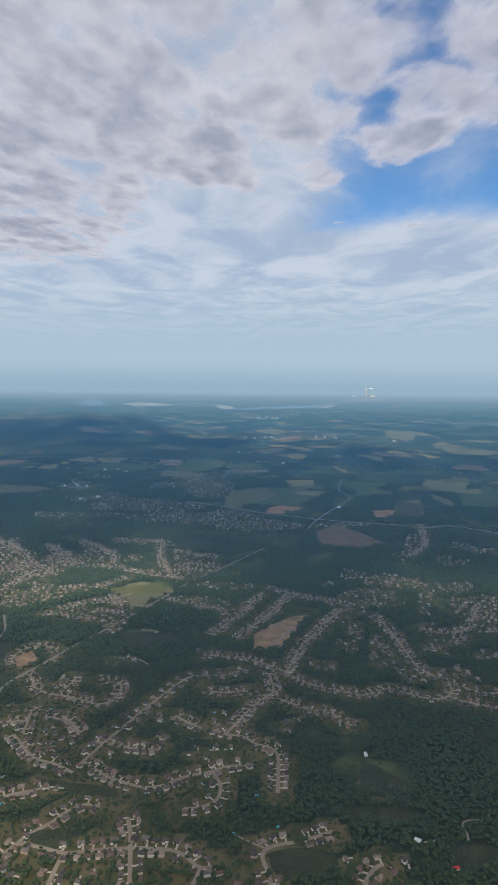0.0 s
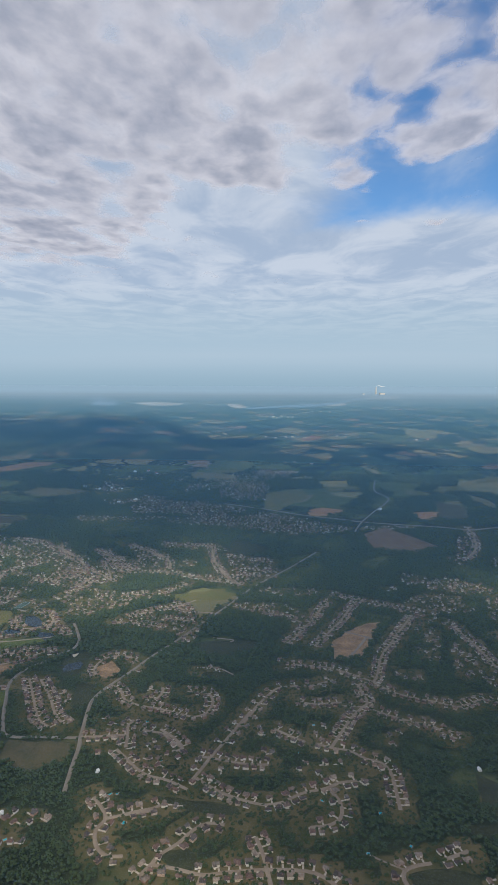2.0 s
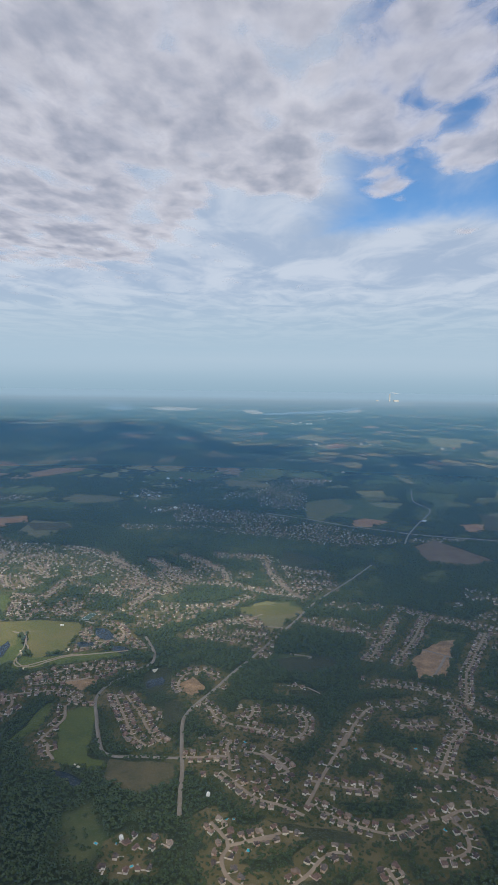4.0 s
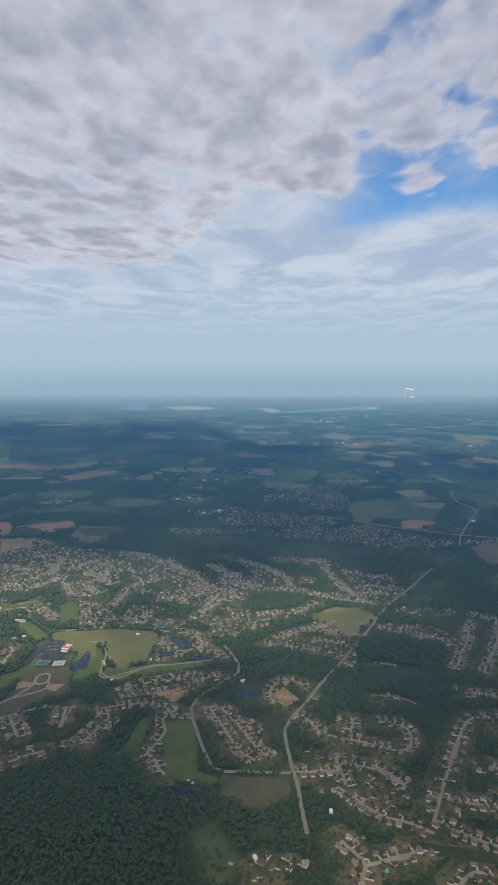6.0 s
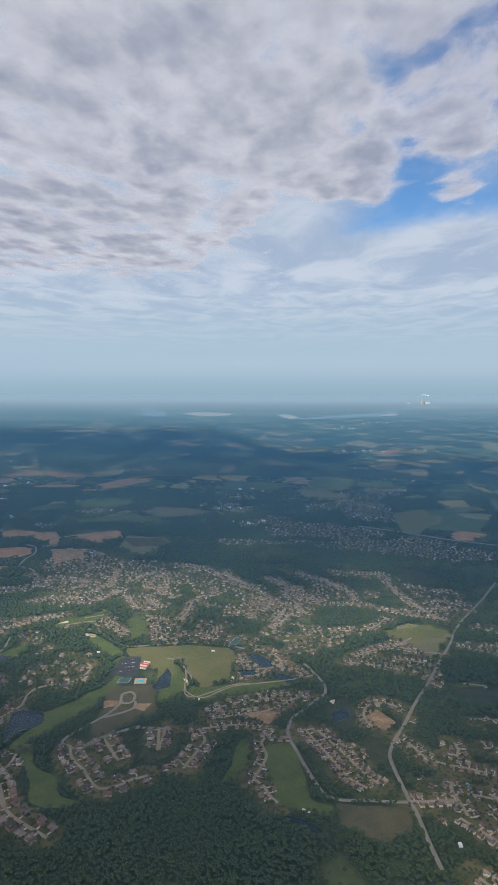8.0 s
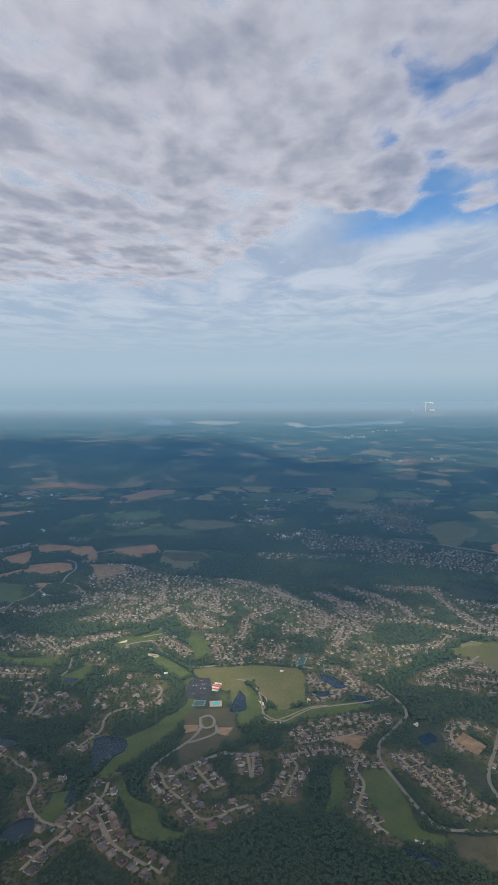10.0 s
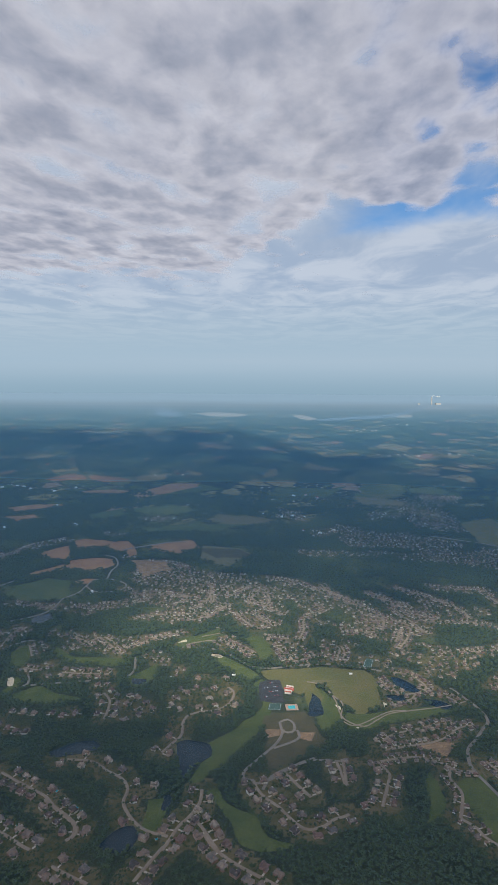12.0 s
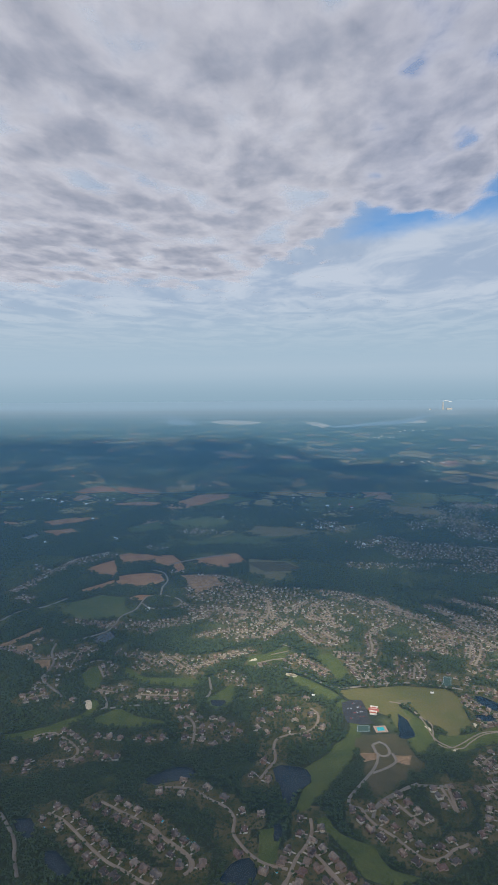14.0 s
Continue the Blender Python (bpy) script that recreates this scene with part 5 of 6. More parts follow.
estate((-53.5, 313.5), (-19.6, 323.6), (-21.3, 315.1), (-29.2, 302.7), (-37.1, 306.2), (-65.7, 304.8), (-71, 314.3))
estate((-82.6, 448), (-57.5, 449.2), (-26.1, 434.4), (-4.7, 420.2), (32.2, 414.8), (24.7, 400.8), (-8.6, 399.2), (-36.7, 411.5), (-78.6, 431.9))
estate((-109.8, 493.3), (-55.4, 485.8), (-48.4, 458.2), (-104, 455.6))
estate((-131.8, 525.2), (-111.4, 514.7), (-109.7, 483.3), (-127.9, 482.4))
estate((-166.6, 444.1), (-107.3, 438.6), (-106.7, 427.5), (-163.6, 427.9))
estate((-39.8, 271.3), (-22.8, 269.1), (-23.5, 260.3), (-40.6, 266.4))
estate((7.3, 286.5), (18, 285.7), (16.1, 280.3), (6.9, 281.2))
estate((-27.8, 295.3), (-4.1, 292.9), (-4.2, 282.6), (-12.1, 282.2), (-28.8, 290.3))
estate((-68.6, 276.2), (-47.8, 267.8), (-51.4, 258.9), (-70.3, 268.6))
estate((-99, 284.8), (-77.5, 285.8), (-61.7, 301.2), (-60.7, 295.9), (-75, 279.2), (-95.9, 276.8))
estate((-329.6, 324), (-262.4, 329.6), (-261.1, 323.3), (-279.7, 313.1), (-320.9, 318.2))
estate((-255.6, 310.9), (-218.5, 320.6), (-217.8, 311.8), (-254.2, 304))
estate((-271.8, 375.3), (-248.8, 387.4), (-224, 394.5), (-222.4, 373), (-242.4, 366.8), (-270.7, 370.1))
estate((-264.4, 355.8), (-220.6, 349.2), (-219.4, 332.2), (-246.4, 326.6), (-252.2, 342.9))
estate((-223.2, 383.4), (-201.9, 384.7), (-194.9, 364.6), (-201.3, 350.3), (-220, 340.5))
estate((-201.7, 369.1), (-181.5, 365.4), (-174.3, 347.5), (-183.1, 322.7), (-191.9, 326), (-194.9, 342))
estate((-203.7, 321.5), (-191.9, 326), (-174.9, 312.3), (-184, 298.3), (-200.6, 310.7))
estate((-367.5, 424.1), (-338.6, 463.2), (-333.8, 447.7), (-360.8, 417.7), (-370.4, 369.5), (-379.1, 379.9))
estate((-368, 364.5), (-361.6, 370), (-354, 353.3), (-359.4, 350.2))
estate((-166.7, 343.7), (-144.2, 349.3), (-143.6, 332.8), (-160.3, 316.8), (-165.7, 320))
estate((-151.6, 340.4), (-122.6, 334.1), (-128.7, 326), (-149.6, 332.4))
estate((-124.3, 354.9), (-110.5, 347), (-100.8, 327.7), (-91, 321), (-94.4, 310.4), (-112.5, 327))
estate((-111.5, 369.6), (-81.9, 348.7), (-84.7, 340.3), (-99.3, 343.5))
estate((-184.4, 380.4), (-164, 376.4), (-152, 362.4), (-155.8, 357.5), (-181.2, 373.4))
estate((-147.1, 310.6), (-125.9, 318.9), (-101.6, 306.7), (-107.2, 296.8), (-146.4, 297.5))
estate((-282.4, 292.3), (-267.9, 290), (-242.5, 285.4), (-222.2, 296), (-224.2, 289.6), (-243.1, 273.8), (-252.1, 267.8), (-272.4, 272))
estate((-184.2, 292.1), (-170.9, 292.9), (-164.2, 281.5), (-165.7, 268), (-175.4, 267.4), (-176.8, 283.6), (-184.4, 286))
estate((-176.6, 375.5), (-153.9, 363.8), (-130.1, 335.9), (-115.6, 321.2), (-137, 319.9), (-150.3, 345.8))
estate((-151.1, 309.5), (-135.1, 315.1), (-112.6, 321.4), (-104, 303.1), (-121.1, 293.6), (-139.6, 296.7))
estate((-89.3, 374.5), (-53, 370.3), (-51.4, 355.6), (-86.7, 361.8))
estate((-51, 352), (-23.7, 342.4), (-22.9, 321.8), (-44.9, 325.4))
estate((-134.6, 482.2), (-90.8, 496.8), (-42.4, 478.4), (-41.1, 458.2), (-126.9, 451.9))
estate((-81.3, 436.6), (-23.2, 453.7), (28.9, 418.9), (23.6, 403.1), (-21.7, 400), (-74.6, 419.9))
estate((40.9, 419.7), (80.9, 422.5), (79.2, 414.4), (39.5, 408.7))
estate((100.6, 393.7), (110, 394.3), (107.2, 368), (91.8, 338.7), (83.5, 343.5))
estate((52.8, 303.5), (69.5, 313.2), (81.9, 305.1), (96.4, 289.8), (104, 294.1), (99.6, 282.5), (74.3, 288.5), (53.9, 295.3))
estate((4.3, 284.7), (14.2, 289.1), (36.1, 271.9), (35.2, 266.5), (13.1, 276.3))
estate((42.6, 279.3), (52.2, 287.3), (66.7, 280.7), (70.7, 267), (62.1, 263.3), (48.4, 269.2))
estate((123.5, 375.2), (133.5, 372.1), (130.2, 363.4), (119.1, 362.7))
estate((103, 334.3), (121.6, 340.5), (117.7, 330.1), (103.4, 326.4))
estate((89.8, 271.4), (95.6, 271.7), (89.4, 255.4))
estate((-89.6, 255.3), (-70.7, 259.5), (-54.3, 267), (-50.3, 257.4), (-56.6, 250.8), (-68, 247.2), (-84.6, 246.4))
estate((-117.9, 263.6), (-107.8, 264.1), (-105.4, 257.6), (-114.1, 254))
estate((-129.3, 278.8), (-118.6, 279.4), (-94.1, 279.2), (-95, 273.3), (-124.6, 273.8))
field("clay", (6.7, 461.7), (22.8, 472.9), (21.1, 449.4), (8.5, 452.2))
field("tan", (-15.6, 514.5), (-0.8, 528.2), (14, 524.3), (3.4, 497.2), (-13.1, 500.5))
field("straw", (29.8, 538.4), (55.3, 540.5), (50.4, 519.7), (31.2, 523.1))
field("meadow", (34.6, 566.5), (59.4, 574.5), (56.6, 551.4), (27.6, 543.6))
field("grass", (81, 542.5), (119.6, 556.5), (117.3, 525), (80.8, 512.5))
field("straw", (134.6, 574.8), (167.4, 577.6), (186.8, 556.5), (206, 563.5), (197.6, 541.4), (158.7, 548.8), (139.3, 552.6))
field("tan", (156.2, 540.7), (163.3, 516.5), (162.7, 487.4), (153.4, 486.7), (148.5, 515.4))
field("rough", (116.3, 501.4), (136.8, 491.9), (122.2, 442.2), (104.2, 444.5))
field("clay", (89.3, 458.1), (107.4, 469.1), (101.7, 446.1), (88.2, 445.1))
field("meadow", (-25.3, 534), (5, 555.5), (8.8, 516.5), (-10.7, 470.4), (-23.7, 473.5))
field("meadow", (-70.8, 284.3), (-55, 289.1), (-45.8, 293.7), (-44, 278.2), (-57.8, 272.4), (-67.9, 276.9))
field("clay", (-301.1, 455.5), (-292.3, 455.9), (-277.2, 422.6), (-281.8, 414.7))
field("clay", (-275.4, 447.7), (-246, 463.6), (-236, 440.9), (-247.7, 432), (-266.2, 436.1))
field("dirt", (-278.3, 407.4), (-254.8, 408.5), (-246.3, 388), (-262.7, 374.4))
field("rough", (-238.1, 440.8), (-208.6, 442.2), (-194.8, 421.8), (-221.9, 417.5))
field("grass", (-290.9, 495.6), (-237.2, 509), (-218.8, 533.2), (-191.1, 522.5), (-224.5, 498.6), (-285, 481.3))
field("meadow", (-60, 286.7), (-50.1, 292.1), (-38.9, 285.6), (-43.8, 278.7), (-59.5, 276.6))
field("clay", (-334, 455.5), (-312.5, 456.7), (-295.8, 449.8), (-289.3, 439.8), (-310.7, 441.5), (-325.2, 433.5))
field("clay", (-345.8, 421.2), (-333.6, 440.3), (-323, 413.2), (-322.9, 400.7), (-339.5, 414.9))
field("clay", (-319.9, 403.3), (-302.8, 411.8), (-290.3, 408.7), (-288.8, 394.3), (-304.7, 384.2), (-313.7, 389.4))
field("clay", (-335.1, 371.6), (-321, 394.8), (-316.6, 392.7), (-328.1, 372))
field("clay", (-266.2, 451.5), (-243.9, 460.4), (-239.5, 438.3), (-255.8, 437.4))
field("dirt", (-278.1, 405.7), (-259.7, 410.4), (-249.6, 393), (-267.4, 389.7))
field("grass", (-334.3, 351.6), (-319.3, 367.3), (-303.9, 363.1), (-294.4, 331.8), (-324.1, 334.2))
field("dirt", (-343, 299.9), (-336.5, 314.9), (-333.3, 309.9), (-340.6, 295.3))
field("dirt", (-339, 292), (-332.2, 295.8), (-327.8, 289.5), (-335.9, 285.8))
field("clay", (-470, 727.5), (-452.2, 772.9), (-428.1, 757.2), (-421, 732.2), (-453.1, 716.1))
field("clay", (-418.3, 732.5), (-421.3, 766.8), (-385.8, 752.6), (-361.8, 725), (-399.1, 715))
field("clay", (-397.6, 649.5), (-372, 669.2), (-346, 664.9), (-348.6, 638.8), (-386.4, 637.8))
field("clay", (-342.4, 633.2), (-323.4, 673.8), (-305.8, 711.6), (-275, 714.6), (-276.8, 692.2), (-306.9, 642.6), (-329.4, 618.9))
field("clay", (-426.5, 566.8), (-406, 585.2), (-389.9, 583.5), (-387.2, 570.4))
field("grass", (-386.7, 808.2), (-368.7, 874.6), (-339.1, 855), (-336.8, 784.3), (-362.9, 772.6))
field("straw", (-358.9, 811), (-349.3, 822.1), (-343.7, 789.3), (-352.4, 782.8))
field("tan", (-538, 1526), (-494, 1532), (-469, 1435), (-462, 1269), (-508, 1399))
field("straw", (-628, 1355), (-611, 1429), (-569, 1454), (-558, 1393), (-614, 1328))
field("straw", (9, 1191), (32, 1202), (53, 1139), (44, 1102), (13, 1134))
field("straw", (-43, 1013), (-16, 1002), (-20.4, 973.5), (-49.9, 970.4))
field("clay", (37, 1022), (70, 1040), (59.9, 982), (29.1, 965.4))
field("straw", (-111, 1006), (-54, 1042), (-57, 1012), (-101.9, 986.9))
field("straw", (81, 1027), (110, 1030), (97.2, 994.1), (70.4, 983.1))
field("tan", (-105.3, 625.7), (-84.6, 648.6), (-57.2, 624.6), (-63.3, 602.7), (-103.4, 604.2))
field("grass", (-92.2, 702.6), (-73.1, 733.9), (-39.3, 722.1), (-42.2, 680.1), (-87.3, 663.1))
field("grass", (-36.9, 707.8), (-7.5, 717.8), (4.9, 697.9), (-5.1, 677.1), (-37.4, 680.5))
field("straw", (243, 1194), (318, 1161), (305, 1117), (235, 1125))
field("straw", (226, 1084), (272, 1067), (258, 1029), (218, 1034))
field("tan", (267.9, 933.3), (317.5, 951), (300, 893.2), (257.9, 890.9))
field("tan", (287, 892.5), (315.2, 894.1), (298.6, 850), (276.5, 853.6))
field("tan", (89.8, 701.8), (94.6, 685.6), (98.3, 640.7), (93.2, 637.7), (87, 669.5))
field("meadow", (37.3, 568.9), (62.7, 573.5), (54.1, 543), (36.9, 547.4))
field("meadow", (102.5, 566.3), (121.6, 546), (113.1, 521.3), (95.5, 534.9))
field("meadow", (147.1, 579.6), (162.2, 574.6), (160.9, 558.2), (132, 541.4), (130.4, 556.8))
field("straw", (164.5, 569.2), (195, 576.1), (182.8, 543.7), (159.4, 547.7))
field("meadow", (180.6, 611.2), (213, 646.2), (227.2, 661.3), (211.3, 619.1), (193.8, 599.4), (176.5, 592.6))
field("straw", (2, 1178), (43, 1157), (41, 1113), (12, 1111))
field("clay", (-322.9, 665), (-310.2, 707.8), (-281.1, 714.7), (-273.1, 692.2), (-297.9, 658.4), (-312.9, 642.5))
field("tan", (-247.2, 529.6), (-232.3, 553.3), (-193.6, 547.5), (-187, 532.2), (-199.7, 517), (-229.9, 520.4))
field("grass", (-250.4, 500.8), (-243.2, 519.8), (-229.2, 518.5), (-221.2, 493.2), (-244.6, 487.8))
field("grass", (-193.4, 641), (-180.9, 680.1), (-168.5, 680.7), (-166.8, 649.6), (-172.8, 614.1))
field("tan", (-105.7, 638), (-65.7, 632.9), (-61.9, 606.3), (-83.3, 598.9), (-102.4, 610.8))
field("meadow", (-94.8, 668.4), (-82.3, 728.5), (-46.2, 739.7), (-44.1, 663.1), (-70.8, 639.7))
field("grass", (-276.9, 823.5), (-260.3, 875.3), (-204.1, 852.2), (-205.9, 804), (-252.3, 790.3))
field("straw", (-357, 795.9), (-347.3, 824.5), (-338.4, 801.4), (-346.8, 785.3))

bunker((-206.8, 271.9), (-202, 271.1), (-201.6, 269), (-206.2, 269.8))
bunker((-109.3, 163.9), (-107.5, 162.8), (-107.8, 162.1), (-109.5, 163))
bunker((-154.6, 232.9), (-152.5, 232), (-152.5, 229.3))
bunker((-147.9, 218.2), (-145.9, 218.7), (-146.1, 217))
bunker((-205.1, 270.8), (-200.7, 269.7), (-202.5, 267.8))
bunker((-98.7, 219.9), (-96.7, 221.3), (-97.4, 218))
bunker((-286.6, 242.8), (-284.8, 244.2), (-282.1, 237.9), (-284.2, 237.4))
bunker((-223.3, 282), (-220.4, 285.7), (-219.4, 283.4))
bunker((-135.7, 235.9), (-134.3, 234.8), (-135.8, 232.5))
barns.append((-70.5, 153.1, "white"))
stamp(taken, -70.5, 153.1, 1.6, True)
barns.append((-89.4, 137, "white"))
stamp(taken, -89.4, 137, 1.6, True)
barns.append((31.7, 157.2, "white"))
stamp(taken, 31.7, 157.2, 1.6, True)
barns.append((38.1, 126.7, "white"))
stamp(taken, 38.1, 126.7, 1.6, True)
barns.append((-145.9, 257.5, "white"))
stamp(taken, -145.9, 257.5, 1.6, True)
barns.append((64.3, 472.8, "white"))
stamp(taken, 64.3, 472.8, 1.6, True)
barns.append((-350.9, 502.1, "white"))
stamp(taken, -350.9, 502.1, 1.6, True)
barns.append((-405.3, 487.1, "white"))
stamp(taken, -405.3, 487.1, 1.6, True)
barns.append((-411.1, 672, "white"))
stamp(taken, -411.1, 672, 1.6, True)
barns.append((-395.2, 576.5, "white"))
stamp(taken, -395.2, 576.5, 1.6, True)
barns.append((44.2, 119.1, "red"))
stamp(taken, 44.2, 119.1, 1.6, True)
barns.append((-285.3, 344.1, "white"))
stamp(taken, -285.3, 344.1, 1.6, True)
barns.append((-194.5, 252.9, "white"))
stamp(taken, -194.5, 252.9, 1.6, True)
barns.append((-219.7, 248.8, "white"))
stamp(taken, -219.7, 248.8, 1.6, True)
stamp_area(taken, [(-185, 226), (-166, 226), (-167, 252), (-184, 252)], True)
stamp_area(taken, [(-141, 262), (-134, 262), (-133, 274), (-139, 274)], True)

def sheds(x, y, count):
    """A loose group of farm or works sheds far off."""
    r = random.Random(int(x) * 7 + int(y))
    for k in range(count):
        barns.append((x + (k - count / 2) * (6 + y / 90) + r.uniform(-4, 4), y + r.uniform(-0.02, 0.02) * y, "white" if r.random() < 0.8 else "red"))


sheds(-582, 1375, 6)
sheds(-311, 760, 4)
sheds(-168, 556, 4)
sheds(-147, 646, 3)
sheds(-143, 497, 3)
sheds(-374, 4133, 3)
sheds(-858, 6170, 2)
sheds(239, 987, 2)
sheds(48, 1017, 3)
sheds(386, 1584, 3)
sheds(355, 1878, 3)
sheds(124, 1021, 3)
sheds(15, 1491, 3)
sheds(-478, 666, 5)
sheds(-598, 1388, 6)
sheds(-319, 768, 3)
sheds(-491, 862, 3)
sheds(-433, 637, 3)
sheds(-941, 1816, 2)
sheds(133, 1692, 4)
sheds(369, 1855, 3)
sheds(30, 1498, 3)
sheds(-15, 807, 2)
sheds(-2, 1003, 3)
sheds(-334, 4026, 2)
sheds(20, 728, 3)


# ---- ground: one sheet to the horizon ----
def glade_at(x, y):
    """How open the woods are at a place: 0 closed, 1 a clearing. Clearings grow more frequent northwards."""
    if not (X0 <= x <= X1 and Y0 <= y <= Y1):
        return 0.0
    thin = noise.noise(Vector((x * 0.035, y * 0.035, 3.3))) + 0.4 * noise.noise(Vector((x * 0.11, y * 0.11, 1.0)))
    return min(1.0, max(0.0, (-0.42 + 0.27 * min(1.0, max(0.0, (y - 180) / 120)) - thin) * 8.0))


def ground_sheet():
    near_x, near_y = np.arange(X0, X1 + 0.1, 2.0), np.arange(Y0, Y1 + 0.1, 2.0)
    grow = np.cumsum(8.0 * 1.09 ** np.arange(49))
    grow = grow[grow < 4900]
    xs = np.concatenate([X0 - grow[::-1], near_x, X1 + grow])
    ys = np.concatenate([Y0 - grow[::-1], near_y, Y1 + grow])
    gx, gy = np.meshgrid(xs, ys)
    ny, nx = gx.shape
    k = (np.arange(ny - 1)[:, None] * nx + np.arange(nx - 1)[None, :]).ravel()
    me = mesh_of("ground", np.c_[gx.ravel(), gy.ravel(), np.zeros(gx.size)], np.stack([k, k + 1, k + nx + 1, k + nx], 1), [M_GROUND])
    i = np.clip(((gx - X0) / CELL).astype(int), 0, NX - 1)
    j = np.clip(((gy - Y0) / CELL).astype(int), 0, NY - 1)
    value = np.where((gx >= X0) & (gx <= X1) & (gy >= Y0) & (gy <= Y1), lots[j, i], 0.0).astype(np.float32)
    me.attributes.new("lawn", "FLOAT", "POINT").data.foreach_set("value", value.ravel())
    open_at = np.array([glade_at(x, y) for x, y in zip(gx.ravel(), gy.ravel())], np.float32)
    me.attributes.new("glade", "FLOAT", "POINT").data.foreach_set("value", open_at)
    tagged(new("ground", me), "green wooded and grassy land reaching to the horizon", "ground", kind="structure")


ground_sheet()


# ---- houses ----
def gable(bm, x0, y0, x1, y1, z0, z1, along="x", over=0.08):
    x0, y0, x1, y1 = x0 - over, y0 - over, x1 + over, y1 + over
    if along == "x":
        m = (y0 + y1) / 2
        v = [(x0, y0, z0), (x1, y0, z0), (x1, y1, z0), (x0, y1, z0), (x0, m, z1), (x1, m, z1)]
        fs = ((0, 1, 5, 4), (2, 3, 4, 5), (3, 0, 4), (1, 2, 5), (0, 3, 2, 1))
    else:
        m = (x0 + x1) / 2
        v = [(x0, y0, z0), (x1, y0, z0), (x1, y1, z0), (x0, y1, z0), (m, y0, z1), (m, y1, z1)]
        fs = ((0, 4, 5, 3), (1, 2, 5, 4), (0, 1, 4), (2, 3, 5), (0, 3, 2, 1))
    v = [bm.verts.new(p) for p in v]
    for f in fs:
        bm.faces.new([v[i] for i in f])


def hip(bm, x0, y0, x1, y1, z0, z1, over=0.09):
    x0, y0, x1, y1 = x0 - over, y0 - over, x1 + over, y1 + over
    m, inset = (y0 + y1) / 2, min((y1 - y0) / 2, (x1 - x0) / 2 - 0.05)
    v = [bm.verts.new(p) for p in ((x0, y0, z0), (x1, y0, z0), (x1, y1, z0), (x0, y1, z0), (x0 + inset, m, z1), (x1 - inset, m, z1))]
    for f in ((0, 1, 5, 4), (2, 3, 4, 5), (3, 0, 4), (1, 2, 5), (0, 3, 2, 1)):
        bm.faces.new([v[i] for i in f])


def house_shapes(style, s):
    """Walls, roof, chimney and drive of one house type, facing -y, scaled by s."""
    w, d, h = {"cottage": (1.45, 1.15, 0.74), "ranch": (2.0, 1.15, 0.55), "cross": (1.8, 1.2, 0.80), "manor": (2.6, 1.5, 0.66), "villa": (2.2, 1.6, 0.7), "row": (2.0, 1.7, 0.6)}[style]
    s *= 0.84
    w, d, h = w * s, d * s, h * s
    walls, roof, chimney, drive = bmesh.new(), bmesh.new(), bmesh.new(), bmesh.new()
    block(walls, -w / 2, -d / 2, -0.05, w / 2, d / 2, h)
    if style in ("cottage", "ranch"):
        gable(roof, -w / 2, -d / 2, w / 2, d / 2, h, h + d * 0.34)
        block(walls, w * 0.12, -d / 2 - 0.28 * s, -0.05, w * 0.47, -d / 2, h * 0.8)
        gable(roof, w * 0.12, -d / 2 - 0.28 * s, w * 0.47, -d * 0.1, h * 0.8, h * 0.8 + w * 0.16, "y")
    elif style == "cross":
        gable(roof, -w / 2, -d / 2, w / 2, d / 2, h, h + d * 0.38)
        block(walls, -w * 0.42, -d / 2 - 0.5 * s, -0.05, -w * 0.02, -d / 2, h)
        gable(roof, -w * 0.42, -d / 2 - 0.5 * s, -w * 0.02, 0, h, h + w * 0.2, "y")
    else:
        hip(roof, -w / 2, -d / 2, w / 2, d / 2, h, h + d * 0.36)
        block(walls, w * 0.1, -d / 2 - 0.55 * s, -0.05, w * 0.44, -d / 2, h * 0.92)
        gable(roof, w * 0.1, -d / 2 - 0.55 * s, w * 0.44, -d * 0.05, h * 0.92, h * 0.92 + w * 0.15, "y")
        if style != "row":
            block(walls, -w * 0.46, d / 2, -0.05, -w * 0.12, d / 2 + 0.35 * s, h * 0.8)
            gable(roof, -w * 0.46, d * 0.1, -w * 0.12, d / 2 + 0.35 * s, h * 0.8, h * 0.8 + w * 0.15, "y")
    block(chimney, -w * 0.34, d * 0.08, h * 0.5, -w * 0.34 + 0.16 * s, d * 0.08 + 0.16 * s, h + d * 0.42)
    block(drive, w * 0.14, -d / 2 - 1.55 * s ** 0.5, -0.04, w * 0.14 + 0.5 * s ** 0.5, -d / 2 - 0.2 * s, 0.036)
    return walls, roof, chimney, drive


STYLES = [("cottage", 0.95), ("ranch", 0.9), ("cross", 0.95), ("cottage", 1.05), ("cross", 1.05), ("villa", 0.85),
          ("manor", 1.15), ("villa", 1.3), ("manor", 1.35), ("cross", 1.5), ("row", 1.0), ("row", 1.1)]
SMALL, LARGE, ROWS_OF = range(0, 6), range(6, 10), range(10, 12)
M_CHIMNEY = material("chimney brick", [(0.25, 0.13, 0.10), (0.36, 0.21, 0.16)], 1.0, 0.9, "object")
HOUSE_LABELS = {"cottage": "small gabled house with shingle roof on a suburban lot", "ranch": "long low ranch house with brown shingle roof",
                "cross": "two storey house with crossing gables and short drive", "manor": "large brick house with hipped brown roof and wings",
                "villa": "broad hip roofed brick house with gabled garage", "row": "grey brown roofed condominium house in a close row"}
house_types, house_arrays = [], []
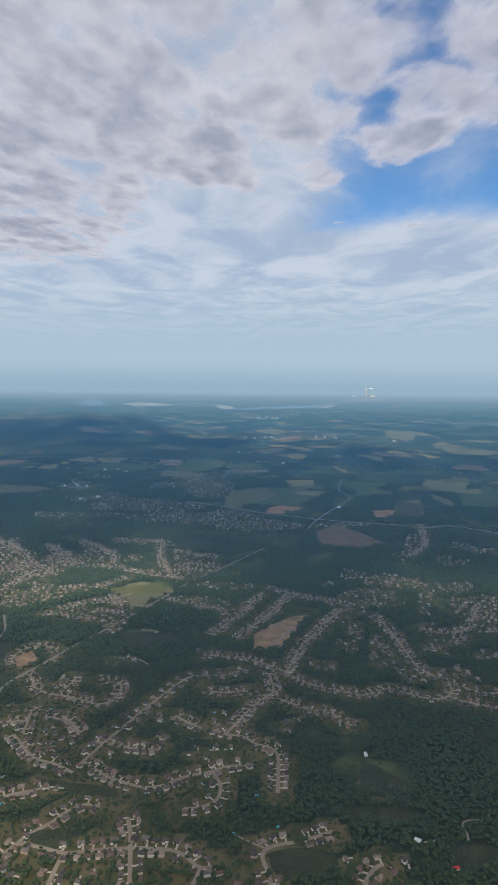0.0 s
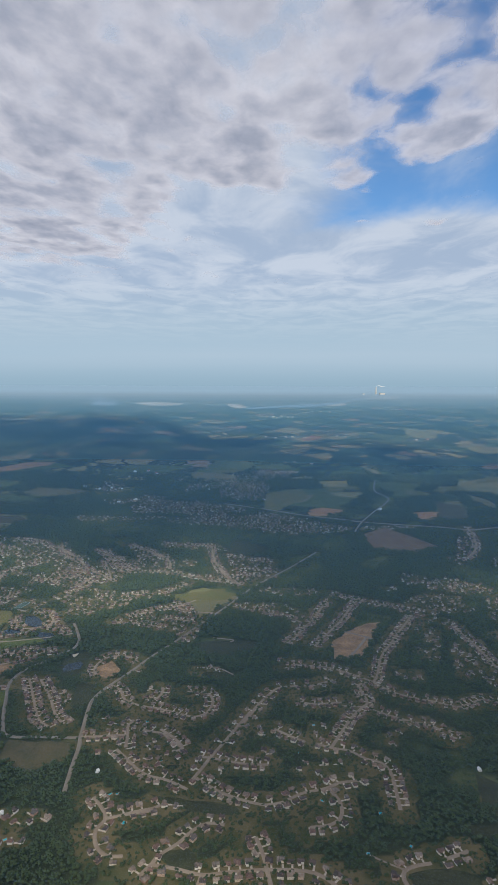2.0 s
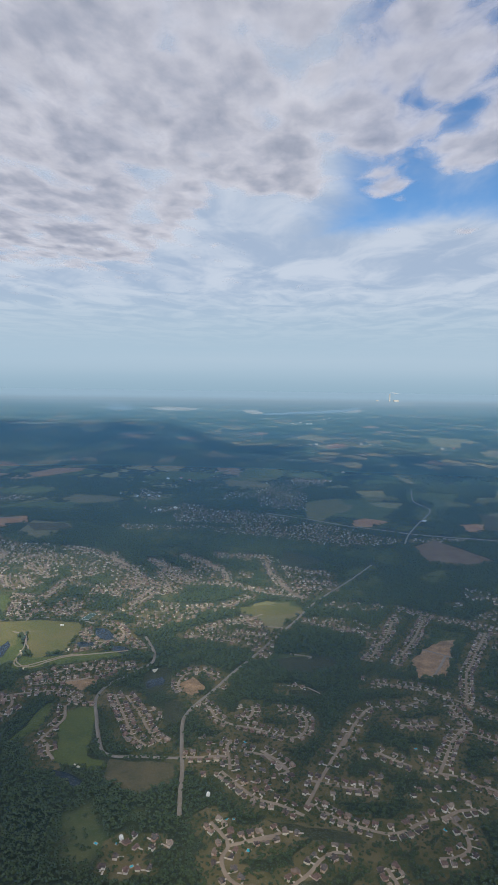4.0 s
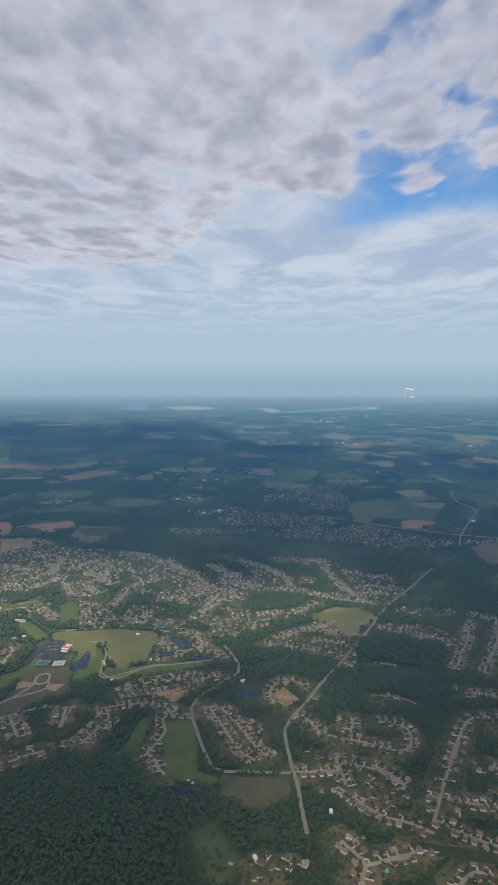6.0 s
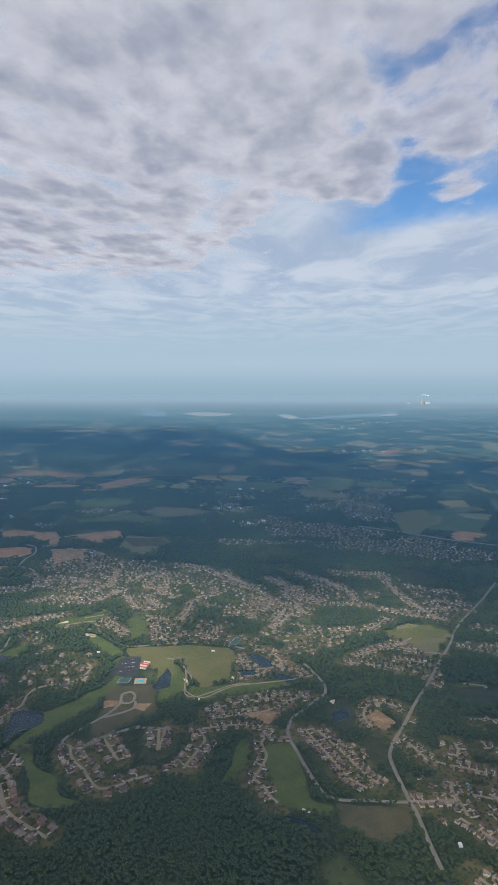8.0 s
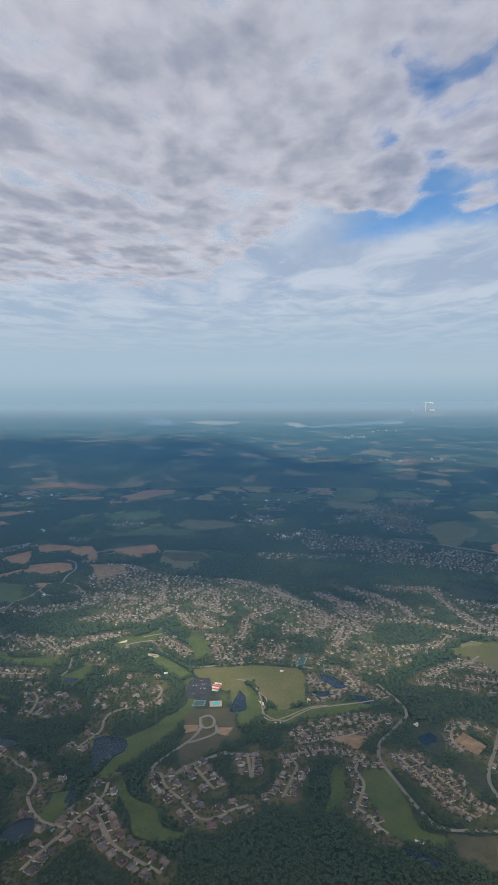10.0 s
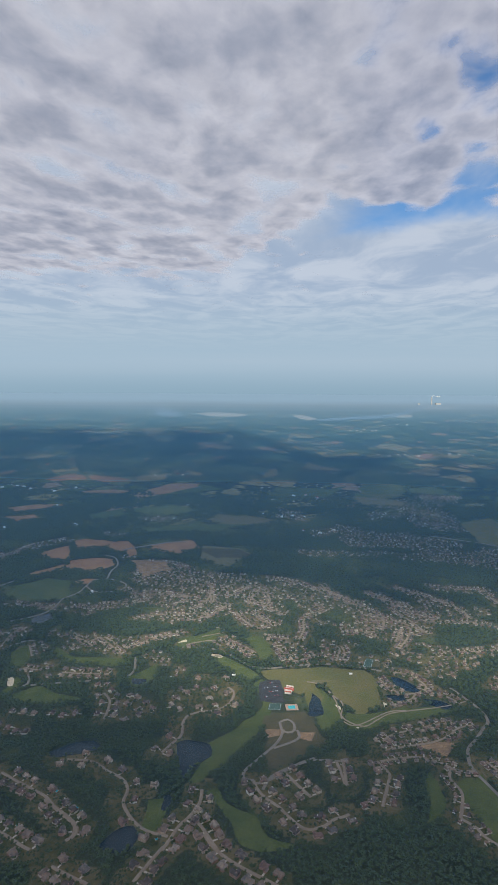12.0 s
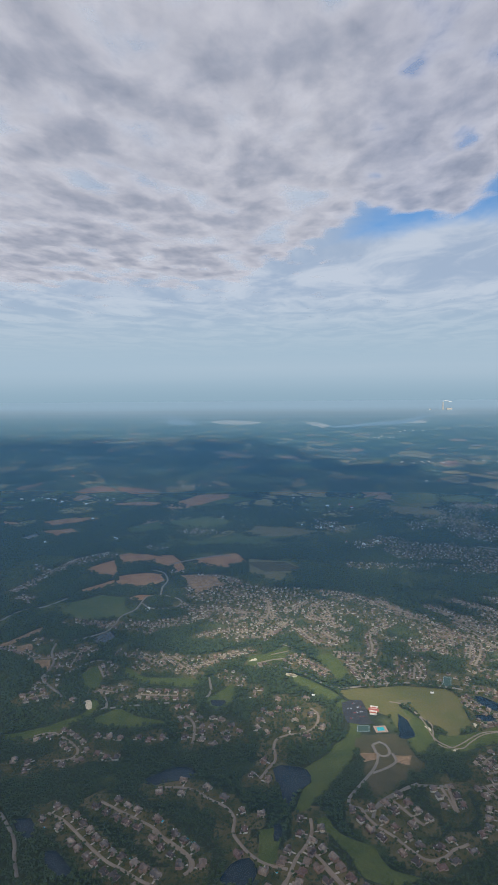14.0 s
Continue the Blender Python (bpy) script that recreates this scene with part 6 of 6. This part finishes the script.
for style, s in STYLES:
    root = new("house")
    tagged(root, HOUSE_LABELS[style], "house", "houses of the suburb")
    pieces = house_shapes(style, s)
    joined_v, joined_f, joined_m, base = [], [], [], 0
    for which, bm in enumerate(pieces):
        bmesh.ops.recalc_face_normals(bm, faces=bm.faces)
        tri = bm.copy()
        bmesh.ops.triangulate(tri, faces=tri.faces[:])
        tri.verts.index_update()
        joined_v += [tuple(v.co) for v in tri.verts]
        joined_f += [[v.index + base for v in f.verts] for f in tri.faces]
        joined_m += [(1, 0, 1, 2)[which]] * len(tri.faces)
        base += len(tri.verts)
        tri.free()
    house_arrays.append((np.array(joined_v), np.array(joined_f), np.array(joined_m)))
    for name, bm, mat in zip(("wall", "roof", "chimney", "driveway"), pieces, (M_WALL if style in ("cottage", "ranch", "cross") and s < 1.2 else M_BRICK, M_ROOF, M_CHIMNEY, M_PAVING)):
        part(name, bm, mat, root, {"driveway": "pale concrete driveway"}.get(name, ""))
    house_types.append(root)

spots = []          # x, y, turn, type
rng = np.random.default_rng(7)
crowd = {}


def place_house(x, y, turn, kind, room):
    key = (int(x // 4), int(y // 4))
    for i in (-1, 0, 1):
        for j in (-1, 0, 1):
            for px, py, r in crowd.get((key[0] + i, key[1] + j), ()):
                if (px - x) ** 2 + (py - y) ** 2 < ((room + r) / 2) ** 2:
                    return False
    if at_cell(taken, x, y) and y < Y1:
        return False
    crowd.setdefault(key, []).append((x, y, room))
    spots.append((x, y, turn, kind))
    return True


for kind, line in streets:
    step_now = 0.0
    length = np.r_[0, np.cumsum(np.hypot(*np.diff(line, axis=0).T))]
    big = line[:, 0].mean() < -135 and line[:, 1].mean() < 250 and kind != "T"
    gap = {"S": 2.25, "s": 4.2, "T": 2.15}[kind] * (1.65 if big else 1.0)
    back = (2.7 if big else 1.75) + 0.25
    types = list(LARGE if big else ROWS_OF if kind == "T" else SMALL)
    for side in (1, -1):
        s = rng.uniform(0.3, 1.0)
        while s < length[-1]:
            x, y = np.interp(s, length, line[:, 0]), np.interp(s, length, line[:, 1])
            x2, y2 = np.interp(s + 0.3, length, line[:, 0]), np.interp(s + 0.3, length, line[:, 1])
            if s + 0.3 >= length[-1]:
                x2, y2 = 2 * x - np.interp(s - 0.3, length, line[:, 0]), 2 * y - np.interp(s - 0.3, length, line[:, 1])
            along = math.atan2(y2 - y, x2 - x)
            off = back + rng.uniform(-0.15, 0.25)
            hx, hy = x - side * off * math.sin(along), y + side * off * math.cos(along)
            turn = along + (0 if side > 0 else math.pi) + rng.normal(0, 0.05)
            if rng.random() < 0.95:
                place_house(hx, hy, turn, int(rng.choice(types)), gap * 0.93)
            s += gap * rng.uniform(0.92, 1.15)

for points in sites:
    p = np.array(points)
    low, high = p.min(0), p.max(0)
    far = low[1] > 640
    gap = 3.1 if not far else 8.5 if low[1] < 1100 else 15.0
    if low[0] < -135 and high[1] < 260:
        gap = 4.3
    turn0 = rng.uniform(-0.6, 0.6)
    types = list(LARGE if gap == 4.3 else SMALL)
    for y in np.arange(low[1], high[1], gap * 0.95):
        for x in np.arange(low[0], high[0], gap * 0.82):
            hx, hy = x + rng.uniform(-0.25, 0.25) * gap, y + rng.uniform(-0.3, 0.3) * gap
            if inside(points, np.array(hx), np.array(hy)) and rng.random() < 0.64:
                place_house(hx, hy, turn0 + rng.choice((0, 1.57, 3.14, 4.71)) + rng.normal(0, 0.1), int(rng.choice(types)), gap * 0.8)

spots.sort(key=lambda h: math.hypot(h[0] - min(0, max(-200, h[0])), h[1]))
for x, y, turn, kind in spots:
    r = STYLES[kind][1]
    stamp(taken, x, y, 0.95 * r, True)
    stamp(lots, x, y, 3.4 * r, 1.0)
    stamp(taken, x + 1.9 * r * math.sin(turn), y - 1.9 * r * math.cos(turn), 0.7, True)
NEAR_HOUSES = 300
for x, y, turn, kind in spots[:NEAR_HOUSES]:
    copy_thing(house_types[kind], pose(x, y, 0, 0, 0, math.degrees(turn)))
for root in house_types:
    for o in (*root.children_recursive, root):
        bpy.data.objects.remove(o)
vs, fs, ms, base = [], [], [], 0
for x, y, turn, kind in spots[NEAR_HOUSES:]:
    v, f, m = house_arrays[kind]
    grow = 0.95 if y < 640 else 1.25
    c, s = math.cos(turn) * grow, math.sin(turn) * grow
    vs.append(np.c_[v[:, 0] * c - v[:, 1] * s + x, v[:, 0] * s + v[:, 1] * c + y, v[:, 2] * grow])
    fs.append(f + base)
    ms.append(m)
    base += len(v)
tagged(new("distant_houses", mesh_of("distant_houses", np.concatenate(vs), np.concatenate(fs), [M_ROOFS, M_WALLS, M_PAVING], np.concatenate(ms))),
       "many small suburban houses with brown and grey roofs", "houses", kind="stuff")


# ---- trees ----
def lump(level, seed, squash=0.85):
    """A rough leafy lump: points and triangles, its underside cut away."""
    bm = bmesh.new()
    bmesh.ops.create_icosphere(bm, subdivisions=level, radius=1.0)
    r = random.Random(seed)
    for v in bm.verts:
        v.co *= 1 + r.uniform(-0.24, 0.2)
        v.co.z *= squash
    bmesh.ops.delete(bm, geom=[f for f in bm.faces if f.calc_center_median().z < -0.42], context="FACES")
    bm.verts.index_update()
    out = np.array([v.co for v in bm.verts]), np.array([[v.index for v in f.verts] for f in bm.faces])
    bm.free()
    return out


def crown(level, seed, lobes):
    r = random.Random(seed)
    vs, fs, base = [], [], 0
    for i in range(lobes):
        v, f = lump(level, seed * 17 + i)
        size = r.uniform(0.5, 0.72) if lobes > 1 else 1.0
        a = i * math.tau / lobes + r.uniform(-0.4, 0.4)
        shift = np.array((math.cos(a) * 0.42, math.sin(a) * 0.42, r.uniform(-0.1, 0.35))) if lobes > 1 else np.zeros(3)
        vs.append(v * size + shift)
        fs.append(f + base)
        base += len(v)
    return np.concatenate(vs), np.concatenate(fs)


def forest(name, places, templates, label):
    """All the crowns of a wood in one mesh. places: x, y, height of the crown's middle, radius."""
    vs, fs, base = [], [], 0
    pick = rng.integers(0, len(templates), len(places))
    for k, (v, f) in enumerate(templates):
        mine = places[pick == k]
        if not len(mine):
            continue
        a = rng.uniform(0, math.tau, len(mine))
        c, s, r = np.cos(a), np.sin(a), mine[:, 3]
        tall = r * rng.uniform(0.55, 0.95, len(mine))
        x = (v[None, :, 0] * c[:, None] - v[None, :, 1] * s[:, None]) * r[:, None] + mine[:, None, 0]
        y = (v[None, :, 0] * s[:, None] + v[None, :, 1] * c[:, None]) * r[:, None] + mine[:, None, 1]
        z = v[None, :, 2] * tall[:, None] + mine[:, None, 2]
        vs.append(np.stack([x, y, z], 2).reshape(-1, 3))
        fs.append((f[None] + base + (np.arange(len(mine)) * len(v))[:, None, None]).reshape(-1, 3))
        base += len(mine) * len(v)
    me = mesh_of(name, np.concatenate(vs), np.concatenate(fs), [M_LEAF])
    tagged(new(name, me), label, "trees", kind="stuff")
    return base


def scatter(y0, y1, gap, low, high, margin):
    """Tree places between two distances, off all that is built, thin on lots."""
    out = []
    xa, xb = max(X0, -205 - 0.47 * y1 - margin), min(X1, 5 + 0.45 * y1 + margin)
    for y in np.arange(y0, y1, gap):
        for x in np.arange(xa, xb, gap):
            px, py = x + rng.uniform(-0.5, 0.5) * gap, y + rng.uniform(-0.5, 0.5) * gap
            if px < -215 - 0.50 * py or px > 12 + 0.46 * py:
                continue
            if at_cell(taken, px, py):
                continue
            open_lot = at_cell(lots, px, py) > 0.5
            thin = noise.noise(Vector((px * 0.035, py * 0.035, 3.3))) + 0.4 * noise.noise(Vector((px * 0.11, py * 0.11, 1.0)))
            chance = 0.60 + 0.3 * thin if open_lot else 0.97 - 0.72 * glade_at(px, py)
            if rng.random() < chance:
                r = rng.uniform(low, high) * (0.8 if open_lot else 1.0)
                out.append((px, py, r * (1.0 if open_lot else 1.25), r, open_lot))
    return np.array(out)


near = scatter(96, 215, 1.08, 0.46, 0.88, 8)
mid = np.concatenate([scatter(215, 340, 1.4, 0.52, 1.0, 10), scatter(340, 640, 1.75, 0.62, 1.15, 10)])
# single trees on the nearest lots stand as things of their own
lot_trees = near[near[:, 4] > 0.5]
order = np.argsort(lot_trees[:, 1])
single, rest = lot_trees[order[:220]], lot_trees[order[220:]]
tree_types = []
for k in range(5):
    root = new("tree")
    tagged(root, "round leafy green tree on a suburban lawn", "tree", "trees on the lawns")
    bm = bmesh.new()
    bmesh.ops.create_cone(bm, cap_ends=True, segments=7, radius1=0.11, radius2=0.05, depth=1.0, matrix=Matrix.Translation((0, 0, 0.45)))
    for i in range(3):
        a = i * 2.1 + k
        bmesh.ops.create_cone(bm, cap_ends=True, segments=5, radius1=0.05, radius2=0.02, depth=0.6,
                              matrix=Matrix.Translation((0.16 * math.cos(a), 0.16 * math.sin(a), 0.85)) @ Euler((0.6 * -math.sin(a), 0.6 * math.cos(a), 0)).to_matrix().to_4x4())
    part("trunk", bm, M_BARK, root)
    v, f = crown(2, 50 + k, 4)
    v = v * (1, 1, 1.1) + (0, 0, 1.05)
    ob = new("crown", mesh_of("crown", v, f, [M_LEAF_ONE]))
    ob.parent = root
    tree_types.append(root)
for i, (x, y, z, r, _) in enumerate(single):
    made = copy_thing(tree_types[i % 5], pose(x, y, 0, 0, 0, (i * 77) % 360))
    made.scale = (r, r, r * 1.05)
for root in tree_types:
    for o in (*root.children_recursive, root):
        bpy.data.objects.remove(o)
woods = np.concatenate([near[near[:, 4] < 0.5], rest])
forest("woodland", woods, [crown(1, k, 2) for k in range(8)], "dense dark green summer woodland between the estates")
forest("far_woodland", mid, [crown(1, 20 + k, 1) for k in range(8)], "dark green woods and garden trees further off")


def far_places():
    out = []
    y = 640.0
    while y < 2900:
        gap = 4.5 * (y / 640.0) ** 1.25
        for x in np.arange(-240 - 0.50 * y, 30 + 0.48 * y, gap):
            px, py = x + rng.uniform(-0.5, 0.5) * gap, y + rng.uniform(-0.5, 0.5) * gap
            if rng.random() < (py - 1400) / 1500:
                continue
            if noise.noise(Vector((px * 0.012, py * 0.009, 8.0))) + 0.5 * noise.noise(Vector((px * 0.04, py * 0.03, 2.0))) < 0.16:
                continue
            r = gap * rng.uniform(0.4, 0.62)
            out.append((px, py, 0.5 + 0.1 * r, r, 0))
        y += gap * 0.9
    out = np.array(out)
    keep = np.ones(len(out), bool)
    for line in far_fields:
        keep &= ~inside(line, out[:, 0], out[:, 1])
    for line in far_lines:
        for x, y in line:
            keep &= (out[:, 0] - x) ** 2 + (out[:, 1] - y) ** 2 > 30
    return out[keep]


far_lumps = [lump(1, 90 + k, 0.34) for k in range(6)]
for_far = far_places()
for_far[:, 2] = 0.4
forest("distant_woods", for_far, far_lumps, "distant dark woods in belts between fields")


# ---- power station by the river ----
def power_station(x, y):
    root = new("power_station")
    root.location = (x, y, 0)
    tagged(root, "pale power station with one tall chimney by the river", "power station")
    concrete = plain("pale concrete", (0.48, 0.46, 0.44))
    bm = bmesh.new()
    block(bm, 18, -8, 0, 42, 14, 17)
    block(bm, 42, -6, 0, 56, 12, 10)
    part("boiler_house", bm, concrete, root)
    bm = bmesh.new()
    block(bm, -58, -6, 0, 16, 10, 6)
    block(bm, -64, 0, 0, -54, 10, 15)
    part("turbine_hall", bm, concrete, root)
    bm = bmesh.new()
    bmesh.ops.create_cone(bm, cap_ends=True, segments=20, radius1=3.6, radius2=2.2, depth=48, matrix=Matrix.Translation((0, 0, 24)))
    part("chimney", bm, concrete, root, "tall white chimney")
    bm = bmesh.new()
    r = random.Random(5)
    for i in range(14):
        size = 1.5 + 0.14 * i
        bmesh.ops.create_icosphere(bm, subdivisions=2, radius=size, matrix=Matrix.Translation((1 + 2.6 * i, r.uniform(-2, 2), 50 + 2.6 * math.sin(i * 0.35) + r.uniform(-0.6, 0.6))) @ Matrix.Diagonal((1.5, 1, 0.5, 1)))
    part("steam_plume", bm, plain("white steam", (0.85, 0.85, 0.85)), root, "thin white steam drifting from the chimney")


power_station(510, 2958)


# ---- the golf club and other single things ----
def club_house(x, y):
    root = new("clubhouse")
    root.matrix_basis = pose(x, y, 0, 0, 0, -12)
    tagged(root, "golf clubhouse with red roof panels and white trim", "clubhouse")
    bm = bmesh.new()
    block(bm, -1.3, -2.4, -0.05, 1.3, 2.4, 0.8)
    part("wall", bm, plain("white stucco", (0.75, 0.72, 0.68)), root)
    bm = bmesh.new()
    hip(bm, -1.3, -2.4, 1.3, 2.4, 0.8, 1.35)
    gable(bm, -1.9, -0.8, 1.9, 0.8, 0.7, 1.45)
    part("roof", bm, plain("red roof metal", (0.42, 0.12, 0.09)), root)
    bm = bmesh.new()
    for k in (-1.7, 0, 1.7):
        block(bm, -1.45, k - 0.12, 0.82, 1.45, k + 0.12, 1.42)
    part("trim", bm, plain("white trim", (0.8, 0.78, 0.75)), root)


def pool(x, y, wide, long_side, turn, deck):
    root = new("swimming_pool")
    root.matrix_basis = pose(x, y, 0, 0, 0, turn)
    tagged(root, "turquoise swimming pool with a paved surround", "pool", "garden pools" if wide < 1.5 else "")
    bm = bmesh.new()
    block(bm, -wide / 2 - deck, -long_side / 2 - deck, -0.1, wide / 2 + deck, long_side / 2 + deck, 0.06)
    part("surround", bm, M_DECK, root)
    bm = bmesh.new()
    block(bm, -wide / 2, -long_side / 2, -0.05, wide / 2, long_side / 2, 0.075)
    part("water", bm, M_POOL, root, "clear turquoise water")


def parked_car(x, y, turn, paint):
    root = new("parked_car")
    root.matrix_basis = pose(x, y, 0.12, 0, 0, turn)
    tagged(root, "small parked car on the dark car park", "car", "cars at the golf club")
    bm = bmesh.new()
    block(bm, -0.17, -0.41, -0.04, 0.17, 0.41, 0.13)
    bmesh.ops.bevel(bm, geom=bm.edges[:], offset=0.03, segments=1, affect="EDGES")
    part("body", bm, paint, root)
    bm = bmesh.new()
    block(bm, -0.15, -0.2, 0.12, 0.15, 0.26, 0.24)
    bmesh.ops.bevel(bm, geom=bm.edges[:], offset=0.04, segments=1, affect="EDGES")
    part("cabin", bm, M_GLASS, root, "dark glass cabin")


M_DECK = plain("warm pool paving", (0.5, 0.36, 0.28))
M_POOL = material("turquoise pool water", [(0.03, 0.42, 0.50), (0.06, 0.55, 0.62)], 0.6, 0.08, "", 0.0, 0.0, 0.5)
M_GLASS = plain("tinted car glass", (0.05, 0.055, 0.06), 0.15)
M_COURT = plain("green hard court", (0.06, 0.11, 0.09))
M_TARMAC = material("dark new tarmac", [(0.045, 0.045, 0.05), (0.065, 0.065, 0.07)], 3.0, 0.9, "", 0.3)


def parking(*points):
    flat_piece("parking", smooth_line([*points, points[0]], 1e6)[:-1], 0.1, M_TARMAC, "dark tarmac car park of the golf club", "car park")


def court(*points):
    ob = flat_piece("tennis_court", np.array(points), 0.11, M_COURT, "green hard tennis court with white lines", "tennis court", "thing")
    p = np.array(points)
    c = p.mean(0)
    bm = bmesh.new()
    for a, b in zip(p, np.roll(p, -1, 0)):
        a, b = c + (a - c) * 0.86, c + (b - c) * 0.86
        u = (b - a) / np.hypot(*(b - a))
        n = np.array((-u[1], u[0])) * 0.05
        bm.faces.new([bm.verts.new((*q, 0.118)) for q in (a - n, b - n, b + n, a + n)])
    part("court_line", bm, plain("white court paint", (0.7, 0.7, 0.68)), ob)


parking((-183.5, 247.8), (-175.4, 250.4), (-173.8, 236), (-173.1, 233.3), (-182.5, 233.6))
court((-179.1, 231.8), (-174.3, 232.1), (-174.8, 227.7), (-179.6, 227.4))
court((-137.7, 272.5), (-134.4, 271.7), (-136.3, 264.2), (-140.3, 263.9))
club_house(-171.6, 241.8)
pool(-170.6, 229.9, 2.6, 2.2, 8, 1.0)
pool(-63.3, 145.1, 0.52, 0.78, 0, 0.12)
pool(-11.6, 144.2, 0.68, 0.9, 47, 0.12)
pool(2.1, 140.1, 0.85, 0.78, 94, 0.12)
pool(6.9, 129.9, 0.52, 0.9, 141, 0.12)
pool(-3, 127.5, 0.68, 0.78, 8, 0.12)
pool(-16.7, 163.5, 0.85, 0.9, 55, 0.12)
pool(-11.2, 176.8, 0.52, 0.78, 102, 0.12)
pool(-65.1, 144.9, 0.68, 0.9, 149, 0.12)
pool(-61.9, 177, 0.85, 0.78, 16, 0.12)
pool(-95, 135.3, 0.52, 0.9, 63, 0.12)
pool(-54.6, 158.5, 0.68, 0.78, 110, 0.12)
pool(-59.2, 135.1, 0.85, 0.9, 157, 0.12)
pool(-274.2, 173.3, 0.52, 0.78, 24, 0.12)
pool(-230.5, 170.6, 0.68, 0.9, 71, 0.12)
pool(-232.3, 171.7, 0.85, 0.78, 118, 0.12)
pool(-240.7, 178.1, 0.52, 0.9, 165, 0.12)
pool(-207, 161.6, 0.68, 0.78, 32, 0.12)
pool(-246.1, 163.9, 0.85, 0.9, 79, 0.12)
pool(-85.1, 129.1, 0.52, 0.78, 126, 0.12)
pool(-90, 135.6, 0.68, 0.9, 173, 0.12)
PAINTS = [plain("car paint " + word, tone, 0.3) for word, tone in (("white", (0.8, 0.8, 0.8)), ("silver", (0.5, 0.5, 0.52)), ("red", (0.4, 0.04, 0.04)), ("black", (0.03, 0.03, 0.03)))]
for row in range(4):
    for k in range(9):
        if rng.random() < 0.5:
            parked_car(-181.6 + 0.62 * k + 0.25 * row, 246.8 - 3.4 * row + 0.2 * k, 8, PAINTS[int(rng.integers(0, 4))])


# ---- barns and sheds standing alone ----
def barn(x, y, turn, size, roof):
    root = new("barn")
    root.matrix_basis = pose(x, y, 0, 0, 0, turn)
    tagged(root, "lone barn with a " + roof + " metal roof in the country", "barn", "lone barns")
    bm = bmesh.new()
    block(bm, -0.8 * size, -0.5 * size, -0.05, 0.8 * size, 0.5 * size, 0.5 * size)
    part("wall", bm, plain("barn siding " + roof, (0.68, 0.66, 0.62)), root)
    bm = bmesh.new()
    gable(bm, -0.8 * size, -0.5 * size, 0.8 * size, 0.5 * size, 0.5 * size, 0.8 * size)
    part("roof", bm, plain("barn roof " + roof, (0.80, 0.80, 0.78) if roof == "white" else (0.55, 0.06, 0.05)), root)


for x, y, roof in barns:
    barn(x, y, (x * 37) % 180, 0.8 if y < 300 else 1.0 + y / 620, roof)
